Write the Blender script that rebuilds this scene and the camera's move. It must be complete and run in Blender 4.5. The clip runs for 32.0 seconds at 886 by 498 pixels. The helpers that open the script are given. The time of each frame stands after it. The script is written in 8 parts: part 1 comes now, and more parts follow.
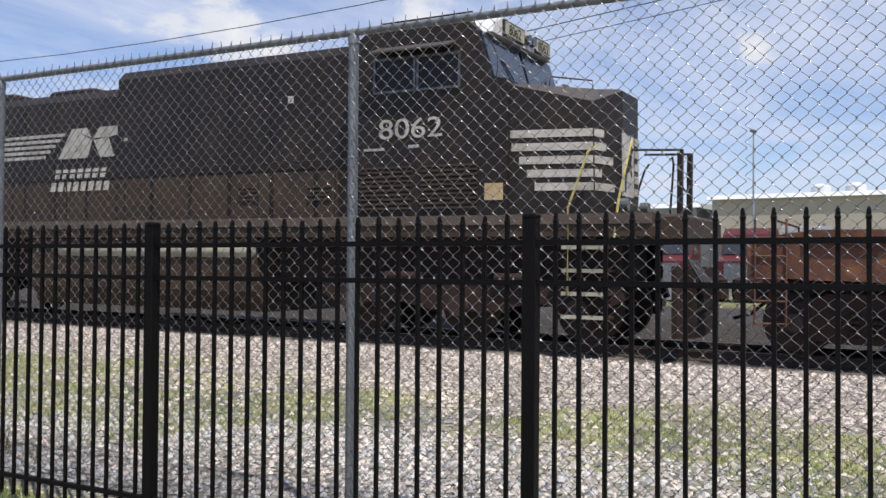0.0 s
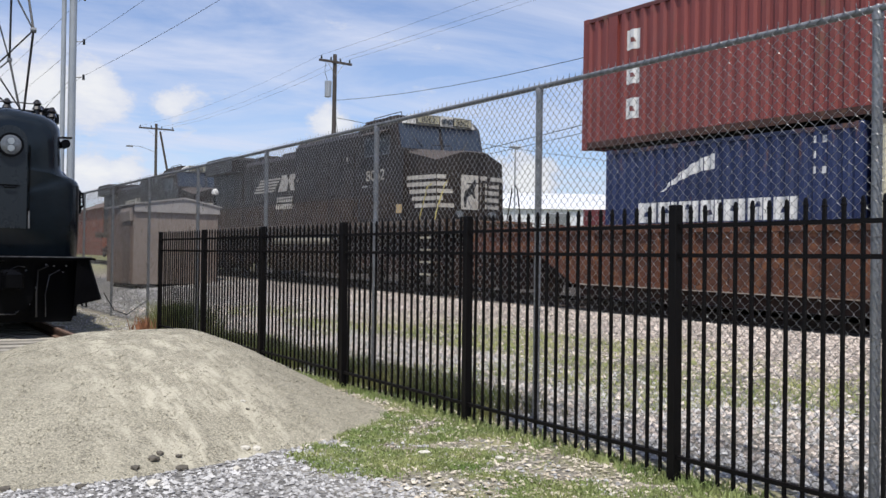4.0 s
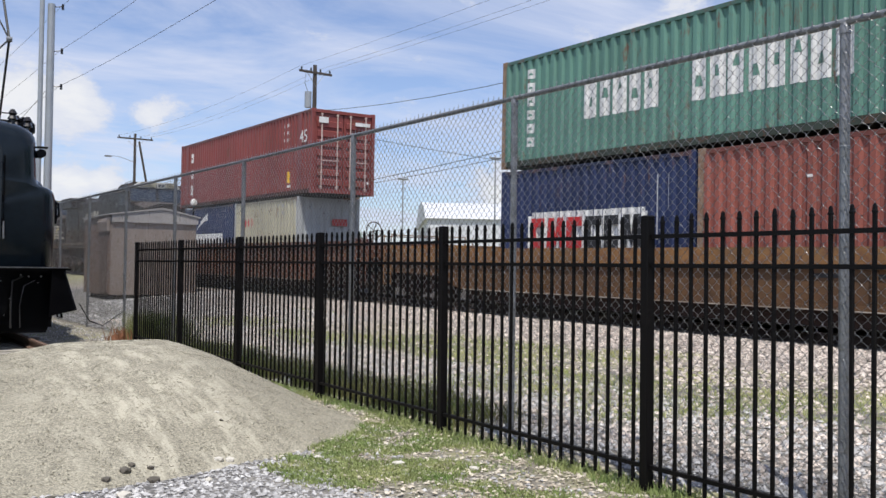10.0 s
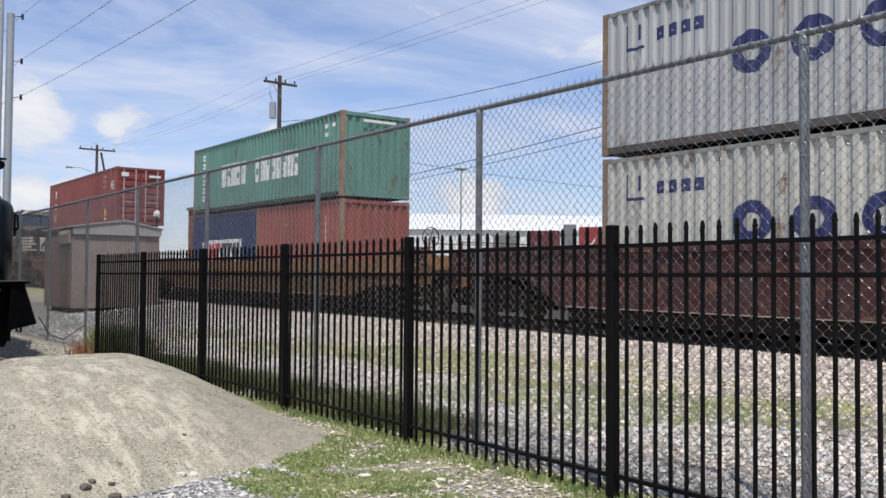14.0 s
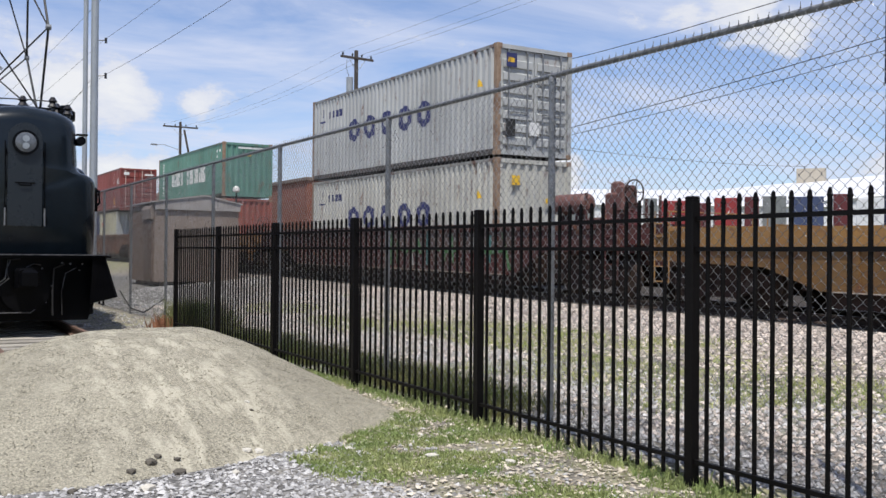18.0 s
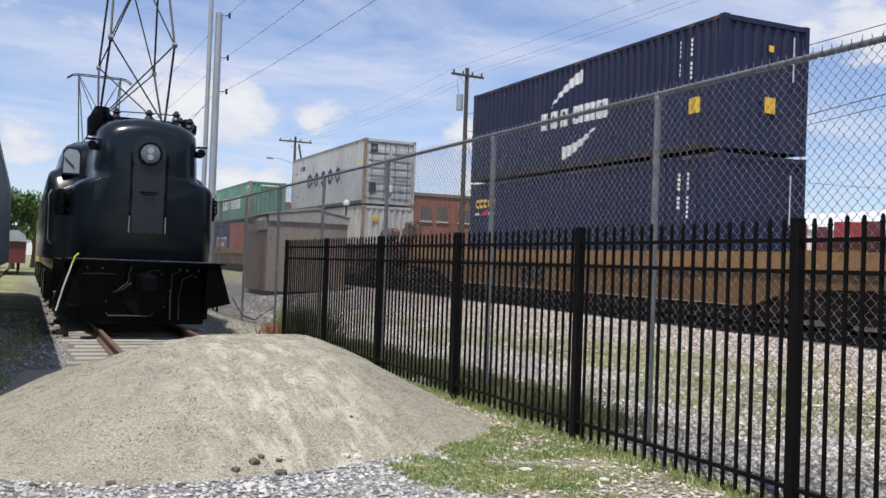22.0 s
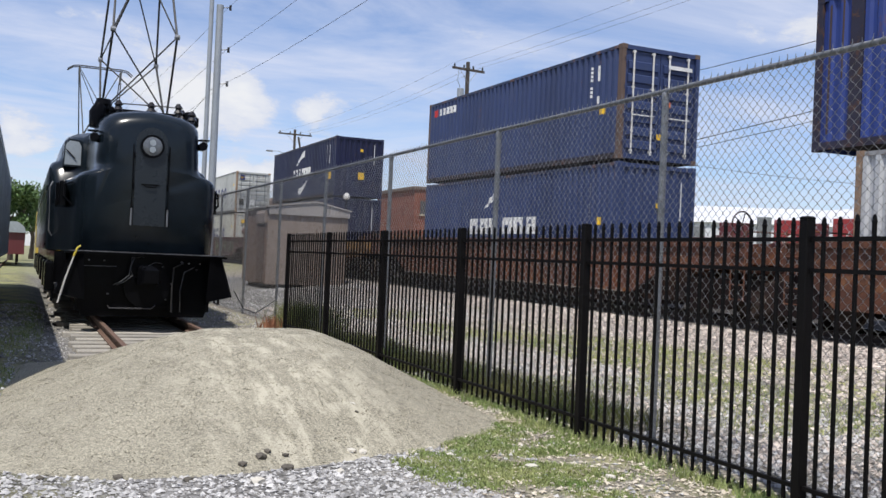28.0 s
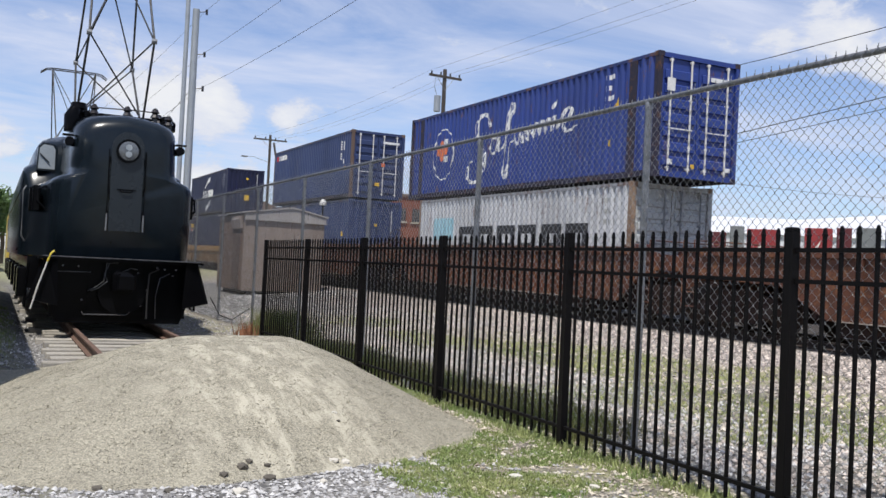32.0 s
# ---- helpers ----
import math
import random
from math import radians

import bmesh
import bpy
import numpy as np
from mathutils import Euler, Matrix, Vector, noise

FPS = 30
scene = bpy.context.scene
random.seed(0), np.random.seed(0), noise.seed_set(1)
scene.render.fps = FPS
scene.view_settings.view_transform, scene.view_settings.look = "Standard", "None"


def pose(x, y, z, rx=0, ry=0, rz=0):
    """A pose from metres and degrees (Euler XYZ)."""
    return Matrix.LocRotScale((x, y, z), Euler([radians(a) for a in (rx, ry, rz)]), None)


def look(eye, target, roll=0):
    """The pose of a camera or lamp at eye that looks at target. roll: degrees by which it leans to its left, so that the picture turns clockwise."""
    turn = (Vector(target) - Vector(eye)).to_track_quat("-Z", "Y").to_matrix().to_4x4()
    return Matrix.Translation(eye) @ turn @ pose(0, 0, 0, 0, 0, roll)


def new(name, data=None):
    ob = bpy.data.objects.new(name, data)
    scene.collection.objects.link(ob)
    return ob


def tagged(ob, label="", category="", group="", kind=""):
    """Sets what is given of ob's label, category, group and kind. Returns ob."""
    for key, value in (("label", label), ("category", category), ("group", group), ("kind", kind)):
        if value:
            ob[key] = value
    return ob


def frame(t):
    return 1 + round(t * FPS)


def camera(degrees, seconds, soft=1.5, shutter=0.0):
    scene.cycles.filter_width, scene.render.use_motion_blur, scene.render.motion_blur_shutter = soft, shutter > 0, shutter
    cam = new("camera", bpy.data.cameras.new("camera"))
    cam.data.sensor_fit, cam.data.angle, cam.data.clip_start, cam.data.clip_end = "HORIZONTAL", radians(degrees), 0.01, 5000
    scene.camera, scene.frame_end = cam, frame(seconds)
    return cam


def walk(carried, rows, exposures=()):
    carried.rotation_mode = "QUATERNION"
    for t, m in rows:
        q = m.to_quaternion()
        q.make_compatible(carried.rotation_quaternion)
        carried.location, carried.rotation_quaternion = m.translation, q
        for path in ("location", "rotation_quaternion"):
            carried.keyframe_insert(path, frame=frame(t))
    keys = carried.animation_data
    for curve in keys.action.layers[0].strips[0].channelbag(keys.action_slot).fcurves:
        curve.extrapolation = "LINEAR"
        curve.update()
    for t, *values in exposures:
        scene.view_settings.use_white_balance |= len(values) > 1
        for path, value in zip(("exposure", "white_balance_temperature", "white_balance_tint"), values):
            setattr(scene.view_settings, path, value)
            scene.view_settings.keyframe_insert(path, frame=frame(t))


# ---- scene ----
cam = camera(51.0, 32.0)
PATH = [
    (0, (0.234, 0.24, 1.548), (1.995, 1.189, 1.591), 0.4),
    (0.5, (0.086, 0.264, 1.472), (1.718, 1.416, 1.564), 2.1),
    (1, (0.031, 0.214, 1.472), (1.497, 1.572, 1.563), 3.0),
    (1.5, (-0.037, 0.152, 1.452), (1.245, 1.683, 1.562), 3.3),
    (2, (-0.087, 0.088, 1.437), (0.981, 1.776, 1.533), 2.8),
    (2.5, (-0.049, 0.113, 1.448), (0.861, 1.892, 1.516), 1.0),
    (3, (-0.162, 0.089, 1.445), (0.793, 1.845, 1.486), -0.2),
    (3.5, (-0.235, 0.076, 1.448), (0.814, 1.779, 1.461), 0.1),
    (5.5, (-0.239, 0.066, 1.427), (0.842, 1.749, 1.469), 1.3),
    (6, (-0.234, 0.059, 1.429), (0.853, 1.737, 1.494), 1.2),
    (6.5, (-0.217, 0.049, 1.43), (0.873, 1.725, 1.5), 1.5),
    (7, (-0.198, 0.06, 1.431), (0.872, 1.749, 1.483), 1.7),
    (7.5, (-0.191, 0.083, 1.436), (0.865, 1.782, 1.469), 1.1),
    (8, (-0.194, 0.077, 1.441), (0.857, 1.778, 1.45), 0.6),
    (8.5, (-0.201, 0.071, 1.442), (0.865, 1.762, 1.449), 0.4),
    (9, (-0.209, 0.039, 1.438), (0.865, 1.726, 1.449), 0.5),
    (9.5, (-0.208, 0.031, 1.439), (0.876, 1.712, 1.454), 0.4),
    (10, (-0.203, 0.037, 1.441), (0.899, 1.706, 1.485), 0.8),
    (10.5, (-0.198, 0.042, 1.443), (0.912, 1.704, 1.504), 1.2),
    (11, (-0.192, 0.055, 1.445), (0.927, 1.711, 1.523), 1.2),
    (11.5, (-0.188, 0.063, 1.447), (0.958, 1.7, 1.526), 1.3),
    (12, (-0.204, 0.077, 1.449), (0.962, 1.7, 1.525), 1.3),
    (12.5, (-0.204, 0.117, 1.446), (0.941, 1.757, 1.482), 0.9),
    (13, (-0.182, 0.099, 1.45), (0.966, 1.737, 1.46), -0.2),
    (13.5, (-0.194, 0.04, 1.444), (0.976, 1.661, 1.511), 0.6),
    (15.5, (-0.115, 0.101, 1.439), (1.008, 1.755, 1.492), -0.6),
    (16, (-0.077, 0.102, 1.433), (1.052, 1.749, 1.551), -0.2),
    (16.5, (-0.016, 0.106, 1.442), (1.094, 1.766, 1.561), 0.2),
    (17, (0.008, 0.077, 1.442), (1.045, 1.786, 1.511), 0.4),
    (17.5, (0.024, 0.152, 1.446), (1.03, 1.88, 1.463), 0.4),
    (18, (0.01, 0.224, 1.438), (1.031, 1.943, 1.45), 0.5),
    (18.5, (0, 0.244, 1.438), (1.02, 1.964, 1.471), 0.9),
    (19, (-0.025, 0.222, 1.45), (0.995, 1.942, 1.507), 1.3),
    (19.5, (-0.028, 0.241, 1.42), (0.964, 1.976, 1.484), 1.4),
    (20, (-0.038, 0.228, 1.414), (0.909, 1.988, 1.475), 1.6),
    (20.5, (-0.032, 0.207, 1.422), (0.872, 1.99, 1.479), 1.9),
    (21, (-0.016, 0.186, 1.425), (0.863, 1.982, 1.472), 1.9),
    (21.5, (0.008, 0.154, 1.421), (0.866, 1.96, 1.469), 2.2),
    (22, (0.011, 0.118, 1.422), (0.828, 1.943, 1.465), 2.1),
    (22.5, (0.009, 0.117, 1.425), (0.817, 1.946, 1.447), 1.3),
    (23, (-0.022, 0.175, 1.426), (0.813, 1.992, 1.435), 1.3),
    (23.5, (-0.016, 0.231, 1.421), (0.828, 2.044, 1.432), 1.0),
    (24, (-0.039, 0.25, 1.42), (0.816, 2.059, 1.426), 1.5),
    (24.5, (-0.057, 0.257, 1.416), (0.806, 2.061, 1.404), 1.1),
    (26.5, (-0.064, 0.179, 1.421), (0.773, 1.995, 1.475), 2.8),
    (27, (-0.048, 0.163, 1.425), (0.802, 1.973, 1.483), 2.7),
    (27.5, (-0.042, 0.161, 1.423), (0.793, 1.978, 1.474), 2.2),
    (28, (-0.049, 0.15, 1.434), (0.772, 1.973, 1.464), 2.5),
    (28.5, (-0.058, 0.167, 1.423), (0.74, 2.001, 1.442), 2.6),
    (29, (-0.044, 0.201, 1.417), (0.747, 2.038, 1.451), 2.4),
    (29.5, (-0.058, 0.192, 1.424), (0.735, 2.028, 1.469), 2.1),
    (30, (-0.081, 0.175, 1.435), (0.719, 2.007, 1.482), 1.8),
    (30.5, (-0.092, 0.177, 1.43), (0.719, 2.005, 1.467), 2.1),
    (31, (-0.082, 0.186, 1.427), (0.749, 2.005, 1.457), 2.5),
    (31.5, (-0.088, 0.191, 1.434), (0.76, 2.002, 1.474), 2.9),
    (32, (-0.101, 0.211, 1.444), (0.769, 2.011, 1.491), 2.8),
]
walk(cam, [(t, look(eye, target, roll)) for t, eye, target, roll in PATH])

# ==== world and light ====
SUN_EL, SUN_AZ = 63.5, 215.0            # degrees; azimuth clockwise from +y
world = bpy.data.worlds.new("sky")
scene.world = world
world.use_nodes = True
wn = world.node_tree
wn.nodes.clear()


def wnode(kind, **values):
    n = wn.nodes.new(kind)
    for k, v in values.items():
        n.inputs[k].default_value = v
    return n


w_out = wn.nodes.new("ShaderNodeOutputWorld")
w_bg = wnode("ShaderNodeBackground", Strength=0.14)
w_sky = wn.nodes.new("ShaderNodeTexSky")
w_sky.sky_type, w_sky.sun_disc = "NISHITA", False
w_sky.sun_elevation, w_sky.sun_rotation = radians(SUN_EL), radians(SUN_AZ)
w_sky.air_density, w_sky.dust_density, w_sky.ozone_density = 1.0, 0.35, 3.2
w_co = wn.nodes.new("ShaderNodeTexCoord")
# high thin cloud: direction projected on a flat layer, stretched and warped
w_sep = wn.nodes.new("ShaderNodeSeparateXYZ")
wn.links.new(w_co.outputs["Generated"], w_sep.inputs[0])
w_up = wn.nodes.new("ShaderNodeMath")
w_up.operation = "MAXIMUM"
w_up.inputs[1].default_value = 0.03
wn.links.new(w_sep.outputs["Z"], w_up.inputs[0])
w_upb = wn.nodes.new("ShaderNodeMath")
w_upb.operation = "ADD"
w_upb.inputs[1].default_value = 0.10
wn.links.new(w_up.outputs[0], w_upb.inputs[0])
w_div = wn.nodes.new("ShaderNodeVectorMath")
w_div.operation = "DIVIDE"
w_cmb = wn.nodes.new("ShaderNodeCombineXYZ")
for i in range(3):
    wn.links.new(w_upb.outputs[0], w_cmb.inputs[i])
wn.links.new(w_co.outputs["Generated"], w_div.inputs[0])
wn.links.new(w_cmb.outputs[0], w_div.inputs[1])
w_map = wn.nodes.new("ShaderNodeMapping")
w_map.inputs["Rotation"].default_value = (0, 0, radians(-28))
w_map.inputs["Scale"].default_value = (0.46, 0.80, 0.0)
w_map.inputs["Location"].default_value = (0.35, 0.2, 0)
wn.links.new(w_div.outputs[0], w_map.inputs[0])
w_n1 = wnode("ShaderNodeTexNoise", Scale=1.9, Detail=10.0, Roughness=0.62, Distortion=0.55)
wn.links.new(w_map.outputs[0], w_n1.inputs["Vector"])
w_r1 = wn.nodes.new("ShaderNodeValToRGB")
w_r1.color_ramp.elements[0].position, w_r1.color_ramp.elements[1].position = 0.385, 0.68
w_r1.color_ramp.elements[0].color, w_r1.color_ramp.elements[1].color = (0.10, 0.10, 0.10, 1), (0.86, 0.86, 0.86, 1)
w_thick = wn.nodes.new("ShaderNodeVectorMath")            # the high veil thickens towards one side
w_thick.operation = "DISTANCE"
w_thick.inputs[1].default_value = (0.95, 0.26, 0.17)
wn.links.new(w_co.outputs["Generated"], w_thick.inputs[0])
w_tr = wn.nodes.new("ShaderNodeMapRange")
w_tr.inputs["From Min"].default_value, w_tr.inputs["From Max"].default_value = 0.0, 0.42
w_tr.inputs["To Min"].default_value, w_tr.inputs["To Max"].default_value = 0.018, 0.0
wn.links.new(w_thick.outputs["Value"], w_tr.inputs["Value"])
w_sum = wn.nodes.new("ShaderNodeMath")
w_sum.operation = "ADD"
wn.links.new(w_n1.outputs["Fac"], w_sum.inputs[0])
wn.links.new(w_tr.outputs[0], w_sum.inputs[1])
wn.links.new(w_sum.outputs[0], w_r1.inputs[0])
# low heaped cloud near the horizon
w_map2 = wn.nodes.new("ShaderNodeMapping")
w_map2.inputs["Scale"].default_value = (1.0, 1.0, 2.1)
w_map2.inputs["Location"].default_value = (0.7, 0.31, 0.18)
wn.links.new(w_co.outputs["Generated"], w_map2.inputs[0])
w_n2 = wnode("ShaderNodeTexNoise", Scale=11.0, Detail=12.0, Roughness=0.63, Distortion=0.2)
wn.links.new(w_map2.outputs[0], w_n2.inputs["Vector"])
# heaped clouds, each round a direction, their edges broken by noise
HEAPS = [((0.140, 0.976, 0.166), 3.4), ((0.197, 0.966, 0.168), 2.6), ((0.110, 0.978, 0.160), 2.4), ((0.274, 0.950, 0.149), 1.9), ((0.202, 0.976, 0.083), 2.4), ((0.226, 0.971, 0.088), 1.8),
         ((-0.017, 0.993, 0.116), 1.8), ((0.712, 0.652, 0.258), 2.6), ((0.690, 0.678, 0.244), 1.6), ((0.728, 0.638, 0.246), 1.8), ((0.760, 0.611, 0.222), 1.6), ((0.845, 0.490, 0.208), 2.3),
         ((0.837, 0.482, 0.262), 2.4), ((0.961, 0.168, 0.221), 1.4), ((0.422, 0.895, 0.144), 1.5), ((0.60, 0.79, 0.075), 2.6), ((0.83, 0.55, 0.07), 1.8), ((0.45, 0.885, 0.085), 2.2)]
w_heap = None
for (hx, hy, hz), size in HEAPS:
    hv = Vector((hx, hy, hz)).normalized()
    w_dot = wn.nodes.new("ShaderNodeVectorMath")
    w_dot.operation = "DISTANCE"
    w_dot.inputs[1].default_value = (hv.x, hv.y, hv.z)
    wn.links.new(w_co.outputs["Generated"], w_dot.inputs[0])
    w_rng = wn.nodes.new("ShaderNodeMapRange")
    w_rng.inputs["From Min"].default_value, w_rng.inputs["From Max"].default_value = 0.0, radians(size) * 1.4
    w_rng.inputs["To Min"].default_value, w_rng.inputs["To Max"].default_value = 0.36, 0.0
    wn.links.new(w_dot.outputs["Value"], w_rng.inputs["Value"])
    if w_heap is None:
        w_heap = w_rng.outputs[0]
    else:
        w_max = wn.nodes.new("ShaderNodeMath")
        w_max.operation = "MAXIMUM"
        wn.links.new(w_heap, w_max.inputs[0])
        wn.links.new(w_rng.outputs[0], w_max.inputs[1])
        w_heap = w_max.outputs[0]
w_add = wn.nodes.new("ShaderNodeMath")
w_add.operation = "ADD"
wn.links.new(w_heap, w_add.inputs[0])
wn.links.new(w_n2.outputs["Fac"], w_add.inputs[1])
w_hr = wn.nodes.new("ShaderNodeValToRGB")
w_hr.color_ramp.elements[0].position, w_hr.color_ramp.elements[1].position = 0.62, 0.73
wn.links.new(w_add.outputs[0], w_hr.inputs[0])
w_mul = wn.nodes.new("ShaderNodeMath")
w_mul.operation = "MULTIPLY"
wn.links.new(w_hr.outputs[0], w_mul.inputs[0])
w_mul.inputs[1].default_value = 0.92
w_mix1 = wn.nodes.new("ShaderNodeMix")
w_mix1.data_type = "RGBA"
w_mix1.inputs[7].default_value = (5.35, 5.75, 7.0, 1)
wn.links.new(w_r1.outputs[0], w_mix1.inputs[0])
w_tint = wn.nodes.new("ShaderNodeMix")
w_tint.data_type, w_tint.blend_type = "RGBA", "MULTIPLY"
w_tint.inputs[0].default_value = 1.0
w_tint.inputs[7].default_value = (0.965, 0.955, 1.09, 1)
wn.links.new(w_sky.outputs[0], w_tint.inputs[6])
wn.links.new(w_tint.outputs[2], w_mix1.inputs[6])
w_mix2 = wn.nodes.new("ShaderNodeMix")
w_mix2.data_type = "RGBA"
w_shade = wn.nodes.new("ShaderNodeMapRange")               # thin cloud is bluish grey, the thick heads nearly white
w_shade.inputs["From Min"].default_value, w_shade.inputs["From Max"].default_value = 0.66, 0.90
wn.links.new(w_add.outputs[0], w_shade.inputs["Value"])
w_body = wn.nodes.new("ShaderNodeMix")
w_body.data_type = "RGBA"
w_body.inputs[6].default_value, w_body.inputs[7].default_value = (5.3, 5.6, 6.5, 1), (6.75, 6.8, 6.95, 1)
wn.links.new(w_shade.outputs[0], w_body.inputs[0])
wn.links.new(w_body.outputs[2], w_mix2.inputs[7])
wn.links.new(w_mul.outputs[0], w_mix2.inputs[0])
wn.links.new(w_mix1.outputs[2], w_mix2.inputs[6])
wn.links.new(w_mix2.outputs[2], w_bg.inputs["Color"])
wn.links.new(w_bg.outputs[0], w_out.inputs[0])

sun_data = bpy.data.lights.new("sun", "SUN")
sun_data.energy, sun_data.angle, sun_data.color = 5.0, radians(0.55), (1.0, 0.955, 0.89)
sun = new("sun", sun_data)
sd = Vector((math.sin(radians(SUN_AZ)) * math.cos(radians(SUN_EL)), math.cos(radians(SUN_AZ)) * math.cos(radians(SUN_EL)), math.sin(radians(SUN_EL))))
sun.matrix_world = look(sd * 60, (0, 0, 0))
scene.view_settings.exposure = -0.1


# ==== materials ====
def ramp(nt, src, stops):
    r = nt.nodes.new("ShaderNodeValToRGB")
    el = r.color_ramp.elements
    while len(el) < len(stops):
        el.new(0.5)
    for e, (p, c) in zip(el, stops):
        e.position, e.color = p, (*c, 1) if len(c) == 3 else c
    nt.links.new(src, r.inputs[0])
    return r.outputs[0]


def surface(name, a, b, scale=2.0, rough=0.6, metal=0.0, bump=0.15, grain=40.0, rust=None, rust_amount=0.0, squash=(1, 1, 1), dirt=None,
            dirt_amount=0.0, vary=0.0, island=False, coat=0.0, world_space=False, rough_vary=0.12, bump_dist=0.01, spec=0.5):
    """Paint, metal or mineral: two tones by a broad noise, a fine grain, stains with soft edges, relief."""
    m = bpy.data.materials.new(name)
    m.use_nodes = True
    nt = m.node_tree
    p = nt.nodes["Principled BSDF"]
    if world_space:
        src = nt.nodes.new("ShaderNodeNewGeometry").outputs["Position"]
    else:
        src = nt.nodes.new("ShaderNodeTexCoord").outputs["Object"]
    mp = nt.nodes.new("ShaderNodeMapping")
    mp.inputs["Scale"].default_value = squash
    nt.links.new(src, mp.inputs[0])

    def noise_of(sc, detail=6.0, rg=0.6, vec=None):
        n = nt.nodes.new("ShaderNodeTexNoise")
        n.inputs["Scale"].default_value, n.inputs["Detail"].default_value, n.inputs["Roughness"].default_value = sc, detail, rg
        nt.links.new(vec or mp.outputs[0], n.inputs["Vector"])
        return n.outputs["Fac"]

    def blend(fac, c0, c1, how="MIX"):
        x = nt.nodes.new("ShaderNodeMix")
        x.data_type, x.blend_type = "RGBA", how
        for i, v in ((0, fac), (6, c0), (7, c1)):
            if isinstance(v, bpy.types.NodeSocket):
                nt.links.new(v, x.inputs[i])
            else:
                x.inputs[i].default_value = v if i == 0 else (*v, 1)
        return x.outputs[2]

    broad = noise_of(scale)
    col = ramp(nt, broad, [(0.32, a), (0.68, b)])
    fine = noise_of(grain, 4.0, 0.7, src)
    col = blend(1.0, col, ramp(nt, fine, [(0.3, (0.82,) * 3), (0.7, (1.12,) * 3)]), "MULTIPLY")
    if vary or island:
        if island:
            rnd = nt.nodes.new("ShaderNodeNewGeometry").outputs["Random Per Island"]
        else:
            rnd = nt.nodes.new("ShaderNodeObjectInfo").outputs["Random"]
        v = vary or 0.3
        col = blend(1.0, col, ramp(nt, rnd, [(0.0, (1 - v,) * 3), (1.0, (1 + v,) * 3)]), "MULTIPLY")
    if dirt:
        d = ramp(nt, noise_of(scale * 2.3, 7.0, 0.65), [(0.62 - dirt_amount * 0.4, (0, 0, 0)), (0.78, (1, 1, 1))])
        col = blend(d, col, dirt)
    rsrc = None
    if rust:
        rsrc = ramp(nt, noise_of(scale * 3.7, 9.0, 0.72), [(0.68 - rust_amount * 0.35, (0, 0, 0)), (0.76 - rust_amount * 0.3, (1, 1, 1))])
        col = blend(rsrc, col, rust)
    nt.links.new(col, p.inputs["Base Color"])
    rr = nt.nodes.new("ShaderNodeMapRange")
    rr.inputs["To Min"].default_value, rr.inputs["To Max"].default_value = max(0.03, rough - rough_vary), min(1.0, rough + rough_vary)
    nt.links.new(broad, rr.inputs["Value"])
    nt.links.new(rr.outputs[0], p.inputs["Roughness"])
    p.inputs["Metallic"].default_value = metal
    p.inputs["Specular IOR Level"].default_value = spec
    p.inputs["Coat Weight"].default_value = coat
    if bump:
        bm_ = nt.nodes.new("ShaderNodeBump")
        bm_.inputs["Strength"].default_value, bm_.inputs["Distance"].default_value = bump, bump_dist
        nt.links.new(fine, bm_.inputs["Height"])
        nt.links.new(bm_.outputs[0], p.inputs["Normal"])
    return m


def paint(name, c, rough=0.5, rust_amount=0.25, dirt_amount=0.25, **k):
    d = tuple(x * 0.72 for x in c)
    return surface(name, c, d, scale=0.8, rough=rough, grain=60, bump=0.08, rust=(0.13, 0.06, 0.035), rust_amount=rust_amount,
                   dirt=tuple(0.72 * x + 0.018 for x in c), dirt_amount=dirt_amount, squash=(1, 1, 0.35), **k)


M = {}
M["fence_black"] = surface("black_coated_steel", (0.0030, 0.0028, 0.0030), (0.0052, 0.0042, 0.0042), 3, 0.5, bump=0.05, grain=90, spec=0.15)
M["galv"] = surface("galvanised_steel", (0.27, 0.28, 0.295), (0.16, 0.17, 0.18), 9, 0.5, 0.45, bump=0.08, grain=70, dirt=(0.2, 0.19, 0.17), dirt_amount=0.25)
M["wire"] = surface("galvanised_wire", (0.36, 0.36, 0.355), (0.19, 0.19, 0.19), 6, 0.30, 0.6, bump=0)
M["loco_black"] = surface("weathered_black_paint", (0.0165, 0.0128, 0.0110), (0.026, 0.0195, 0.0155), 0.7, 0.5, grain=50, bump=0.05, dirt=(0.042, 0.029, 0.020), dirt_amount=0.4, squash=(1, 1, 0.5), spec=0.25)
M["loco_dirty"] = surface("dust_brown_over_black_paint", (0.066, 0.041, 0.027), (0.035, 0.023, 0.017), 1.1, 0.7, grain=60, bump=0.1, dirt=(0.065, 0.046, 0.027), dirt_amount=0.5, spec=0.3)
M["under"] = surface("grimy_running_gear", (0.024, 0.015, 0.013), (0.042, 0.024, 0.019), 3, 0.8, grain=60, bump=0.25, rust=(0.05, 0.025, 0.014), rust_amount=0.35, spec=0.25)
M["white_paint"] = surface("white_paint", (0.74, 0.73, 0.70), (0.60, 0.58, 0.54), 2, 0.5, bump=0.05, dirt=(0.42, 0.38, 0.32), dirt_amount=0.25)
M["yellow_paint"] = surface("yellow_paint", (0.72, 0.58, 0.06), (0.60, 0.46, 0.05), 3, 0.5, bump=0.05)
M["faded_yellow"] = surface("faded_handrail_yellow", (0.58, 0.50, 0.16), (0.40, 0.33, 0.13), 4, 0.6, bump=0)
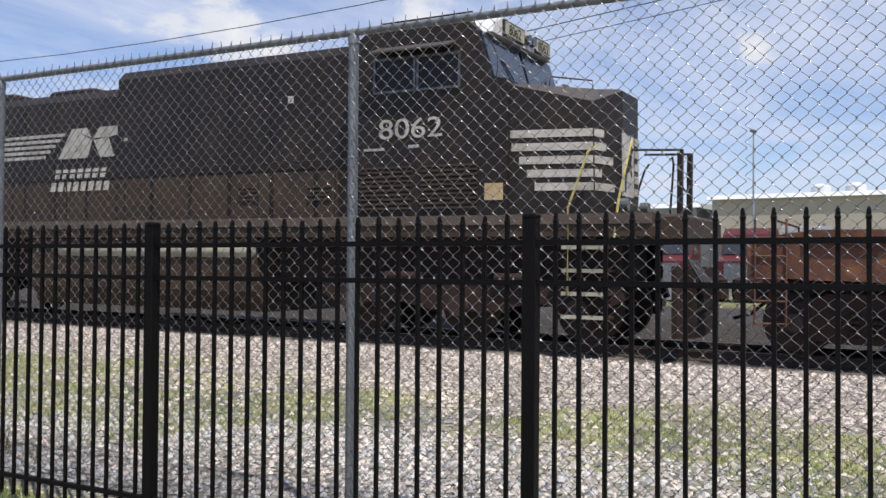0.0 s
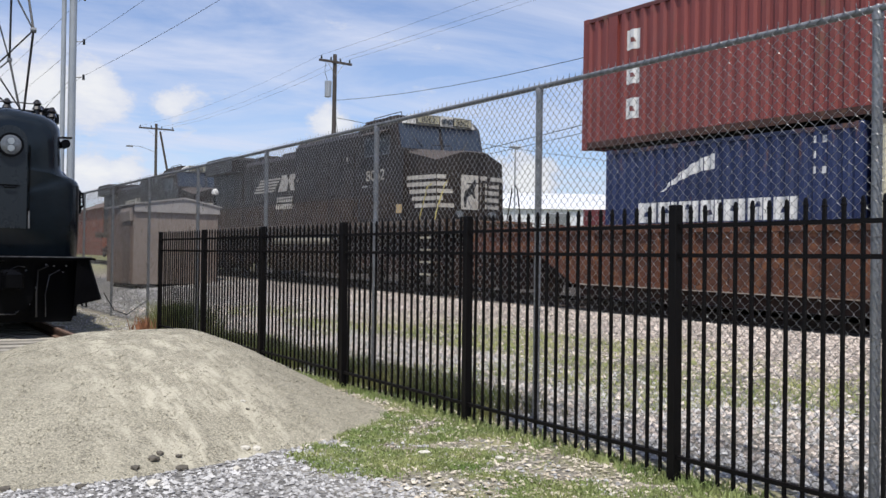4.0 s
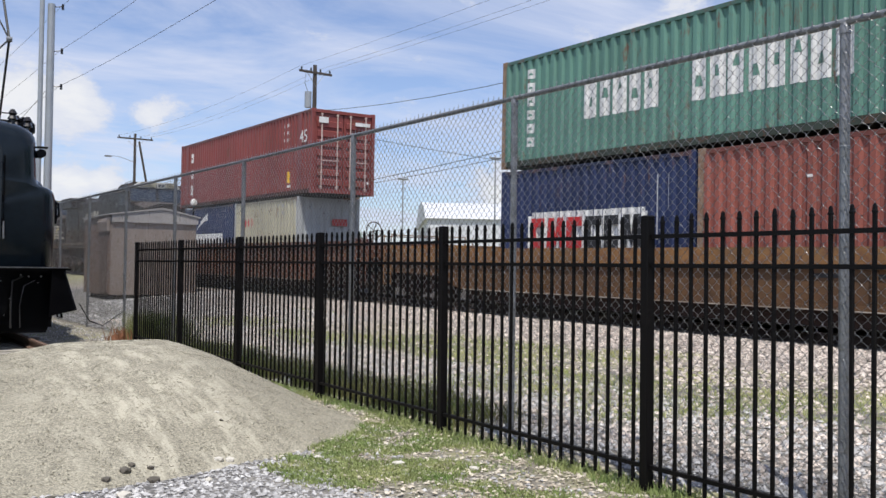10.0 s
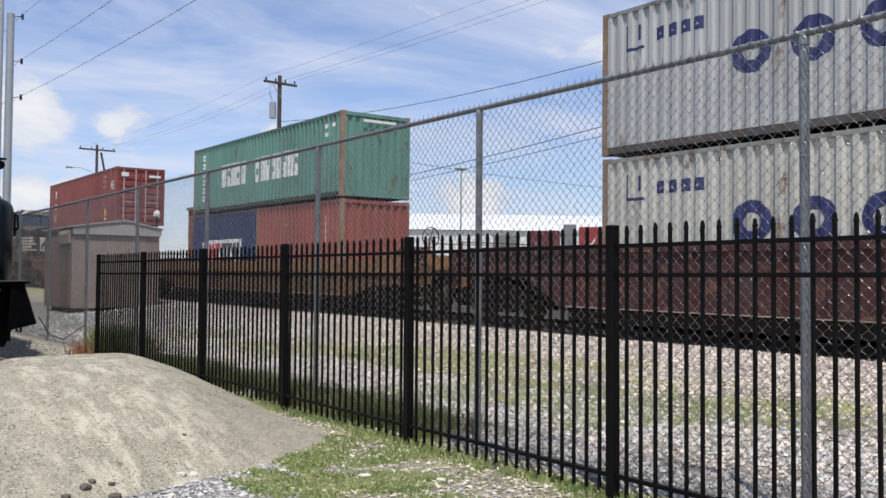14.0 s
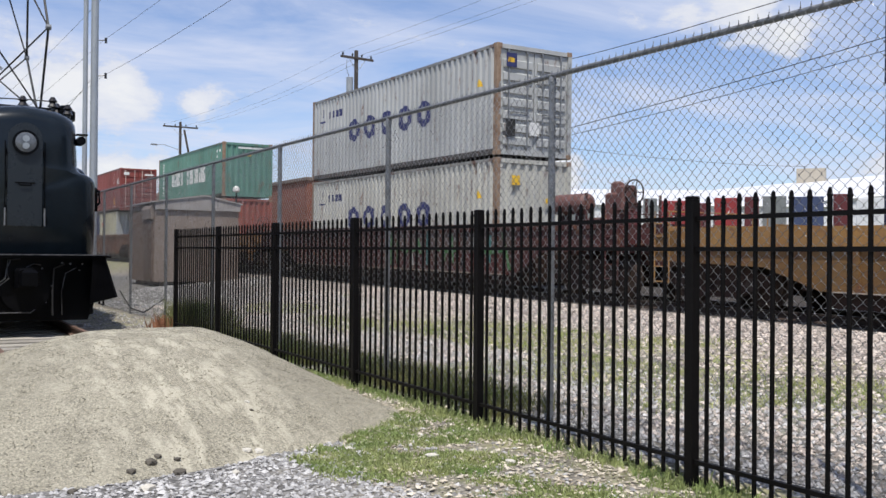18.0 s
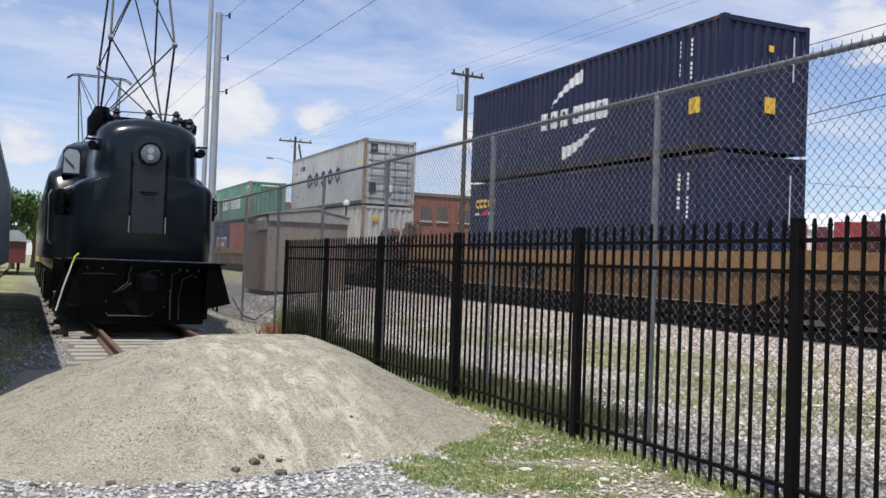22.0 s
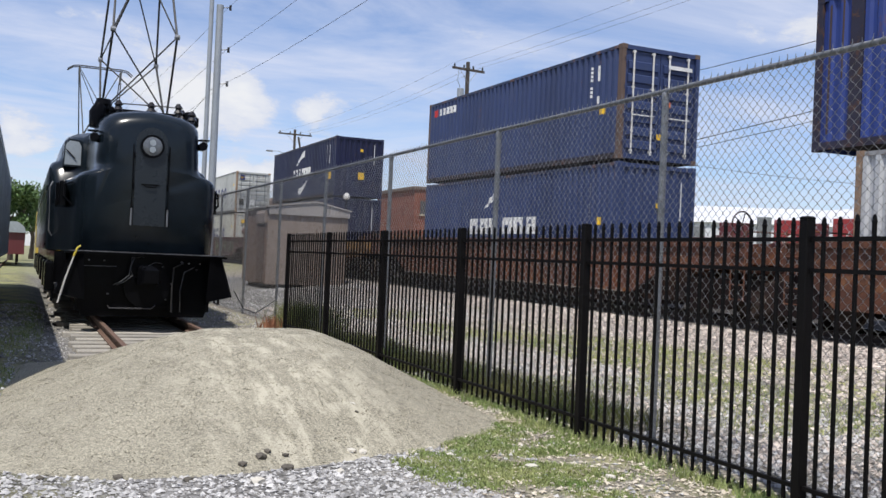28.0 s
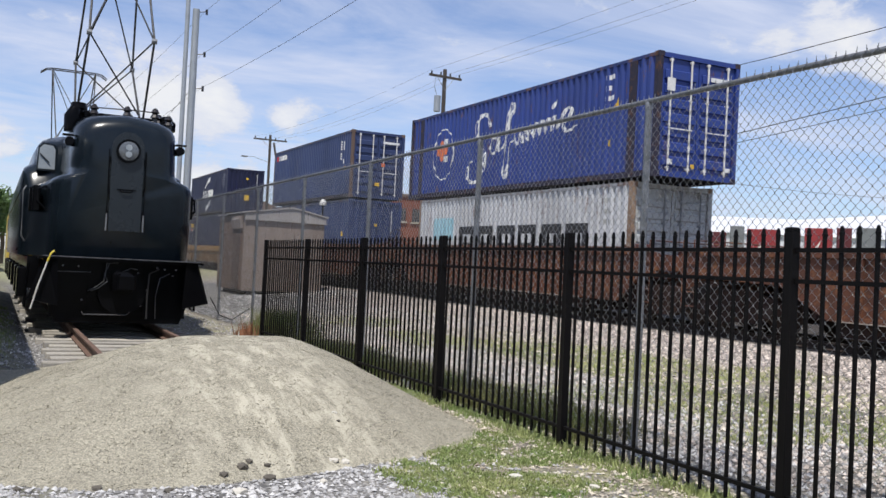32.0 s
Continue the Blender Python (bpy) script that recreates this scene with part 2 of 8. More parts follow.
M["loco_white"] = surface("soot_dulled_white_paint", (0.55, 0.52, 0.46), (0.40, 0.37, 0.32), 1.6, 0.6, bump=0.05, dirt=(0.22, 0.18, 0.14), dirt_amount=0.35)
M["hose_grey"] = surface("dusty_grey_rubber", (0.10, 0.105, 0.11), (0.05, 0.052, 0.055), 8, 0.5, bump=0)
M["machine_yellow"] = surface("dirty_machine_yellow", (0.50, 0.36, 0.04), (0.34, 0.23, 0.035), 0.6, 0.6, bump=0.05, dirt=(0.2, 0.13, 0.04), dirt_amount=0.4)
M["glass"] = surface("dark_cab_glass", (0.03, 0.035, 0.04), (0.045, 0.05, 0.055), 2, 0.08, 0.0, bump=0, rough_vary=0.03, coat=0.5)
M["lens"] = surface("lamp_lens", (0.17, 0.18, 0.19), (0.10, 0.11, 0.12), 14, 0.15, 0.2, bump=0, rough_vary=0.05)
M["gg_body"] = surface("glossy_dark_green_enamel", (0.0058, 0.0096, 0.0138), (0.0082, 0.0134, 0.0185), 0.9, 0.22, bump=0.03, grain=6, rough_vary=0.06, spec=0.30, coat=0.05)
M["pale_edge"] = surface("pale_steel_edge", (0.16, 0.16, 0.17), (0.05, 0.05, 0.055), 9, 0.35, 0.6, bump=0.1)
# cab glass with the sky's reflection painted in as a pale base
M["pale_pane"] = surface("sky_reflection_cab_glass", (0.34, 0.38, 0.41), (0.28, 0.32, 0.35), 2, 0.2, bump=0)
M["gg_black"] = surface("glossy_black_enamel", (0.0028, 0.0029, 0.0036), (0.0046, 0.0048, 0.0058), 2, 0.2, bump=0.05, grain=40, spec=0.07)
M["gg_door"] = surface("satin_dark_grey_enamel", (0.011, 0.0145, 0.018), (0.0145, 0.019, 0.023), 1.5, 0.28, bump=0.02, spec=0.4)
M["navy_box"] = surface("navy_far_paint", (0.05, 0.07, 0.15), (0.035, 0.05, 0.11), 0.8, 0.6, bump=0)
# main line rail, its brown darkened for the shade below the train
M["rail_dark"] = surface("shade_brown_rail_steel", (0.030, 0.020, 0.015), (0.05, 0.032, 0.024), 6, 0.8, bump=0.3, grain=80)
M["rail_rust"] = surface("rusty_rail_steel", (0.105, 0.062, 0.045), (0.17, 0.105, 0.078), 6, 0.8, bump=0.3, grain=80)
M["rail_top"] = surface("worn_rail_head", (0.10, 0.095, 0.09), (0.22, 0.21, 0.20), 5, 0.45, 0.7, bump=0.03)
M["tie"] = surface("weathered_timber_tie", (0.25, 0.235, 0.205), (0.42, 0.39, 0.34), 3, 0.9, bump=0.5, grain=30, squash=(0.3, 3, 3), vary=0.25)
M["tie_dark"] = surface("creosoted_timber_tie", (0.10, 0.08, 0.065), (0.17, 0.14, 0.115), 3, 0.9, bump=0.4, grain=30, vary=0.2)
M["pole_steel"] = surface("weathered_steel_pole", (0.31, 0.33, 0.345), (0.40, 0.42, 0.43), 0.8, 0.42, 0.4, bump=0.05)
M["pole_wood"] = surface("weathered_utility_pole_wood", (0.045, 0.038, 0.034), (0.085, 0.07, 0.06), 4, 0.9, bump=0.4, squash=(4, 4, 0.3))
M["cable"] = surface("black_cable", (0.02, 0.02, 0.021), (0.03, 0.03, 0.03), 5, 0.6, bump=0)
M["insul"] = surface("dark_glazed_insulator", (0.012, 0.010, 0.010), (0.022, 0.018, 0.016), 5, 0.2, bump=0)
M["shed"] = surface("weathered_tan_sheet_metal", (0.285, 0.232, 0.198), (0.21, 0.168, 0.143), 0.7, 0.7, bump=0.1, dirt=(0.16, 0.115, 0.09), dirt_amount=0.5, squash=(1, 1, 0.4))
M["shed_roof"] = surface("pale_sheet_roof", (0.40, 0.375, 0.355), (0.31, 0.285, 0.27), 0.8, 0.6, bump=0.1)
M["shed_brown"] = surface("faded_brown_sheet_metal", (0.165, 0.110, 0.085), (0.215, 0.156, 0.126), 0.9, 0.75, bump=0.1, dirt=(0.1, 0.07, 0.055), dirt_amount=0.4)
M["annex_door"] = surface("dark_brown_sheet_door", (0.10, 0.064, 0.049), (0.14, 0.096, 0.076), 0.9, 0.75, bump=0.1)
M["silver_car"] = surface("dull_fluted_aluminium", (0.42, 0.45, 0.46), (0.32, 0.35, 0.36), 1.5, 0.42, 0.45, bump=0.05, dirt=(0.2, 0.21, 0.2), dirt_amount=0.3)
M["brick"] = surface("red_brick", (0.235, 0.083, 0.052), (0.175, 0.062, 0.042), 1.0, 0.9, bump=0.2, grain=25)
M["white_roof"] = surface("white_membrane_roof", (0.66, 0.67, 0.69), (0.60, 0.61, 0.63), 0.05, 0.6, bump=0)
M["beige_wall"] = surface("beige_metal_cladding", (0.46, 0.41, 0.33), (0.40, 0.355, 0.285), 0.1, 0.7, bump=0)
M["grey_wall"] = surface("grey_metal_cladding", (0.33, 0.34, 0.35), (0.27, 0.28, 0.29), 0.1, 0.7, bump=0)
M["red_trailer"] = surface("red_trailer_paint", (0.29, 0.032, 0.032), (0.23, 0.026, 0.028), 0.3, 0.5, bump=0)
M["dark_red"] = surface("maroon_paint", (0.12, 0.022, 0.024), (0.09, 0.018, 0.02), 0.4, 0.45, bump=0)
M["grey_trailer"] = surface("grey_trailer_paint", (0.20, 0.21, 0.21), (0.15, 0.16, 0.16), 0.3, 0.5, bump=0)
M["tyre"] = surface("black_rubber", (0.018, 0.018, 0.018), (0.026, 0.025, 0.024), 6, 0.85, bump=0.1)
M["bark"] = surface("tree_bark", (0.09, 0.07, 0.05), (0.14, 0.11, 0.085), 4, 0.95, bump=0.5)
M["leaf"] = surface("green_leaves", (0.06, 0.115, 0.03), (0.10, 0.165, 0.05), 0.6, 0.6, bump=0, island=True, vary=0.35)
M["grass"] = surface("summer_grass", (0.135, 0.215, 0.05), (0.33, 0.35, 0.14), 2.2, 0.7, bump=0, island=True, vary=0.3, world_space=True)
M["weed_orange"] = surface("dried_orange_weed", (0.27, 0.105, 0.05), (0.19, 0.09, 0.045), 6, 0.8, bump=0, island=True, vary=0.3)
M["grass_dry"] = surface("yellowing_grass", (0.20, 0.265, 0.065), (0.42, 0.42, 0.18), 1.1, 0.75, bump=0, island=True, vary=0.25, world_space=True)
M["weed_dark"] = surface("dull_green_weeds", (0.085, 0.125, 0.03), (0.17, 0.165, 0.06), 1.4, 0.8, bump=0, island=True, vary=0.35, world_space=True)
M["straw"] = surface("dry_pale_straw", (0.46, 0.42, 0.26), (0.56, 0.52, 0.36), 1.2, 0.8, bump=0, island=True, vary=0.3, world_space=True)
M["stone_pink"] = surface("pinkish_ballast_stone", (0.53, 0.46, 0.40), (0.40, 0.352, 0.31), 0.6, 0.85, bump=0.2, island=True, vary=0.55, world_space=True)
M["stone_grey"] = surface("grey_crushed_stone", (0.47, 0.458, 0.445), (0.31, 0.304, 0.297), 0.8, 0.85, bump=0.2, island=True, vary=0.5, world_space=True)
M["stone_tan"] = surface("tan_stone_chips", (0.350, 0.325, 0.25), (0.240, 0.222, 0.173), 0.8, 0.9, bump=0.2, island=True, vary=0.45, world_space=True)
M["stone_litter"] = surface("pale_stones_and_dry_litter", (0.58, 0.53, 0.44), (0.40, 0.34, 0.255), 2.0, 0.9, bump=0.2, island=True, vary=0.4, world_space=True)
M["stone_dark"] = surface("dark_stone", (0.085, 0.075, 0.06), (0.12, 0.105, 0.085), 5, 0.9, bump=0.3)
M["stone_pale"] = surface("pale_stone", (0.60, 0.565, 0.49), (0.48, 0.45, 0.39), 5, 0.9, bump=0.3)
M["wheel"] = surface("brown_wheel_steel", (0.03, 0.019, 0.014), (0.05, 0.031, 0.023), 5, 0.75, 0.1, bump=0.15)


# ==== mesh helpers ====
def box(bm, x0, x1, y0, y1, z0, z1, m=None):
    v = [bm.verts.new((x, y, z)) for x in (x0, x1) for y in (y0, y1) for z in (z0, z1)]
    for f in ((0, 1, 3, 2), (4, 6, 7, 5), (0, 4, 5, 1), (2, 3, 7, 6), (0, 2, 6, 4), (1, 5, 7, 3)):
        bm.faces.new([v[i] for i in f])
    if m is not None:
        bmesh.ops.transform(bm, matrix=m, verts=v)
    return v


def bevel_box(bm, x0, x1, y0, y1, z0, z1, r=0.02):
    """A box whose upright edges and top edges are chamfered."""
    rings = []
    for z, k in ((z0, 0.0), (z1 - r, 0.0), (z1, r)):
        a, b, c, d = x0 + k, x1 - k, y0 + k, y1 - k
        q = r
        pts = [(a + q, c), (b - q, c), (b, c + q), (b, d - q), (b - q, d), (a + q, d), (a, d - q), (a, c + q)]
        rings.append([bm.verts.new((x, y, z)) for x, y in pts])
    skin(bm, rings, True)


def skin(bm, rings, caps=False, closed=True):
    n = len(rings[0])
    for r0, r1 in zip(rings, rings[1:]):
        for i in range(n if closed else n - 1):
            j = (i + 1) % n
            bm.faces.new((r0[i], r0[j], r1[j], r1[i]))
    if caps:
        bm.faces.new(rings[0][::-1])
        bm.faces.new(rings[-1])


def tube(bm, pts, r, n=6, caps=True):
    """A round bar along a line of points; r one radius or one a point."""
    pts = [Vector(p) for p in pts]
    rings = []
    for i, p in enumerate(pts):
        d = (pts[min(i + 1, len(pts) - 1)] - pts[max(i - 1, 0)]).normalized()
        q = d.to_track_quat("Z", "Y")
        rad = r[i] if isinstance(r, (list, tuple)) else r
        rings.append([bm.verts.new(p + q @ Vector((rad * math.cos(2 * math.pi * k / n), rad * math.sin(2 * math.pi * k / n), 0))) for k in range(n)])
    skin(bm, rings, caps)


def prism(bm, pts, axis, a, b):
    """A flat outline, pushed from a to b along an axis ('x', 'y' or 'z')."""
    def at(u, v, w):
        return {"x": (w, u, v), "y": (u, w, v), "z": (u, v, w)}[axis]
    lo = [bm.verts.new(at(u, v, a)) for u, v in pts]
    hi = [bm.verts.new(at(u, v, b)) for u, v in pts]
    skin(bm, [lo, hi], True)


def disc(bm, c, axis, r, depth, n=20, r2=None):
    d = {"x": Vector((1, 0, 0)), "y": Vector((0, 1, 0)), "z": Vector((0, 0, 1))}[axis]
    c = Vector(c)
    tube(bm, [c - d * depth / 2, c + d * depth / 2], [r, r2 or r], n)


def part(name, bm, material, parent=None, label="", smooth=False):
    me = bpy.data.meshes.new(name)
    bmesh.ops.recalc_face_normals(bm, faces=bm.faces[:])
    bm.to_mesh(me)
    bm.free()
    me.materials.append(material)
    if smooth:
        for p in me.polygons:
            p.use_smooth = True
        me.set_sharp_from_angle(angle=radians(40))
    ob = new(name, me)
    if parent is not None:
        ob.parent = parent
    if label:
        tagged(ob, label)
    return ob


def mesh_ob(name, verts, faces, material, parent=None, label=""):
    me = bpy.data.meshes.new(name)
    me.from_pydata([tuple(v) for v in verts], [], [tuple(f) for f in faces])
    me.materials.append(material)
    ob = new(name, me)
    if parent is not None:
        ob.parent = parent
    if label:
        tagged(ob, label)
    return ob


def thing(name, label, category, group="", m=None):
    e = new(name)
    e.empty_display_size = 0.3
    tagged(e, label, category, group)
    if m is not None:
        e.matrix_basis = m
    return e


def written(name, text, size, material, parent, m, label=""):
    """Writing with Blender's own font, as a thin solid."""
    cu = bpy.data.curves.new(name, "FONT")
    cu.body, cu.size, cu.extrude, cu.align_x, cu.offset = text, size, 0.004, "CENTER", 0.0
    tmp = new("writing", cu)
    dg = bpy.context.evaluated_depsgraph_get()
    me = bpy.data.meshes.new_from_object(tmp.evaluated_get(dg))
    bpy.data.objects.remove(tmp)
    me.name = name
    me.materials.clear()
    me.materials.append(material)
    ob = new(name, me)
    ob.parent = parent
    ob.matrix_basis = m
    if label:
        tagged(ob, label)
    return ob


def smooth_step(a, b, x):
    t = min(1.0, max(0.0, (x - a) / (b - a)))
    return t * t * (3 - 2 * t)


# ==== ground ====
RISE = 0.008                             # the line climbs away from the camera
TX = 14.62                               # centre of the busy track


def rail_z(y):
    return 0.5 + RISE * (min(max(y, -40), 205) - 15)


def ground_z(x, y):
    bed = rail_z(y) - 0.17
    z = bed * smooth_step(5.2, 12.6, x)
    if x > 16.6:
        z = bed + 0.34 * smooth_step(16.6, 18.2, x) - 0.54 * smooth_step(21, 40, x)
    if x < 5 and y > 10:
        z -= 0.13 * smooth_step(0.0, 0.7, x) * smooth_step(4.4, 3.6, x) * smooth_step(10, 11.5, y) * smooth_step(60, 50, y)
    z += 0.26 * smooth_step(5.7, 6.9, x) * smooth_step(12.5, 10.6, x) * smooth_step(25.5, 28.5, y) * smooth_step(46, 38, y)
    if x < 6 and abs(y) < 60:
        z += 0.02 * noise.noise((x * 0.7, y * 0.7, 3.1))
    return z


def axis_steps(spans):
    out = []
    for a, b, s in spans:
        n = max(1, round((b - a) / s))
        out += [a + (b - a) * i / n for i in range(n)]
    return out + [spans[-1][1]]


gx = axis_steps([(-1500, -300, 300), (-300, -40, 40), (-40, -6, 4), (-6, 19, 0.5), (19, 60, 4), (60, 300, 40), (300, 1500, 300)])
gy = axis_steps([(-1500, -300, 300), (-300, -20, 35), (-20, 0, 2), (0, 24, 0.5), (24, 60, 2), (60, 300, 20), (300, 1600, 260)])
gv = [(x, y, ground_z(x, y)) for y in gy for x in gx]
gf = [(j * len(gx) + i, j * len(gx) + i + 1, (j + 1) * len(gx) + i + 1, (j + 1) * len(gx) + i) for j in range(len(gy) - 1) for i in range(len(gx) - 1)]


def ground_material():
    m = bpy.data.materials.new("gravel_ground_with_grass")
    m.use_nodes = True
    nt = m.node_tree
    p = nt.nodes["Principled BSDF"]
    p.inputs["Roughness"].default_value = 0.92
    pos = nt.nodes.new("ShaderNodeNewGeometry").outputs["Position"]
    sep = nt.nodes.new("ShaderNodeSeparateXYZ")
    nt.links.new(pos, sep.inputs[0])

    def nz(scale, detail=5.0, rg=0.6, dist=0.0):
        n = nt.nodes.new("ShaderNodeTexNoise")
        n.inputs["Scale"].default_value, n.inputs["Detail"].default_value, n.inputs["Roughness"].default_value = scale, detail, rg
        n.inputs["Distortion"].default_value = dist
        nt.links.new(pos, n.inputs["Vector"])
        return n.outputs["Fac"]

    def math_(op, a, b):
        n = nt.nodes.new("ShaderNodeMath")
        n.operation = op
        for i, v in enumerate((a, b)):
            if isinstance(v, bpy.types.NodeSocket):
                nt.links.new(v, n.inputs[i])
            else:
                n.inputs[i].default_value = v
        return n.outputs[0]

    def mix(fac, a, b, how="MIX"):
        x = nt.nodes.new("ShaderNodeMix")
        x.data_type, x.blend_type = "RGBA", how
        for i, v in ((0, fac), (6, a), (7, b)):
            if isinstance(v, bpy.types.NodeSocket):
                nt.links.new(v, x.inputs[i])
            else:
                x.inputs[i].default_value = v if i == 0 else (*v, 1)
        return x.outputs[2]

    def band(a0, a1, b0, b1, axis="X"):
        """1 between a1 and b0, falling to 0 at a0 and b1, with a ragged edge."""
        c = math_("ADD", sep.outputs[axis], math_("MULTIPLY", math_("SUBTRACT", nz(0.9, 4.0), 0.5), 2.2))
        up, dn = nt.nodes.new("ShaderNodeMapRange"), nt.nodes.new("ShaderNodeMapRange")
        for n, lo, hi in ((up, a0, a1), (dn, b1, b0)):
            n.inputs["From Min"].default_value, n.inputs["From Max"].default_value = lo, hi
            nt.links.new(c, n.inputs["Value"])
        return math_("MULTIPLY", up.outputs[0], dn.outputs[0])

    vor = nt.nodes.new("ShaderNodeTexVoronoi")
    vor.inputs["Scale"].default_value = 26.0
    nt.links.new(pos, vor.inputs["Vector"])
    stone = ramp(nt, vor.outputs["Color"], [(0.1, (0.55,) * 3), (0.9, (1.25,) * 3)])
    crack = ramp(nt, vor.outputs["Distance"], [(0.0, (1.12,) * 3), (0.7, (0.42,) * 3)])
    base = ramp(nt, nz(0.55), [(0.35, (0.25, 0.24, 0.225)), (0.65, (0.36, 0.345, 0.32))])
    base = mix(math_("MULTIPLY", band(2.2, 2.9, 5.0, 6.0), 0.8), base, ramp(nt, nz(3.0, 6.0), [(0.35, (0.30, 0.265, 0.20)), (0.65, (0.50, 0.455, 0.37))]))
    base = mix(band(8.4, 9.6, 17.0, 19.0), base, ramp(nt, nz(0.5), [(0.3, (0.47, 0.405, 0.35)), (0.7, (0.56, 0.49, 0.43))]))
    # strip behind the pickets: brown soil and fence-foot shade in one colour
    base = mix(math_("MULTIPLY", band(4.6, 5.0, 5.4, 6.2), 0.35), base, (0.20, 0.17, 0.125))
    # ground beside the railcar, its shadow partly painted in as darker soil
    base = mix(band(-40.0, -30.0, -0.2, 0.5), base, (0.19, 0.18, 0.155))
    # shade under the train, put into the ballast colour
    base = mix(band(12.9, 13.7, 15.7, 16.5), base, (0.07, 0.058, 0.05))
    # dirty ground beyond the train, with shade darkened into its colour
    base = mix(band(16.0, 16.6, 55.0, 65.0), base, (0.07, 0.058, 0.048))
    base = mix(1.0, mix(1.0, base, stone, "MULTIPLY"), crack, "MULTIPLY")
    green = ramp(nt, nz(2.6), [(0.3, (0.20, 0.235, 0.07)), (0.55, (0.33, 0.32, 0.13)), (0.8, (0.44, 0.41, 0.24))])
    strip = math_("MULTIPLY", band(2.3, 3.1, 4.4, 5.0), ramp(nt, nz(1.6, 7.0, 0.7), [(0.48, (0, 0, 0)), (0.62, (0.6,) * 3)]))
    verge = math_("MULTIPLY", math_("MULTIPLY", band(6.0, 7.2, 9.3, 10.6), band(-60.0, -50.0, 20.0, 24.0, "Y")), ramp(nt, nz(0.8, 8.0, 0.7), [(0.42, (0, 0, 0)), (0.58, (0.85,) * 3)]))
    left = math_("MULTIPLY", band(-40.0, -30.0, -0.3, 0.6), ramp(nt, nz(0.9, 7.0, 0.7), [(0.4, (0, 0, 0)), (0.56, (0.9,) * 3)]))
    far = band(34.0, 42.0, 2000.0, 2500.0)
    far2 = band(45.0, 55.0, 2000.0, 2500.0, "Y")
    g = math_("MAXIMUM", math_("MAXIMUM", strip, verge), math_("MAXIMUM", left, math_("MULTIPLY", math_("MAXIMUM", far, far2), 0.55)))
    col = mix(g, base, green)
    nt.links.new(col, p.inputs["Base Color"])
    b1 = nt.nodes.new("ShaderNodeBump")
    b1.inputs["Strength"].default_value, b1.inputs["Distance"].default_value = 0.8, 0.025
    b1.invert = True
    nt.links.new(vor.outputs["Distance"], b1.inputs["Height"])
    b2 = nt.nodes.new("ShaderNodeBump")
    b2.inputs["Strength"].default_value, b2.inputs["Distance"].default_value = 0.5, 0.03
    nt.links.new(nz(9.0, 6.0), b2.inputs["Height"])
    nt.links.new(b1.outputs[0], b2.inputs["Normal"])
    nt.links.new(b2.outputs[0], p.inputs["Normal"])
    return m


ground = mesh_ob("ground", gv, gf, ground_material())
tagged(ground, "grey and pinkish gravel ground with patches of grass", "ground", kind="structure")
for p in ground.data.polygons:
    p.use_smooth = True


# ==== scattered stones and grass ====
def mound_z(x, y):
    """Height of the gravel pile over the ground plane: a flat crest, steep flanks, a long apron towards the camera."""
    w = 0.10 * noise.noise((x * 0.8, y * 0.8, 0.4)) + 0.04 * noise.noise((x * 2.4, y * 2.4, 1.4))
    lean = 0.12 * max(0.0, 9.5 - y)
    left = (x + w - (-0.20 - lean)) / (2.15 + lean)
    right = (4.16 + w - x) / 1.48
    foot = 6.10 + 0.20 * max(0.0, x - 1.0) ** 1.6 + 0.35 * max(0.0, 0.7 - x) ** 1.4 + w
    near = (y - foot) / 3.1
    back = (12.7 + w - y) / 2.6
    k = 1.0
    for t in (left, right, near, back):
        if t <= 0:
            return -0.03
        k *= 1 - (1 - min(1.0, t)) ** 1.55
    return 0.655 * k - 0.02


def stones(name, label, count, place, size, material, seed, flat=0.7):
    rng = np.random.default_rng(seed)
    base = np.array([(1, 0, 0), (-1, 0, 0), (0, 1, 0), (0, -1, 0), (0, 0, 1), (0, 0, -1)], float)
    tri = np.array([(0, 2, 4), (2, 1, 4), (1, 3, 4), (3, 0, 4), (2, 0, 5), (1, 2, 5), (3, 1, 5), (0, 3, 5)])
    vs, fs, n = [], [], 0
    while n < count:
        got = place(rng)
        if got is None:
            continue
        x, y, z = got
        s = size[0] + (size[1] - size[0]) * rng.random() ** 2
        v = base * (s * (0.6 + 0.7 * rng.random((6, 1)))) * (1, 0.6 + 0.4 * rng.random(), flat)
        a, b = rng.random() * 6.283, (rng.random() - 0.5) * 0.9
        ca, sa, cb, sb = math.cos(a), math.sin(a), math.cos(b), math.sin(b)
        v = v @ np.array([(1, 0, 0), (0, cb, sb), (0, -sb, cb)]) @ np.array([(ca, sa, 0), (-sa, ca, 0), (0, 0, 1)])
        vs.append(v + (x, y, z + s * 0.18))
        fs.append(tri + 6 * n)
        n += 1
    ob = mesh_ob(name, np.concatenate(vs).tolist(), np.concatenate(fs).tolist(), material)
    return tagged(ob, label, "gravel", kind="stuff")


def on_ballast(rng):
    y = -1 + 26 * rng.random() ** 1.25
    x = 5.2 + 7.9 * rng.random()
    if 5.6 < x < 10.0 and noise.noise((x * 0.5, y * 0.35, 2.0)) > 0.22 - 0.5 * math.exp(-((x - 7.8) / 0.9) ** 2) and rng.random() < 0.5:
        return None
    return x, y, ground_z(x, y)


def behind_wire(rng):
    x, y = 4.7 + 2.9 * rng.random() ** 1.3, 1.0 + 19 * rng.random()
    if noise.noise((x * 0.8, y * 0.5, 7.0)) < -0.12 and rng.random() < 0.6:
        return None
    return x, y, ground_z(x, y)


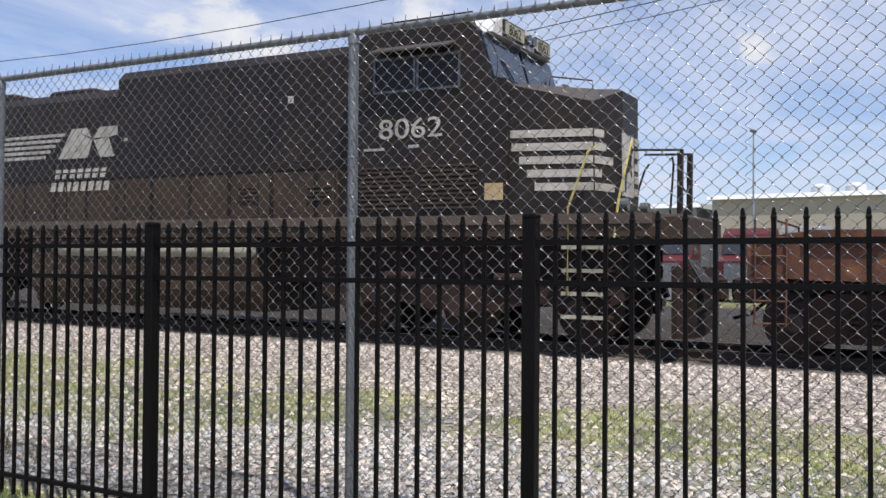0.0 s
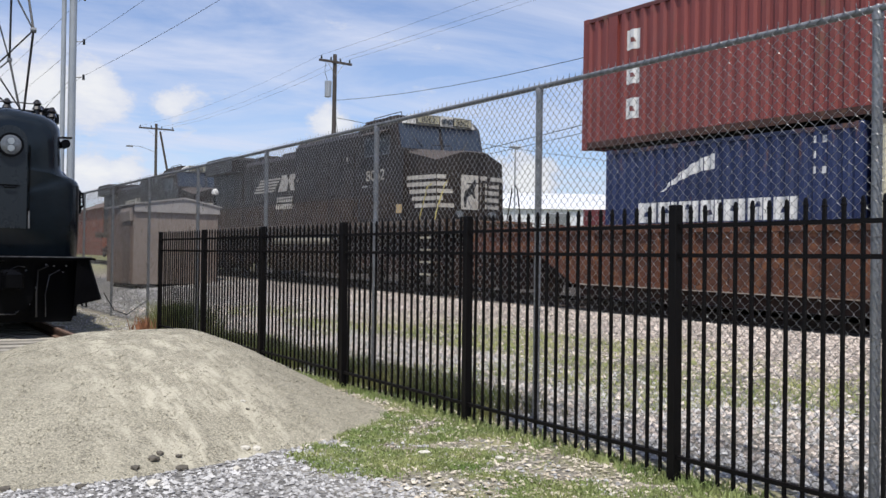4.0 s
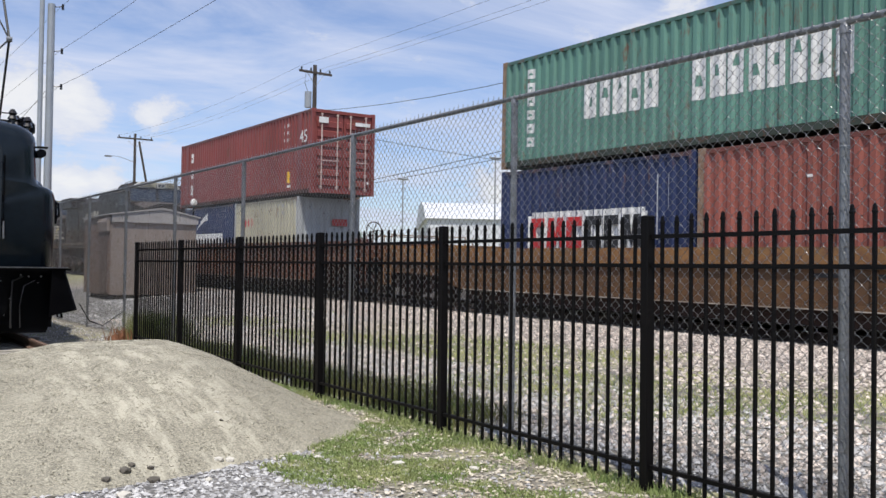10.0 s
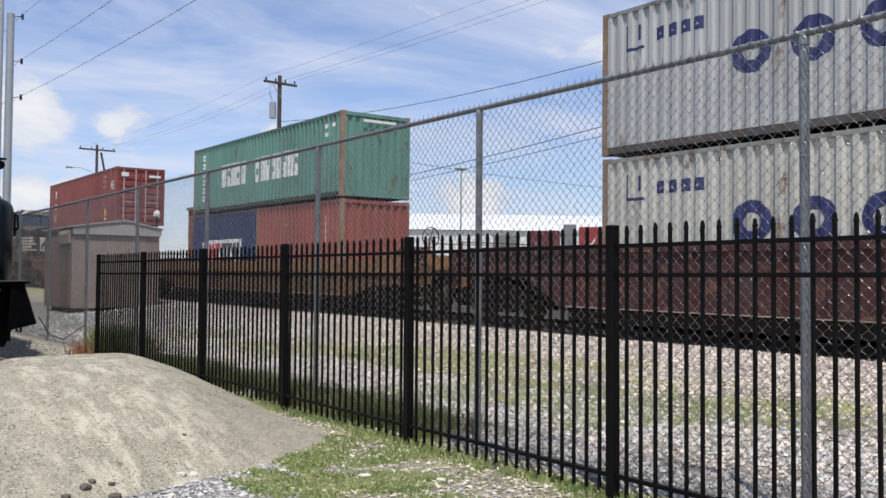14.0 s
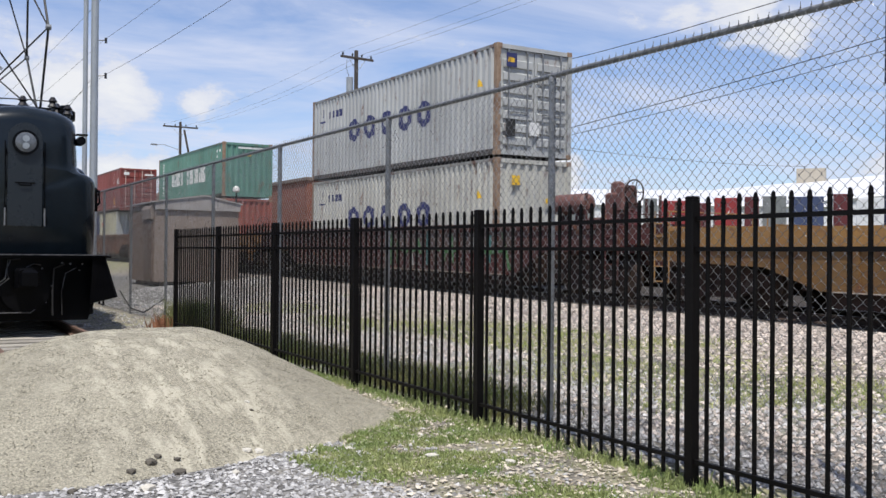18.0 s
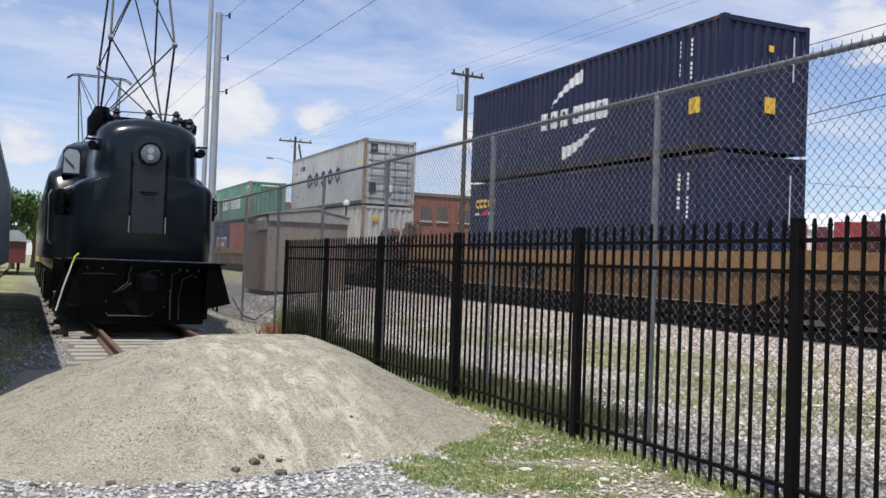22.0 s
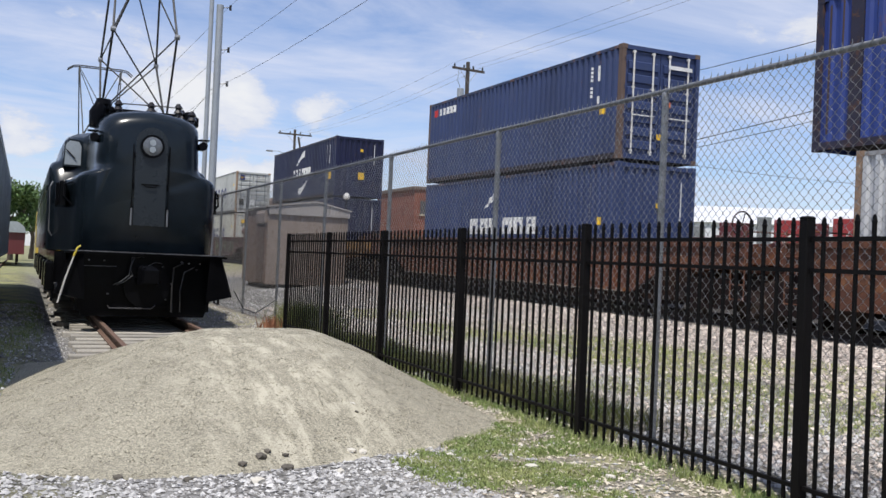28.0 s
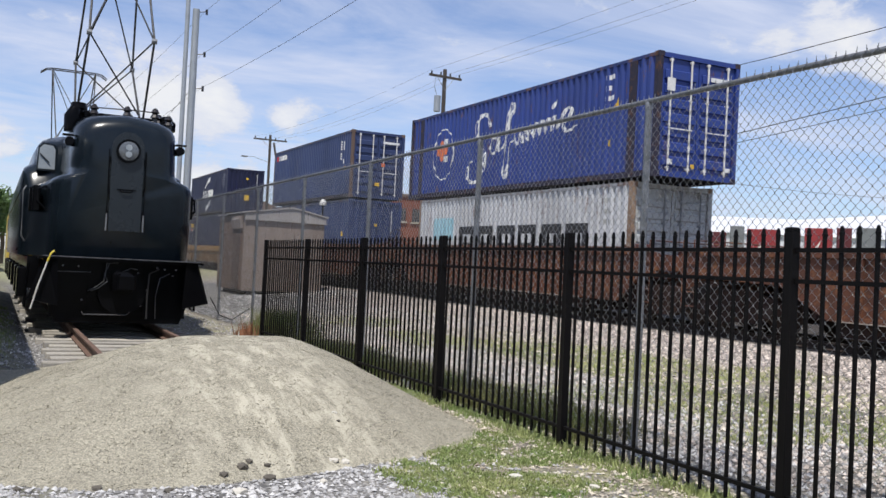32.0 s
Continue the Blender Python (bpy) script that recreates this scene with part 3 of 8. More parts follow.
def on_near_gravel(rng):
    x, y = -3.6 + 7.6 * rng.random(), 2.4 + 6.4 * rng.random()
    if y < 3.2 + 0.9 * noise.noise((x * 0.7, y * 0.4, 3.0)) + 0.8 * rng.random() or x < -2.9 + 0.6 * noise.noise((y, x, 1.0)):
        return None
    if mound_z(x, y) > 0.0:
        return None
    if x > 2.75 + 0.5 * noise.noise((x, y, 5.0)) and rng.random() < 0.86:
        return None
    return x, y, ground_z(x, y)


def on_mound(rng):
    x, y = -1.6 + 6.2 * rng.random(), 6.0 + 5.0 * rng.random()
    h = mound_z(x, y)
    if h < 0.0 or rng.random() < h * 0.5:
        return None
    return x, y, h


def on_track_left(rng):
    x, y = -2.2 + 6.8 * rng.random(), 9.5 + 15.5 * rng.random() ** 1.3
    if mound_z(x, y) > 0.0:
        return None
    return x, y, ground_z(x, y) + 0.01


stones("ballast_stones", "loose pinkish grey ballast stones beside the track", 44000, on_ballast, (0.018, 0.046), M["stone_pink"], 1)
stones("ballast_stones", "loose pale grey stones behind the wire fence", 22000, behind_wire, (0.014, 0.040), M["stone_grey"], 11)
stones("crushed_stone", "grey crushed stone at the foot of the pile", 30000, on_near_gravel, (0.009, 0.030), M["stone_grey"], 2, 0.55)
stones("pile_chips", "small tan stone chips on the gravel pile", 34000, on_mound, (0.0035, 0.0095), M["stone_tan"], 3, 0.45)
stones("pebbles", "pale pebbles among the grass by the fence", 11000, lambda rng: (4.55 - 1.95 * rng.random() ** 1.35, 2.5 + 9 * rng.random(), 0.005), (0.007, 0.028), M["stone_litter"], 5, 0.45)
stones("ballast_stones", "loose pale grey stones on the rise before the shed", 7000, lambda rng: (lambda x, y: (x, y, ground_z(x, y)))(4.9 + 5.5 * rng.random(), 18.5 + 11.3 * rng.random()), (0.02, 0.05), M["stone_grey"], 12)
stones("track_stones", "loose grey stones along the museum track", 9000, on_track_left, (0.012, 0.032), M["stone_grey"], 4)


def grass(name, label, count, place, height, seed, material=None):
    rng = np.random.default_rng(seed)
    vs, fs, n = [], [], 0
    while n < count:
        got = place(rng)
        if got is None:
            continue
        cx, cy, cz = got
        for _ in range(9):
            x, y = cx + rng.normal() * 0.045, cy + rng.normal() * 0.045
            h, a, w = height * (0.4 + rng.random() * 0.9), rng.random() * 6.283, 0.0022 + 0.0028 * rng.random()
            lx, ly = rng.normal() * h * 0.45, rng.normal() * h * 0.45
            dx, dy = math.cos(a) * w, math.sin(a) * w
            k = 5 * n
            vs += [(x - dx, y - dy, cz - 0.01), (x + dx, y + dy, cz - 0.01), (x + lx * 0.4 - dx * 0.8, y + ly * 0.4 - dy * 0.8, cz + h * 0.6),
                   (x + lx * 0.4 + dx * 0.8, y + ly * 0.4 + dy * 0.8, cz + h * 0.6), (x + lx, y + ly, cz + h)]
            fs += [(k, k + 1, k + 3, k + 2), (k + 2, k + 3, k + 4)]
            n += 1
    ob = mesh_ob(name, vs, fs, material or M["grass"])
    return tagged(ob, label, "grass", kind="stuff")


def by_fence(rng):
    x, y = 2.45 + 2.0 * rng.random() ** 1.15, 1.5 + 10 * rng.random()
    if noise.noise((x * 1.3, y * 1.3, 9.0)) + 0.9 * noise.noise((x * 4.2, y * 4.2, 2.0)) < 0.32 - 0.46 * smooth_step(2.5, 3.1, x) + 0.30 * smooth_step(3.35, 3.9, x) - 0.12 * (x > 4.25) or mound_z(x, y) > 0.02:
        return None
    return x, y, ground_z(x, y)


def verge(rng):
    x, y = 5.0 + 5.5 * rng.random(), -1 + 24 * rng.random()
    if noise.noise((x * 0.5, y * 0.35, 2.0)) < 0.26 - 0.5 * math.exp(-((x - 7.8) / 0.9) ** 2):
        return None
    return x, y, ground_z(x, y)


def left_side(rng):
    x, y = -4 + 4.3 * rng.random(), 8.0 + 18 * rng.random()
    if noise.noise((x * 0.8, y * 0.6, 4.0)) < -0.05 or mound_z(x, y) > 0.0:
        return None
    return x, y, ground_z(x, y)


grass("grass", "green tufts at the foot of the black fence bars", 9000, lambda rng: (lambda x, y: (x, y, ground_z(x, y)))(4.31 + 0.06 * rng.normal(), 2.0 + 12.5 * rng.random()) if rng.random() < 0.7 else None, 0.07, 14)
grass("grass", "short patchy green grass along the black fence", 72000, by_fence, 0.026, 5)
def tall_by_wire(rng):
    x, y = 4.55 + 0.9 * rng.random() ** 1.6, 2.0 + 13.5 * rng.random()
    if y < 6.5 + 1.5 * rng.random() or noise.noise((x * 0.9, y * 0.6, 12.0)) < 0.45 - 0.075 * y:
        return None
    return x, y, ground_z(x, y)


grass("grass", "taller dull green weeds under the chain-link fence", 14000, tall_by_wire, 0.19, 9, M["weed_dark"])
def fence_end(rng):
    x, y = 4.95 + 0.2 * rng.normal(), 17.4 + 0.6 * rng.normal()
    return x, y, ground_z(x, y)


grass("grass", "dark weeds at the end of the black fence", 4200, fence_end, 0.5, 13, M["weed_dark"])
def straw_heap(rng):
    x, y = 3.65 + 0.32 * rng.normal(), 13.2 + 0.7 * rng.normal()
    h = 0.22 * math.exp(-((x - 3.65) / 0.4) ** 2 - ((y - 13.2) / 0.8) ** 2)
    return x, y, max(ground_z(x, y), mound_z(x, y)) + h * rng.random()


grass("dry_grass", "heap of pale dry grass cuttings behind the mound", 5200, straw_heap, 0.07, 10, M["straw"])
grass("grass", "sparse yellow-green weeds in the gravel by the track", 42000, verge, 0.045, 6, M["grass_dry"])
grass("grass", "short green grass beside the silver railcar", 12000, left_side, 0.07, 7)


def mound_material():
    m = surface("dusty_grey_gravel", (0.324, 0.299, 0.227), (0.255, 0.235, 0.179), 1.3, 0.95, bump=0.3, grain=34, world_space=True, bump_dist=0.02)
    nt = m.node_tree
    p = nt.nodes["Principled BSDF"]
    old = p.inputs["Base Color"].links[0].from_socket
    geo = nt.nodes.new("ShaderNodeNewGeometry")
    vor = nt.nodes.new("ShaderNodeTexVoronoi")
    vor.inputs["Scale"].default_value = 95.0
    nt.links.new(geo.outputs["Position"], vor.inputs["Vector"])
    chip = nt.nodes.new("ShaderNodeMix")
    chip.data_type, chip.blend_type = "RGBA", "MULTIPLY"
    chip.inputs[0].default_value = 1.0
    nt.links.new(old, chip.inputs[6])
    nt.links.new(ramp(nt, vor.outputs["Color"], [(0.1, (0.55,) * 3), (0.9, (1.40,) * 3)]), chip.inputs[7])
    mp = nt.nodes.new("ShaderNodeMapping")
    mp.inputs["Scale"].default_value = (3.6, 0.85, 1.0)
    mp.inputs["Rotation"].default_value = (0, 0, radians(-14))
    nt.links.new(geo.outputs["Position"], mp.inputs[0])
    n = nt.nodes.new("ShaderNodeTexNoise")
    n.inputs["Scale"].default_value, n.inputs["Detail"].default_value, n.inputs["Roughness"].default_value = 1.9, 10.0, 0.68
    nt.links.new(mp.outputs[0], n.inputs["Vector"])
    dust = nt.nodes.new("ShaderNodeMix")
    dust.data_type = "RGBA"
    dust.inputs[7].default_value = (0.49, 0.455, 0.355, 1)
    nt.links.new(chip.outputs[2], dust.inputs[6])
    sx = nt.nodes.new("ShaderNodeSeparateXYZ")
    nt.links.new(geo.outputs["Position"], sx.inputs[0])
    mid = nt.nodes.new("ShaderNodeMapRange")              # tipped lighter material runs down the middle of the near flank
    mid.inputs["From Min"].default_value, mid.inputs["From Max"].default_value = 0.25, 1.15
    mid.inputs["To Min"].default_value, mid.inputs["To Max"].default_value = 1.0, 0.08
    off = nt.nodes.new("ShaderNodeMath")
    off.operation = "SUBTRACT"
    off.inputs[1].default_value = 2.05
    nt.links.new(sx.outputs["X"], off.inputs[0])
    wide = nt.nodes.new("ShaderNodeMath")
    wide.operation = "ABSOLUTE"
    nt.links.new(off.outputs[0], wide.inputs[0])
    nt.links.new(wide.outputs[0], mid.inputs["Value"])
    run = nt.nodes.new("ShaderNodeMix")
    run.data_type, run.blend_type = "RGBA", "MULTIPLY"
    run.inputs[0].default_value = 1.0
    nt.links.new(ramp(nt, n.outputs["Fac"], [(0.465, (0, 0, 0)), (0.60, (0.80,) * 3)]), run.inputs[6])
    nt.links.new(mid.outputs[0], run.inputs[7])
    nt.links.new(run.outputs[2], dust.inputs[0])
    nt.links.new(dust.outputs[2], p.inputs["Base Color"])
    return m


mv, mf, mn = [], [], 110
for j in range(mn):
    for i in range(mn):
        x, y = -1.9 + 6.9 * i / (mn - 1), 5.7 + 8.2 * j / (mn - 1)
        h = mound_z(x, y)
        mv.append((x, y, h + (0.012 * noise.noise((x * 6, y * 6, 0)) + 0.006 * noise.noise((x * 17, y * 17, 5)) if h > 0 else 0)))
for j in range(mn - 1):
    for i in range(mn - 1):
        q = (j * mn + i, j * mn + i + 1, (j + 1) * mn + i + 1, (j + 1) * mn + i)
        if max(mv[k][2] for k in q) > -0.02:
            mf.append(q)
pile = mesh_ob("gravel_mound", mv, mf, mound_material())
for p in pile.data.polygons:
    p.use_smooth = True
tagged(pile, "dusty grey gravel pile with pale streaks over the track end", "gravel mound")


def rock(name, x, y, r, material, seed, label):
    rng = random.Random(seed)
    bm = bmesh.new()
    bmesh.ops.create_icosphere(bm, subdivisions=1, radius=r)
    for v in bm.verts:
        v.co *= 0.75 + 0.5 * rng.random()
        v.co.z *= 0.6
    ob = part(name, bm, material)
    ob.location = (x, y, max(mound_z(x, y), 0) + r * 0.25)
    ob.rotation_euler[2] = rng.random() * 6
    return tagged(ob, label, "stone", "stones on the pile")


for i, (x, y, r, k) in enumerate([(1.63, 6.26, 0.05, 0), (1.49, 6.42, 0.045, 0), (1.34, 6.32, 0.035, 0), (1.55, 6.5, 0.03, 0), (1.66, 6.45, 0.028, 0), (2.19, 6.58, 0.035, 1),
                                  (2.27, 6.57, 0.035, 1), (0.95, 6.1, 0.04, 0), (1.35, 5.95, 0.05, 1), (0.55, 6.25, 0.035, 0), (1.95, 6.1, 0.035, 1), (2.45, 7.35, 0.025, 1),
                                  (2.9, 6.4, 0.04, 1), (2.43, 7.2, 0.022, 0), (0.1, 6.35, 0.03, 0), (3.3, 5.9, 0.05, 1), (3.7, 5.5, 0.045, 1)]):
    rock("stone", x, y, r, M["stone_pale"] if k else M["stone_dark"], i, "pale flat stone on the gravel" if k else "dark clod of stone on the gravel")

# ==== tracks ====
for tag, cx, z_of, y0, y1, tie_mat in (("busy", TX, rail_z, -30, 205, M["tie_dark"]), ("museum", 2.0, lambda y: 0.14, 12.2, 90, M["tie"]), ("siding", -2.1, lambda y: 0.14, 8.0, 90, M["tie"])):
    track = thing("railway_track", {"busy": "main line track in pinkish ballast under the train", "museum": "rusty museum track on weathered timber ties", "siding": "siding track under the silver railcar"}[tag], "railway track", "tracks")
    for side in (-0.755, 0.755):
        bm, bm2 = bmesh.new(), bmesh.new()
        x = cx + side
        ys = [y0 + (y1 - y0) * i / 12 for i in range(13)]
        prof = [(-0.065, -0.165), (0.065, -0.165), (0.065, -0.15), (0.012, -0.13), (0.012, -0.045), (0.035, -0.035), (0.035, -0.004), (-0.035, -0.004), (-0.035, -0.035), (-0.012, -0.045), (-0.012, -0.13), (-0.065, -0.15)]
        skin(bm, [[bm.verts.new((x + u, y, z_of(y) + w)) for u, w in prof] for y in ys], True)
        part("rail", bm, M["rail_dark"] if tag == "busy" else M["rail_rust"], track)
        if tag == "busy":
            for a, b in zip(ys, ys[1:]):
                v = [bm2.verts.new((x + u, y, z_of(y))) for y in (a, b) for u in (-0.03, 0.03)]
                bm2.faces.new((v[0], v[1], v[3], v[2]))
            part("rail_head", bm2, M["rail_top"], track, "worn bright rail head")
        else:
            bm2.free()
    tm = bpy.data.meshes.new("tie")
    bm = bmesh.new()
    bevel_box(bm, -1.3, 1.3, -0.115, 0.115, -0.17, 0.0, 0.012)
    bm.to_mesh(tm)
    bm.free()
    tm.materials.append(tie_mat)
    step, stop = (0.55, 46) if tag == "busy" else (0.6, 40)
    y = max(y0, -4) + 0.3
    rng = random.Random(len(tag))
    while y < stop:
        t_ = new("tie", tm)
        t_.parent = track
        t_.location = (cx + rng.uniform(-1, 1) * (0.06 if tag == "busy" else 0.14), y, z_of(y) - 0.166)
        t_.rotation_euler[2] = rng.uniform(-0.02, 0.02)
        y += step

# ==== black picket fence ====
FX = 4.3
fence = thing("picket_fence", "black steel picket fence with spear-topped bars", "fence")
post_me = bpy.data.meshes.new("post")
bm = bmesh.new()
bevel_box(bm, -0.034, 0.034, -0.034, 0.034, -0.05, 1.795, 0.004)
bevel_box(bm, -0.0365, 0.0365, -0.0365, 0.0365, 1.795, 1.815, 0.008)
bm.to_mesh(post_me)
bm.free()
post_me.materials.append(M["fence_black"])
picket_me = bpy.data.meshes.new("picket")
bm = bmesh.new()
box(bm, -0.0095, 0.0095, -0.0095, 0.0095, 0.05, 1.762)
tipz = [(1.762, 0.0095), (1.766, 0.0118), (1.774, 0.0118), (1.779, 0.0092), (1.794, 0.0088), (1.806, 0.0066), (1.813, 0.003)]
skin(bm, [[bm.verts.new((sx * r, sy * r, z)) for sx, sy in ((-1, -1), (1, -1), (1, 1), (-1, 1))] for z, r in tipz], True)
bm.to_mesh(picket_me)
bm.free()
picket_me.materials.append(M["fence_black"])
rail_me = bpy.data.meshes.new("rail")
bm = bmesh.new()
box(bm, -0.016, 0.016, 0.034, 2.44 - 0.034, -0.0135, 0.0135)
bm.to_mesh(rail_me)
bm.free()
rail_me.materials.append(M["fence_black"])
rng = random.Random(3)
for k in range(-2, 6):
    y = 4.4 + 2.44 * k
    o = new("post", post_me)
    up = 0.006 * max(0, k)
    o.parent, o.location = fence, (FX, y, up)
    o.rotation_euler = (rng.uniform(-0.006, 0.006), rng.uniform(-0.006, 0.006), 0)
    if k == 5:
        break
    for z in (0.17, 1.485, 1.675):
        o = new("rail", rail_me)
        o.parent, o.location = fence, (FX, y, z + up)
        o.rotation_euler[0] = 0.0025 * (k >= 0)
    for i in range(1, 20):
        o = new("picket", picket_me)
        o.parent, o.location = fence, (FX + rng.uniform(-0.002, 0.002), y + 2.44 * i / 20, up + 0.006 * (k >= 0) * i / 20 + rng.uniform(-0.005, 0.005))
        o.rotation_euler = (rng.uniform(-0.003, 0.003), 0, 0)

# ==== chain-link fence ====
CX, CPITCH = 4.80, 0.080
chain = thing("chain_link_fence", "tall galvanised chain-link fence behind the picket fence", "fence")
CPOSTS = [-3.1, 0.1, 3.31, 6.50, 9.51, 12.9, 16.1, 19.3, 22.5, 25.7, 28.9]


def chain_top(y):
    return 2.964 + 0.0036 * (y - 3.3)


for y in CPOSTS:
    bm = bmesh.new()
    zt = chain_top(y) - 0.045
    tube(bm, [(CX, y, -0.1), (CX, y, zt)], 0.030, 12)
    p_ = part("post", bm, M["galv"], chain, smooth=True)
    bm = bmesh.new()
    tube(bm, [(CX, y, zt - 0.045), (CX, y, zt - 0.005), (CX, y, zt + 0.012), (CX, y, zt + 0.05)], [0.034, 0.034, 0.028, 0.012], 12)
    part("post_cap", bm, M["galv"], p_, "cast loop cap", smooth=True)
    for zz in (0.4, 1.0, 1.6, 2.2):
        bm = bmesh.new()
        tube(bm, [(CX, y, zz), (CX, y, zz + 0.010)], 0.0325, 10)
        part("tie_band", bm, M["wire"], p_)
y0, y1 = CPOSTS[0], CPOSTS[-1]
bm = bmesh.new()
tube(bm, [(CX, y, chain_top(y) - 0.02) for y in [y0 + (y1 - y0) * i / 12 for i in range(13)]], 0.022, 10)
part("top_rail", bm, M["galv"], chain, "round galvanised top rail", smooth=True)
bm = bmesh.new()
tube(bm, [(CX - 0.02, y, 0.06) for y in (y0, y1)], 0.003, 5)
part("tension_wire", bm, M["wire"], chain)


def woven_wire(ya, yb):
    """Upright zigzag wires hooked into one another at every turn, with twisted ends standing over the rail."""
    rng = np.random.default_rng(int(ya * 10) + 50)
    step = CPITCH / 2
    fine = -1 < ya < 12
    vs, fs, k0 = [], [], 0
    r = 0.0021
    off = np.array([(r * 1.2, 0, 0), (-0.6 * r, 1.25 * r, 0), (-0.6 * r, -1.25 * r, 0)])
    n = int(round((yb - ya) / step))
    for i in range(n):
        yc = ya + (i + 0.5) * step
        zt = chain_top(yc) + 0.004
        rows = int(zt / step)
        k = np.arange(rows + 1)
        sgn = np.where((k + i) % 2 == 0, 1.0, -1.0)
        z = 0.04 + k * (zt - 0.04) / rows
        y = yc + sgn * (step / 2 + 0.0022) + rng.normal(0, 0.0009, rows + 1)
        x = CX - 0.028 + rng.normal(0, 0.0006, rows + 1)
        if fine:
            z = np.stack([z - 0.0028, z + 0.0028], 1).ravel()
            y = np.repeat(y, 2)
            x = np.stack([x - 0.0028 * sgn, x + 0.0028 * sgn], 1).ravel()
        p = np.stack([x, y, z], 1)
        m = len(p)
        vs.append((p[:, None, :] + off[None]).reshape(-1, 3))
        b = k0 + 3 * np.arange(m - 1)
        for u in range(3):
            w = (u + 1) % 3
            fs.append(np.stack([b + u, b + w, b + 3 + w, b + 3 + u], 1))
        k0 += 3 * m
        if (rows + i) % 2 == 0:
            a = np.array([[CX - 0.026, yc + 0.018, zt - 0.03], [CX - 0.024, yc + 0.022 + rng.uniform(-0.006, 0.006), zt + 0.024 + rng.uniform(-0.008, 0.010)]])
            vs.append((a[:, None, :] + off[None] * 1.0).reshape(-1, 3))
            for u in range(3):
                w = (u + 1) % 3
                fs.append(np.array([[k0 + u, k0 + w, k0 + 3 + w, k0 + 3 + u]]))
            k0 += 6
    return np.concatenate(vs).tolist(), np.concatenate(fs).tolist()


for a, b in zip(CPOSTS, CPOSTS[1:]):
    vs, fs = woven_wire(a, b)
    net = mesh_ob("wire_mesh", vs, fs, M["wire"], chain, "woven diamond wire mesh")
    net.data.polygons.foreach_set("use_smooth", [True] * len(net.data.polygons))

# ==== dark electric locomotive on the museum track ====
GX, GY, GZ = 1.94, 17.35, 0.14
gg = thing("electric_locomotive", "glossy dark green streamlined electric locomotive, parked", "locomotive", m=pose(GX, GY, GZ))


def gg_section(y, top, half_top, half, shoulder, drop, cab=0.0):
    """Outline across the body, from the lower edge on one side over the roof to the other, 33 points."""
    pts = []
    zb, zs = 1.22, shoulder
    for i in range(25):
        t = i / 24
        if t < 0.2:                                   # upright lower side
            w, z = half, zb + (zs - 0.24 - zb) * (t / 0.2)
        elif t < 0.62:                                # rounded ledge, then a hollow up to the narrow upper part
            k = (t - 0.2) / 0.42
            e = k * k * k * (k * (6 * k - 15) + 10)
            w, z = half + (half_top - half) * e, zs - 0.24 + 0.50 * (k + 0.10 * math.sin(2 * math.pi * k))
        elif t < 0.75:
            k = (t - 0.62) / 0.13
            w, z = half_top - 0.02 * k, zs + 0.26 + (top - 0.36 - zs - 0.26) * k
        else:
            a = (t - 0.75) / 0.25 * math.pi / 2
            w, z = (half_top - 0.02 - 0.40) * (1 - ((t - 0.75) / 0.25) ** 3) + 0.40 * math.cos(a), top - 0.36 + 0.36 * math.sin(a)
        pts.append((w, z))
    pts[24] = (0.0, top + 0.02)
    def tuck(z):
        return 0.20 * max(0.0, (1.70 - z) / 0.48) * max(0.0, 1 - y / 1.2)
    return [(-w, y + tuck(z), z) for w, z in pts] + [(w, y + tuck(z), z) for w, z in pts[23::-1]]


def gg_loft():
    secs = []
    for y, k in ((0.0, 0.66), (0.04, 0.76), (0.10, 0.84), (0.20, 0.90), (0.36, 0.95), (0.58, 0.98), (0.95, 1.0)):
        secs.append(gg_section(y, 3.52 + 0.30 * min(1, (k - 0.66) / 0.32), 0.92 * k, 1.24 * (0.25 + 0.75 * k), 2.64, 0.0))
    for y, w in ((1.8, 1.32), (2.7, 1.42), (3.25, 1.50)):
        secs.append(gg_section(y, 3.83, 0.92, w, 2.64, 0.0))
    secs.append(gg_section(3.36, 3.70, 1.12, 1.54, 2.86, 0.0))
    secs.append(gg_section(3.48, 3.68, 1.28, 1.58, 2.98, 0.0))
    secs.append(gg_section(3.75, 3.76, 1.36, 1.60, 3.04, 0.0))
    for y in (6.0, 8.0, 10.6, 13.6, 16.2, 18.2, 20.35):
        secs.append(gg_section(y, 3.78, 1.38, 1.60, 3.06, 0.0))
    secs.append(gg_section(20.75, 3.82, 1.0, 1.52, 2.8, 0.0))
    for y, k in ((21.0, 1.0), (23.4, 1.0), (24.05, 0.96), (24.2, 0.86)):
        secs.append(gg_section(y, 3.62 + 0.20 * min(1, (k - 0.86) / 0.11), 0.92 * k, 1.40 * (0.5 + 0.5 * k), 2.64, 0.0))
    return secs


bm = bmesh.new()
rings = [[bm.verts.new(p) for p in s] for s in gg_loft()]
skin(bm, rings, False, closed=False)
for r in (rings[0], rings[-1]):
    bm.faces.new(r)
gbody = part("body", bm, M["gg_body"], gg, "smooth welded dark green body", smooth=True)

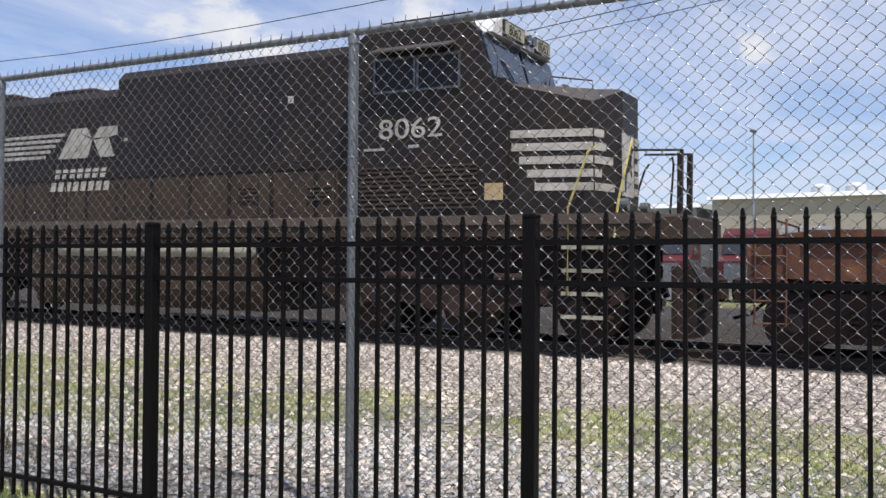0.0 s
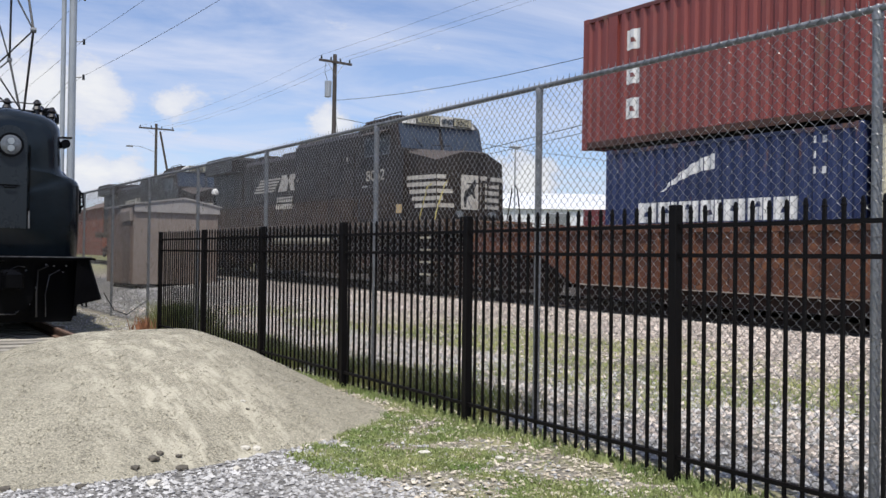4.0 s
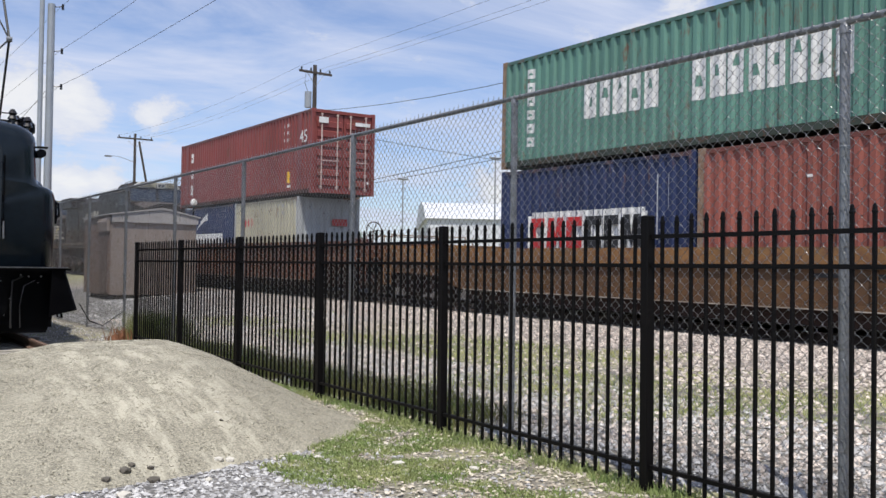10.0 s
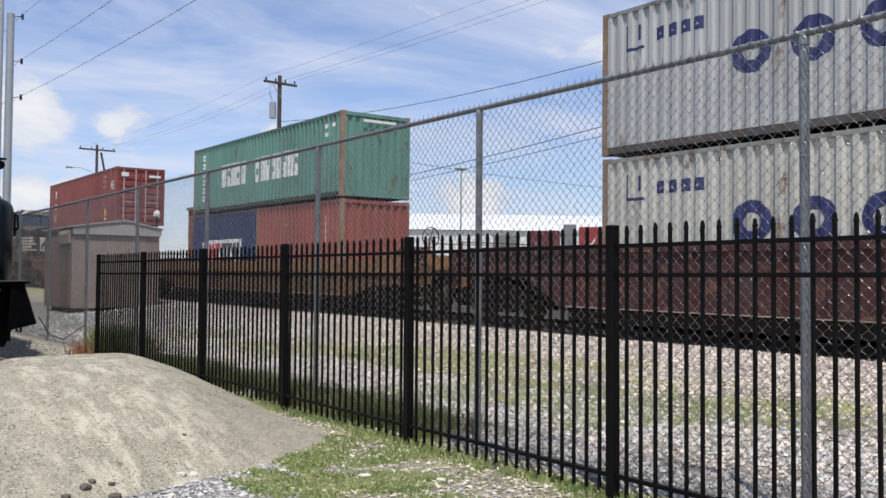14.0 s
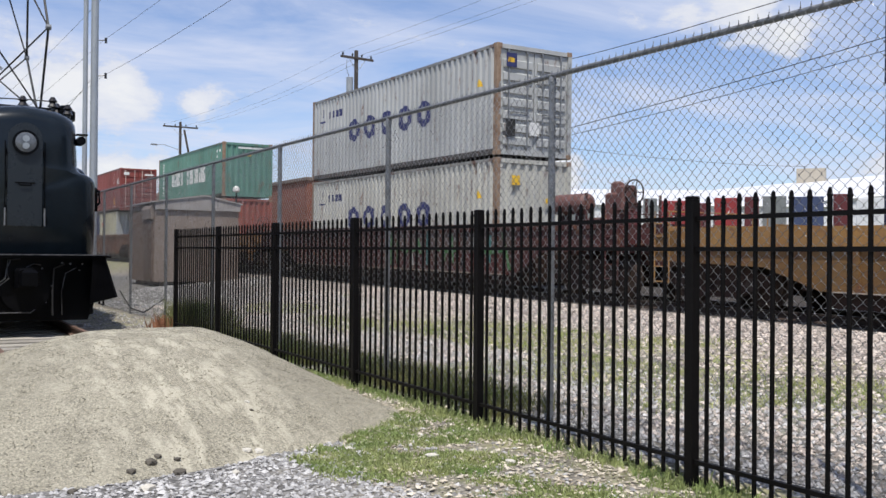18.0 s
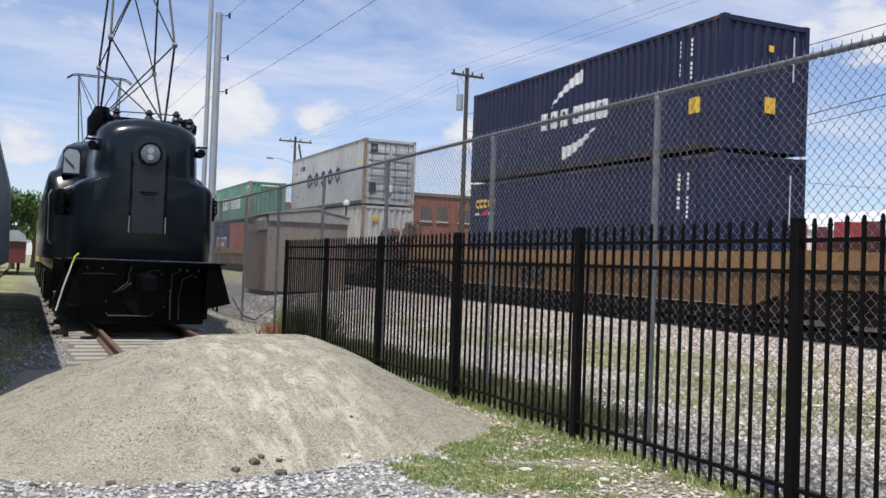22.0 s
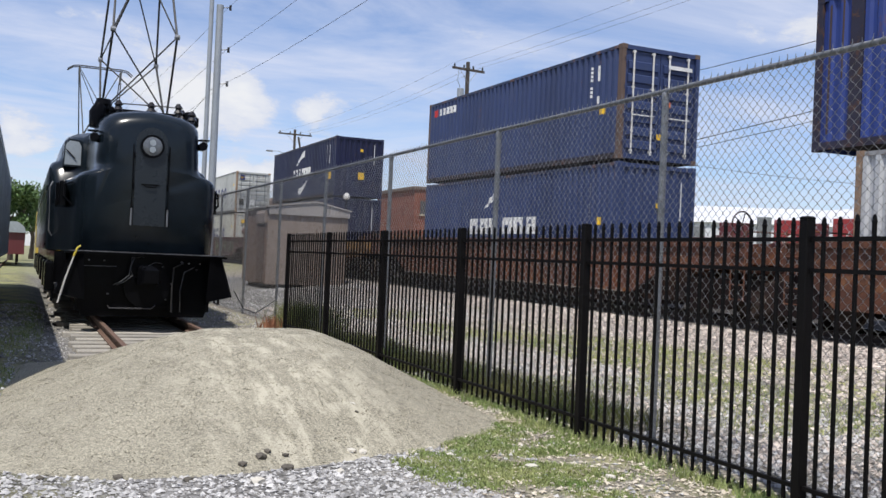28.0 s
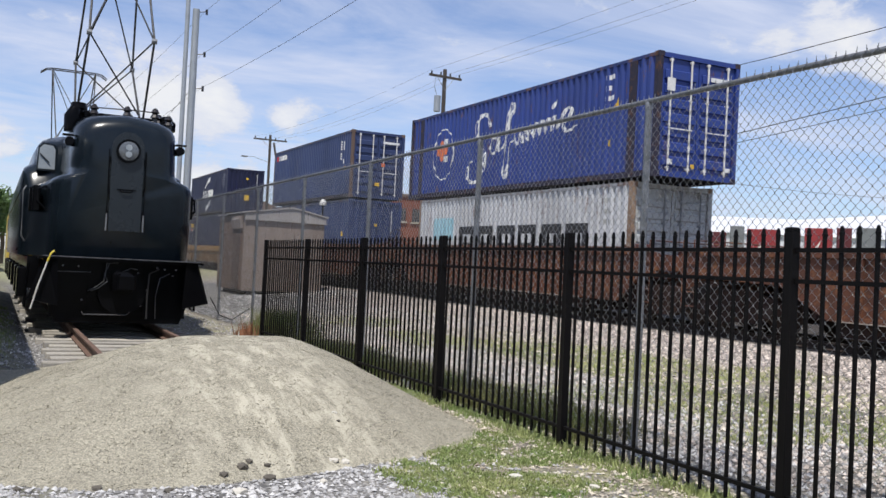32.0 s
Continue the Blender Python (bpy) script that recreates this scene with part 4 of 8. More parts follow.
# nose door with its lamp
bm = bmesh.new()
outline = [(-0.27, 1.72), (0.27, 1.72), (0.27, 3.20)] + [(0.27 * math.cos(a), 3.20 + 0.27 * math.sin(a)) for a in [math.pi * i / 10 for i in range(1, 10)]] + [(-0.27, 3.20)]
prism(bm, outline, "y", -0.035, 0.12)
door = part("nose_door", bm, M["gg_door"], gg, "narrow arched door in the nose")
for side in (-1, 1):
    for z in (1.95, 2.35, 2.9):
        bm = bmesh.new()
        tube(bm, [(side * 0.295, -0.045, z), (side * 0.295, -0.045, z + 0.11)], 0.018, 8)
        part("hinge", bm, M["gg_black"], door, smooth=True)
    bm = bmesh.new()
    tube(bm, [(side * 0.31, -0.05, 1.72), (side * 0.305, -0.055, 2.02)], 0.016, 6)
    part("grab_bar", bm, M["galv"], door, "worn bright grab bar")
    bm = bmesh.new()
    tube(bm, [(side * 0.31, -0.02, 2.02), (side * 0.305, -0.04, 2.5), (side * 0.31, -0.02, 3.15)], 0.010, 6)
    part("grab_bar", bm, M["gg_black"], door)
bm = bmesh.new()
tube(bm, [(-0.10, -0.04, 2.44), (-0.08, -0.07, 2.41), (0.08, -0.07, 2.41), (0.10, -0.04, 2.44)], 0.012, 6)
tube(bm, [(-0.16, -0.045, 2.45), (0.16, -0.045, 2.45)], 0.012, 6)
part("door_handle", bm, M["gg_black"], door)
bm = bmesh.new()
disc(bm, (0, -0.06, 3.13), "y", 0.205, 0.09, 24)
lamp_ring = part("headlight_housing", bm, M["gg_black"], gg, smooth=True)
bm = bmesh.new()
tube(bm, [(0, -0.095, 3.13), (0, -0.108, 3.13), (0, -0.116, 3.13)], [0.185, 0.16, 0.07], 24)
part("headlight_lens", bm, M["lens"], lamp_ring, "frosted round lens", smooth=True)
bm = bmesh.new()
for z in (3.07, 3.19):
    disc(bm, (0, -0.118, z), "y", 0.055, 0.012, 14)
part("bulb", bm, M["silver_car"], lamp_ring, smooth=True)
# marker lamps, roof gear, side fittings
for side in (-1, 1):
    bm = bmesh.new()
    tube(bm, [(side * 0.80, 0.55, 3.22), (side * 0.95, 0.5, 3.26)], 0.06, 10)
    disc(bm, (side * 0.95, 0.42, 3.26), "y", 0.078, 0.2, 14)
    part("marker_lamp", bm, M["gg_black"], gg, "small black marker lamp", smooth=True)
    bm = bmesh.new()
    box(bm, side * 0.97 - 0.09, side * 0.97 + 0.09, 0.34, 0.5, 3.36, 3.385)
    part("lamp_shade", bm, M["gg_black"], gg)
bm = bmesh.new()
tube(bm, [(-0.90, 1.0, 3.50), (-0.88, 1.0, 3.78), (-0.84, 1.0, 3.95)], [0.12, 0.15, 0.09], 10)
part("bell", bm, M["gg_black"], gg, "black bell", smooth=True)
bm = bmesh.new()
tube(bm, [(-0.74, 1.6, 3.65), (-0.74, 1.6, 4.02)], [0.15, 0.10], 10)
tube(bm, [(-0.74, 1.6, 4.02), (-0.74, 1.6, 4.13)], [0.16, 0.13], 10)
part("horn", bm, M["gg_black"], gg, "black air horn", smooth=True)
for x, y, z0 in ((0.55, 0.9, 3.8), (0.68, 1.3, 3.75), (0.82, 1.0, 3.7), (0.9, 1.4, 3.7), (-0.55, 2.4, 3.8), (0.1, 1.3, 3.84), (0.55, 2.9, 3.8), (-0.5, 1.2, 3.8)):
    bm = bmesh.new()
    tube(bm, [(x, y, z0), (x, y, z0 + 0.08), (x, y, z0 + 0.10), (x, y, z0 + 0.18), (x, y, z0 + 0.2), (x, y, z0 + 0.28)], [0.045, 0.045, 0.09, 0.05, 0.085, 0.03], 8)
    part("roof_insulator", bm, M["insul"], gg, smooth=True)
bm = bmesh.new()
tube(bm, [(0.6, 0.9, 4.0), (0.2, 1.3, 4.06), (-0.5, 1.2, 4.02)], 0.012, 6)
tube(bm, [(0.82, 1.0, 3.96), (0.92, 1.4, 3.98)], 0.02, 6)
part("roof_cable", bm, M["cable"], gg)
bm = bmesh.new()
bevel_box(bm, 0.70, 0.98, 1.15, 1.55, 3.72, 3.92, 0.04)
bevel_box(bm, 0.72, 0.90, 1.2, 1.5, 3.92, 4.0, 0.03)
part("roof_switch_box", bm, M["gg_black"], gg)
# cab windows beside the nose
for side in (-1, 1):
    o = [(-0.19, -0.27), (0.19, -0.27), (0.19, 0.16), (0.13, 0.25), (-0.08, 0.27), (-0.17, 0.18)]
    bm = bmesh.new()
    prism(bm, [(side * (1.17 - u * 0.98), 3.22 + w * 1.06) for u, w in o], "y", 3.28, 3.9)
    wf = part("cab_window", bm, M["gg_body"], gg)
    bm = bmesh.new()
    prism(bm, [(side * (1.17 - u * 0.82), 3.22 + w * 0.92) for u, w in o], "y", 3.27, 3.30)
    part("window_pane", bm, M["pale_pane"], wf, "window pane coloured pale as reflected sky")
    bm = bmesh.new()
    tube(bm, [(side * 1.30, 3.25, 3.28), (side * 1.12, 3.25, 3.10)], 0.012, 5)
    part("wiper", bm, M["cable"], wf)
    bm = bmesh.new()
    tube(bm, [(side * 1.50, 3.2, 1.5), (side * 1.56, 3.18, 1.6), (side * 1.57, 3.18, 2.5), (side * 1.52, 3.2, 2.6)], 0.016, 6)
    part("cab_handrail", bm, M["galv"], gg, "worn bright handrail", smooth=True)
# side grilles, rail and running gear on both sides
for side in (-1, 1):
    for yy in (1.15, 1.7, 22.0, 22.6):
        bm = bmesh.new()
        bevel_box(bm, side * (1.27 + 0.075 * min(yy, 3)) - 0.1, side * (1.27 + 0.075 * min(yy, 3)) + 0.03, yy, yy + 0.42, 2.05, 2.5, 0.02)
        g_ = part("side_grille", bm, M["gg_black"], gg)
        bm = bmesh.new()
        for z in (2.1, 2.18, 2.26, 2.34, 2.42):
            box(bm, side * (1.305 + 0.075 * min(yy, 3)) - 0.008, side * (1.305 + 0.075 * min(yy, 3)) + 0.008, yy + 0.03, yy + 0.39, z, z + 0.03)
        part("slat", bm, M["gg_black"], g_)
    bm = bmesh.new()
    tube(bm, [(side * 1.24, 0.9, 2.05), (side * 1.38, 0.92, 2.2), (side * 1.38, 1.0, 2.42), (side * 1.24, 1.05, 2.48)], 0.022, 6)
    part("grab_loop", bm, M["gg_black"], gg, smooth=True)
    bm = bmesh.new()
    box(bm, side * 1.605 - 0.012, side * 1.605 + 0.012, 3.9, 20.2, 2.52, 2.56)
    box(bm, side * 1.605 - 0.012, side * 1.605 + 0.012, 3.9, 20.2, 1.3, 1.36)
    part("belt_moulding", bm, M["gg_black"], gg)
    bm = bmesh.new()
    box(bm, side * 1.38 - 0.1, side * 1.38 + 0.1, 1.4, 22.8, 0.62, 1.2)
    part("truck_frame", bm, M["gg_black"], gg, "deep black truck side frame")
    for yy in (1.6, 3.0, 5.4, 7.3, 9.2, 14.0, 16.0, 18.0, 20.6, 22.4):
        bm = bmesh.new()
        r = 0.46 if yy in (1.6, 3.0, 20.6, 22.4) else 0.72
        disc(bm, (side * 0.76, yy, r), "x", r, 0.13, 24)
        part("wheel", bm, M["wheel"], gg, smooth=True)
    for yy in (1.9, 4.2, 8.0, 12.0, 15.0, 19.0, 21.5):
        bm = bmesh.new()
        bevel_box(bm, side * 1.50 - 0.12, side * 1.50 + 0.06, yy, yy + 0.8, 0.45, 1.0, 0.03)
        part("journal_box", bm, M["gg_black"], gg)
# pilot at the front
bm = bmesh.new()
prism(bm, [(-1.20, 1.22), (1.20, 1.22), (1.22, 1.16), (1.20, 0.5), (1.05, 0.10), (-1.05, 0.10), (-1.20, 0.5), (-1.22, 1.16)], "y", 0.12, 0.26)
pilot = part("pilot", bm, M["gg_black"], gg, "black steel pilot sheet")
for side in (-1, 1):
    bm = bmesh.new()
    q = [(side * 1.06, -0.28, 1.22), (side * 1.24, -0.24, 1.24), (side * 1.47, -0.2, 0.50), (side * 1.02, -0.26, 0.40)]
    v = [bm.verts.new(p) for p in q] + [bm.verts.new((x + side * 0.03, y + 0.03, z)) for x, y, z in q]
    skin(bm, [v[:4], v[4:]], True)
    part("side_wing", bm, M["gg_black"], pilot)
bm = bmesh.new()
tube(bm, [(-1.44, -0.26, 0.34), (-1.34, -0.29, 0.75), (-1.22, -0.3, 1.14), (-1.17, -0.3, 1.28)], 0.015, 6)
part("handrail", bm, M["white_paint"], pilot, "white and yellow handrail", smooth=True)
bm = bmesh.new()
tube(bm, [(-1.22, -0.305, 1.14), (-1.17, -0.305, 1.28), (-1.12, -0.3, 1.32)], 0.018, 6)
part("handrail_top", bm, M["yellow_paint"], pilot, smooth=True)
bm = bmesh.new()
box(bm, -1.36, 1.36, -0.30, 0.1, 1.19, 1.225)
part("footplate", bm, M["gg_black"], pilot)
for q in [(x - 0.03, x + 0.03, 0.06, 0.14, 0.2, 1.2) for x in (-1.12, -0.5, 0.42, 1.1)] + [(-1.1, -0.45, 0.04, 0.12, 0.92, 0.97), (0.45, 1.1, 0.04, 0.12, 0.98, 1.02), (-0.55, 0.5, 0.02, 0.12, 0.26, 0.31)]:
    bm = bmesh.new()
    box(bm, *q)
    part("stiffener", bm, M["gg_black"], pilot)
for k, x in enumerate((-0.42, -0.36, 0.44)):
    bm = bmesh.new()
    pts = [(x + 0.3, -0.04, 1.16), (x + 0.2 - 0.1 * k, -0.14, 1.15), (x + 0.14 - 0.06 * k, -0.16, 1.0 - 0.06 * k), (x + 0.12, -0.16, 0.84), (x - 0.02, -0.12, 0.72), (x - 0.12, 0.03, 0.66)] if k < 2 else [(x + 0.2, 0.0, 1.08), (x + 0.02, -0.1, 1.0), (x, -0.1, 0.6), (x + 0.01, -0.08, 0.2)]
    tube(bm, pts, 0.011 if k < 2 else 0.016, 7)
    part("air_hose", bm, M["hose_grey"] if k < 2 else M["cable"], pilot, "grey rubber air hose", smooth=True)
bm = bmesh.new()
bevel_box(bm, -0.17, 0.17, -0.35, 0.15, 0.68, 1.02, 0.05)
bevel_box(bm, -0.12, 0.2, -0.48, -0.35, 0.72, 0.98, 0.04)
part("coupler", bm, M["gg_black"], gg, "black knuckle coupler")
bm = bmesh.new()
disc(bm, (0.02, 0.05, 0.66), "y", 0.40, 0.2, 22)
part("buffer_plate", bm, M["gg_black"], gg, smooth=True)
for x in (-0.95, -0.7, -0.5, 0.75, 0.95, 1.1):
    bm = bmesh.new()
    disc(bm, (x, 0.10, 1.08), "y", 0.015, 0.05, 8)
    part("bolt", bm, M["galv"], pilot)
for pts, rr in (([(-1.3, -0.31, 1.235), (1.3, -0.31, 1.235)], 0.010), ([(-0.62, -0.02, 0.30), (-0.6, -0.1, 0.26), (0.1, -0.1, 0.26), (0.2, -0.02, 0.33)], 0.011), ([(0.62, 0.06, 0.2), (0.60, 0.0, 0.6), (0.66, 0.0, 0.92), (0.85, 0.05, 1.02)], 0.009), ([(-1.05, 0.02, 0.98), (-0.5, 0.02, 0.985)], 0.008), ([(0.02, -0.05, 0.70), (0.0, -0.12, 0.80), (0.02, -0.12, 1.02), (0.14, -0.12, 1.08), (0.26, -0.06, 1.06)], 0.010)):
    bm = bmesh.new()
    tube(bm, pts, rr, 7)
    part("pipe", bm, M["pale_edge"], pilot, "pale steel edge or pipe", smooth=True)
for x, z in ((-1.1, 1.1), (-1.12, 0.8), (0.3, 1.0), (0.62, 1.1), (0.9, 0.98), (1.12, 0.75), (-0.3, 0.86), (0.45, 0.7), (-0.62, 0.5), (0.36, 0.42)):
    bm = bmesh.new()
    disc(bm, (x, 0.09, z), "y", 0.017, 0.07, 8)
    part("bolt", bm, M["pale_edge"], pilot)
# foot stirrups under the front corner
for side in (-1, 1):
    bm = bmesh.new()
    tube(bm, [(side * 1.45, 1.1, 1.1), (side * 1.5, 1.1, 0.3), (side * 1.5, 1.5, 0.3), (side * 1.45, 1.5, 1.1)], 0.02, 6)
    part("step_stirrup", bm, M["gg_black"], gg)


def pantograph(y, top, name_label, cx=0.0, head_half=0.42, rise=0.0):
    """A raised diamond of thin tubes: lower arms out to the knees, upper arms back to the shoe."""
    e = bmesh.new()
    zb, zk = 3.98, zb_knee(top) + rise
    r = 0.022
    out = []
    for s in (-1, 1):                                 # front half, rear half
        base, knee, head = y + s * 0.15, y + s * 1.55, y + s * 0.12
        low = [(cx - 0.62, base, zb), (cx + 0.62, base, zb)]
        mid = [(cx - 0.57, knee, zk), (cx + 0.57, knee, zk)]
        up = [(cx - head_half, head, top), (cx + head_half, head, top)]
        out += [(low[0], mid[0]), (low[1], mid[1]), (mid[0], up[0]), (mid[1], up[1])]
        out += [(low[0], mid[1]), (low[1], mid[0]), (mid[0], up[1]), (mid[1], up[0])]
    for i, (a, b) in enumerate(out):
        b_ = bmesh.new()
        tube(b_, [a, b], r if i % 8 < 4 else 0.015, 7)
        part("arm" if i % 8 < 4 else "brace", b_, M["cable"], gg, smooth=True)
    for s in (-1, 1):
        for x in (cx - 0.57, cx + 0.57):
            b_ = bmesh.new()
            disc(b_, (x, y + s * 1.55, zk), "x", 0.05, 0.09, 10)
            part("knee_joint", b_, M["galv"], gg)
    b_ = bmesh.new()
    for s in (-1, 1):
        tube(b_, [(cx - head_half - 0.40, y + s * 0.16, top - 0.14), (cx - head_half - 0.2, y + s * 0.16, top + 0.0), (cx - head_half, y + s * 0.16, top + 0.03), (cx + head_half, y + s * 0.16, top + 0.03), (cx + head_half + 0.2, y + s * 0.16, top + 0.0), (cx + head_half + 0.40, y + s * 0.16, top - 0.14)], 0.022, 7)
    part("contact_shoe", b_, M["cable"], gg, name_label, smooth=True)
    b_ = bmesh.new()
    for x in (-0.62, 0.62):
        box(b_, x - 0.04, x + 0.04, y - 1.1, y + 1.1, zb - 0.10, zb - 0.02)
    for yy in (-1.0, 0.0, 1.0):
        box(b_, -0.66, 0.66, y + yy - 0.04, y + yy + 0.04, zb - 0.12, zb - 0.04)
    part("base_frame", b_, M["gg_black"], gg)
    e.free()


def zb_knee(top):
    return 3.98 + (top - 3.98) * 0.335


pantograph(2.35, 7.9, "raised contact shoe", -0.12, 0.42, 0.02)
pantograph(19.8, 7.98, "raised contact shoe with drooping horns", 0.30, 0.74)

# ==== silver passenger railcar ====
car = thing("passenger_railcar", "dull silver fluted passenger railcar, parked", "railcar", m=pose(-2.1, 9.7, 0.14))
bm = bmesh.new()
prof = [(-1.5, 0.95), (1.5, 0.95), (1.52, 1.1), (1.52, 3.3), (1.42, 3.62), (1.1, 3.86), (0.5, 3.98), (-0.5, 3.98), (-1.1, 3.86), (-1.42, 3.62), (-1.52, 3.3), (-1.52, 1.1)]
prism(bm, prof, "y", 0, 25.5)
part("body", bm, M["silver_car"], car)
for z in (3.36, 3.25):
    bm = bmesh.new()
    box(bm, 1.52, 1.56, 0.0, 25.5, z, z + 0.05)
    part("gutter", bm, M["silver_car"], car)
for k in range(36):
    bm = bmesh.new()
    y = 0.35 + k * 0.7
    box(bm, 1.52, 1.56, y, y + 0.09, 1.0, 3.24)
    part("side_rib", bm, M["silver_car"], car)
for k in range(9):
    bm = bmesh.new()
    y = 2.2 + k * 2.55
    bevel_box(bm, 1.50, 1.535, y, y + 1.5, 2.25, 2.95, 0.0)
    part("window", bm, M["glass"], car, "dark window")
for y in (2.6, 22.9):
    bm = bmesh.new()
    for s in (-1, 1):
        box(bm, s * 1.1 - 0.08, s * 1.1 + 0.08, y - 1.6, y + 1.6, 0.35, 0.8)
    tr = part("truck_frame", bm, M["under"], car)
    for dy in (-1.2, 1.2):
        for s in (-1, 1):
            bm = bmesh.new()
            disc(bm, (s * 0.76, y + dy, 0.46), "x", 0.46, 0.13, 20)
            part("wheel", bm, M["wheel"], tr, smooth=True)
bm = bmesh.new()
box(bm, -1.3, 1.42, 5.0, 20.5, 0.45, 0.95)
part("skirt", bm, M["under"], car)
for k in range(4):
    bm = bmesh.new()
    disc(bm, (1.5, 3.0 + k * 2.2, 0.62), "x", 0.07, 0.05, 10)
    part("reflector", bm, M["red_trailer"], car, "small red reflector")

# ==== sheds, poles and wires behind the fence ====
shed = thing("equipment_shed", "weathered tan sheet-metal equipment shed behind the fence", "shed")
SY = 30.0
gz = ground_z(8.4, SY)
bm = bmesh.new()
prism(bm, [(7.13, gz + 0.06), (9.84, gz + 0.06), (9.84, 2.98), (8.72, 3.2), (7.13, 2.98)], "y", SY, SY + 3.5)
part("wall", bm, M["shed"], shed)
for x in (7.4, 8.5, 9.5):
    bm = bmesh.new()
    box(bm, x - 0.08, x + 0.08, SY + 0.05, SY + 3.4, gz - 0.12, gz + 0.06)
    part("skid", bm, M["under"], shed, "dark skid under the shed")
bm = bmesh.new()
prism(bm, [(7.03, 3.0), (8.72, 3.24), (9.94, 3.0), (9.94, 3.04), (8.72, 3.30), (7.03, 3.04)], "y", SY - 0.12, SY + 3.6)
part("roof", bm, M["shed_roof"], shed, "shallow pale sheet roof")
bm = bmesh.new()
prism(bm, [(7.13, 2.79), (9.88, 2.79), (9.88, 3.0), (8.72, 3.235), (7.13, 2.995)], "y", SY - 0.08, SY - 0.005)
part("fascia", bm, M["shed_roof"], shed, "pale gable board")
for x in (8.12, 8.52, 8.95, 9.4):
    bm = bmesh.new()
    box(bm, x, x + 0.025, SY - 0.012, SY, gz + 0.08, 2.78)
    part("panel_seam", bm, M["shed"], shed)
bm = bmesh.new()
box(bm, 7.10, 7.127, SY + 0.03, SY + 3.47, gz + 0.06, 2.96)
side_wall = part("side_cladding", bm, M["shed_brown"], shed, "faded brown cladding on the side wall")
bm = bmesh.new()
box(bm, 7.06, 7.10, SY + 0.12, SY + 1.15, gz + 0.12, 2.45)
side_door = part("door", bm, M["annex_door"], side_wall, "dark brown side door")
bm = bmesh.new()
prism(bm, [(7.10, 2.50), (7.02, 2.49), (7.0, 2.80), (7.04, 2.90), (7.10, 2.92)], "y", SY + 0.02, SY + 1.25)
part("hood", bm, M["shed"], side_wall, "pale sheet hood over the door")
globe = thing("globe_lamp", "white domed lamp on a thin post", "lamp")
bm = bmesh.new()
tube(bm, [(11.2, 34.4, 0.4), (11.2, 34.4, 3.74)], 0.035, 8)
part("post", bm, M["fence_black"], globe)
bm = bmesh.new()
tube(bm, [(11.2, 34.4, 3.72), (11.2, 34.4, 3.75), (11.2, 34.4, 3.82), (11.2, 34.4, 3.90), (11.2, 34.4, 3.95), (11.2, 34.4, 3.97)], [0.06, 0.125, 0.135, 0.11, 0.06, 0.015], 16)
part("globe", bm, M["white_paint"], globe, "white globe", smooth=True)


def pole(name, label, x, y, h, r0, r1, material, z0=0.0):
    e = thing(name, label, "utility pole", "utility poles", m=pose(x, y, z0))
    bm = bmesh.new()
    tube(bm, [(0, 0, 0), (0, 0, h * 0.5), (0, 0, h)], [r0, (r0 + r1) / 2, r1], 12)
    part("shaft", bm, material, e, smooth=True)
    return e


def crossarm(e, z, half, along=0.0, n=4):
    bm = bmesh.new()
    box(bm, -half, half, -0.13, -0.03, z - 0.055, z + 0.055, Matrix.Rotation(along, 4, "Z"))
    a_ = part("crossarm", bm, M["pole_wood"], e)
    for i in range(n):
        bm = bmesh.new()
        u = -half + 0.12 + (2 * half - 0.24) * i / (n - 1)
        p = Matrix.Rotation(along, 4, "Z") @ Vector((u, -0.08, z))
        tube(bm, [p, p + Vector((0, 0, 0.14)), p + Vector((0, 0, 0.22))], [0.015, 0.05, 0.03], 7)
        part("insulator", bm, M["insul"], a_)
    for s in (-1, 1):
        bm = bmesh.new()
        p = Matrix.Rotation(along, 4, "Z") @ Vector((s * half * 0.55, -0.08, z))
        tube(bm, [p, (0, -0.1, z - 0.7)], 0.012, 5)
        part("strut", bm, M["galv"], a_)


u1 = pole("utility_pole", "tall dark wooden utility pole with a crossarm and transformer", 20.2, 43.0, 11.75, 0.135, 0.10, M["pole_wood"])
crossarm(u1, 11.35, 0.95, 0.1)
bm = bmesh.new()
tube(bm, [(-0.36, 0, 9.55), (-0.36, 0, 10.35)], 0.17, 14)
part("transformer", bm, M["pole_steel"], u1, "grey transformer can", smooth=True)
bm = bmesh.new()
tube(bm, [(-0.5, 0, 11.3), (-0.55, 0, 10.8), (-0.4, 0, 10.4)], 0.012, 5)
tube(bm, [(0, 0, 8.9), (1.2, 0.4, 4.0), (2.0, 0.7, 0.5)], 0.012, 5)
part("guy_wire", bm, M["cable"], u1)
u2 = pole("utility_pole", "far wooden utility pole with a leaning brace pole", 19.3, 73.0, 11.6, 0.13, 0.10, M["pole_wood"])
crossarm(u2, 11.2, 1.35, 0.0)
bm = bmesh.new()
tube(bm, [(0.25, -0.2, 11.0), (1.55, 0.2, 5.0), (2.4, 0.4, 0.3)], [0.08, 0.095, 0.11], 10)
part("brace_pole", bm, M["pole_wood"], u2, smooth=True)
bm = bmesh.new()
tube(bm, [(-0.05, 0, 9.4), (-1.2, 0, 9.75), (-1.8, 0, 9.75)], 0.018, 6)
part("lamp_arm", bm, M["galv"], u2)
bm = bmesh.new()
bevel_box(bm, -2.25, -1.75, -0.11, 0.11, 9.67, 9.78, 0.03)
part("lamp_head", bm, M["galv"], u2, "grey street-lamp head")
u3 = pole("utility_pole", "wooden utility pole beside the line", 20.2, -9.0, 11.6, 0.17, 0.12, M["pole_wood"])
crossarm(u3, 11.25, 0.95, 0.1)
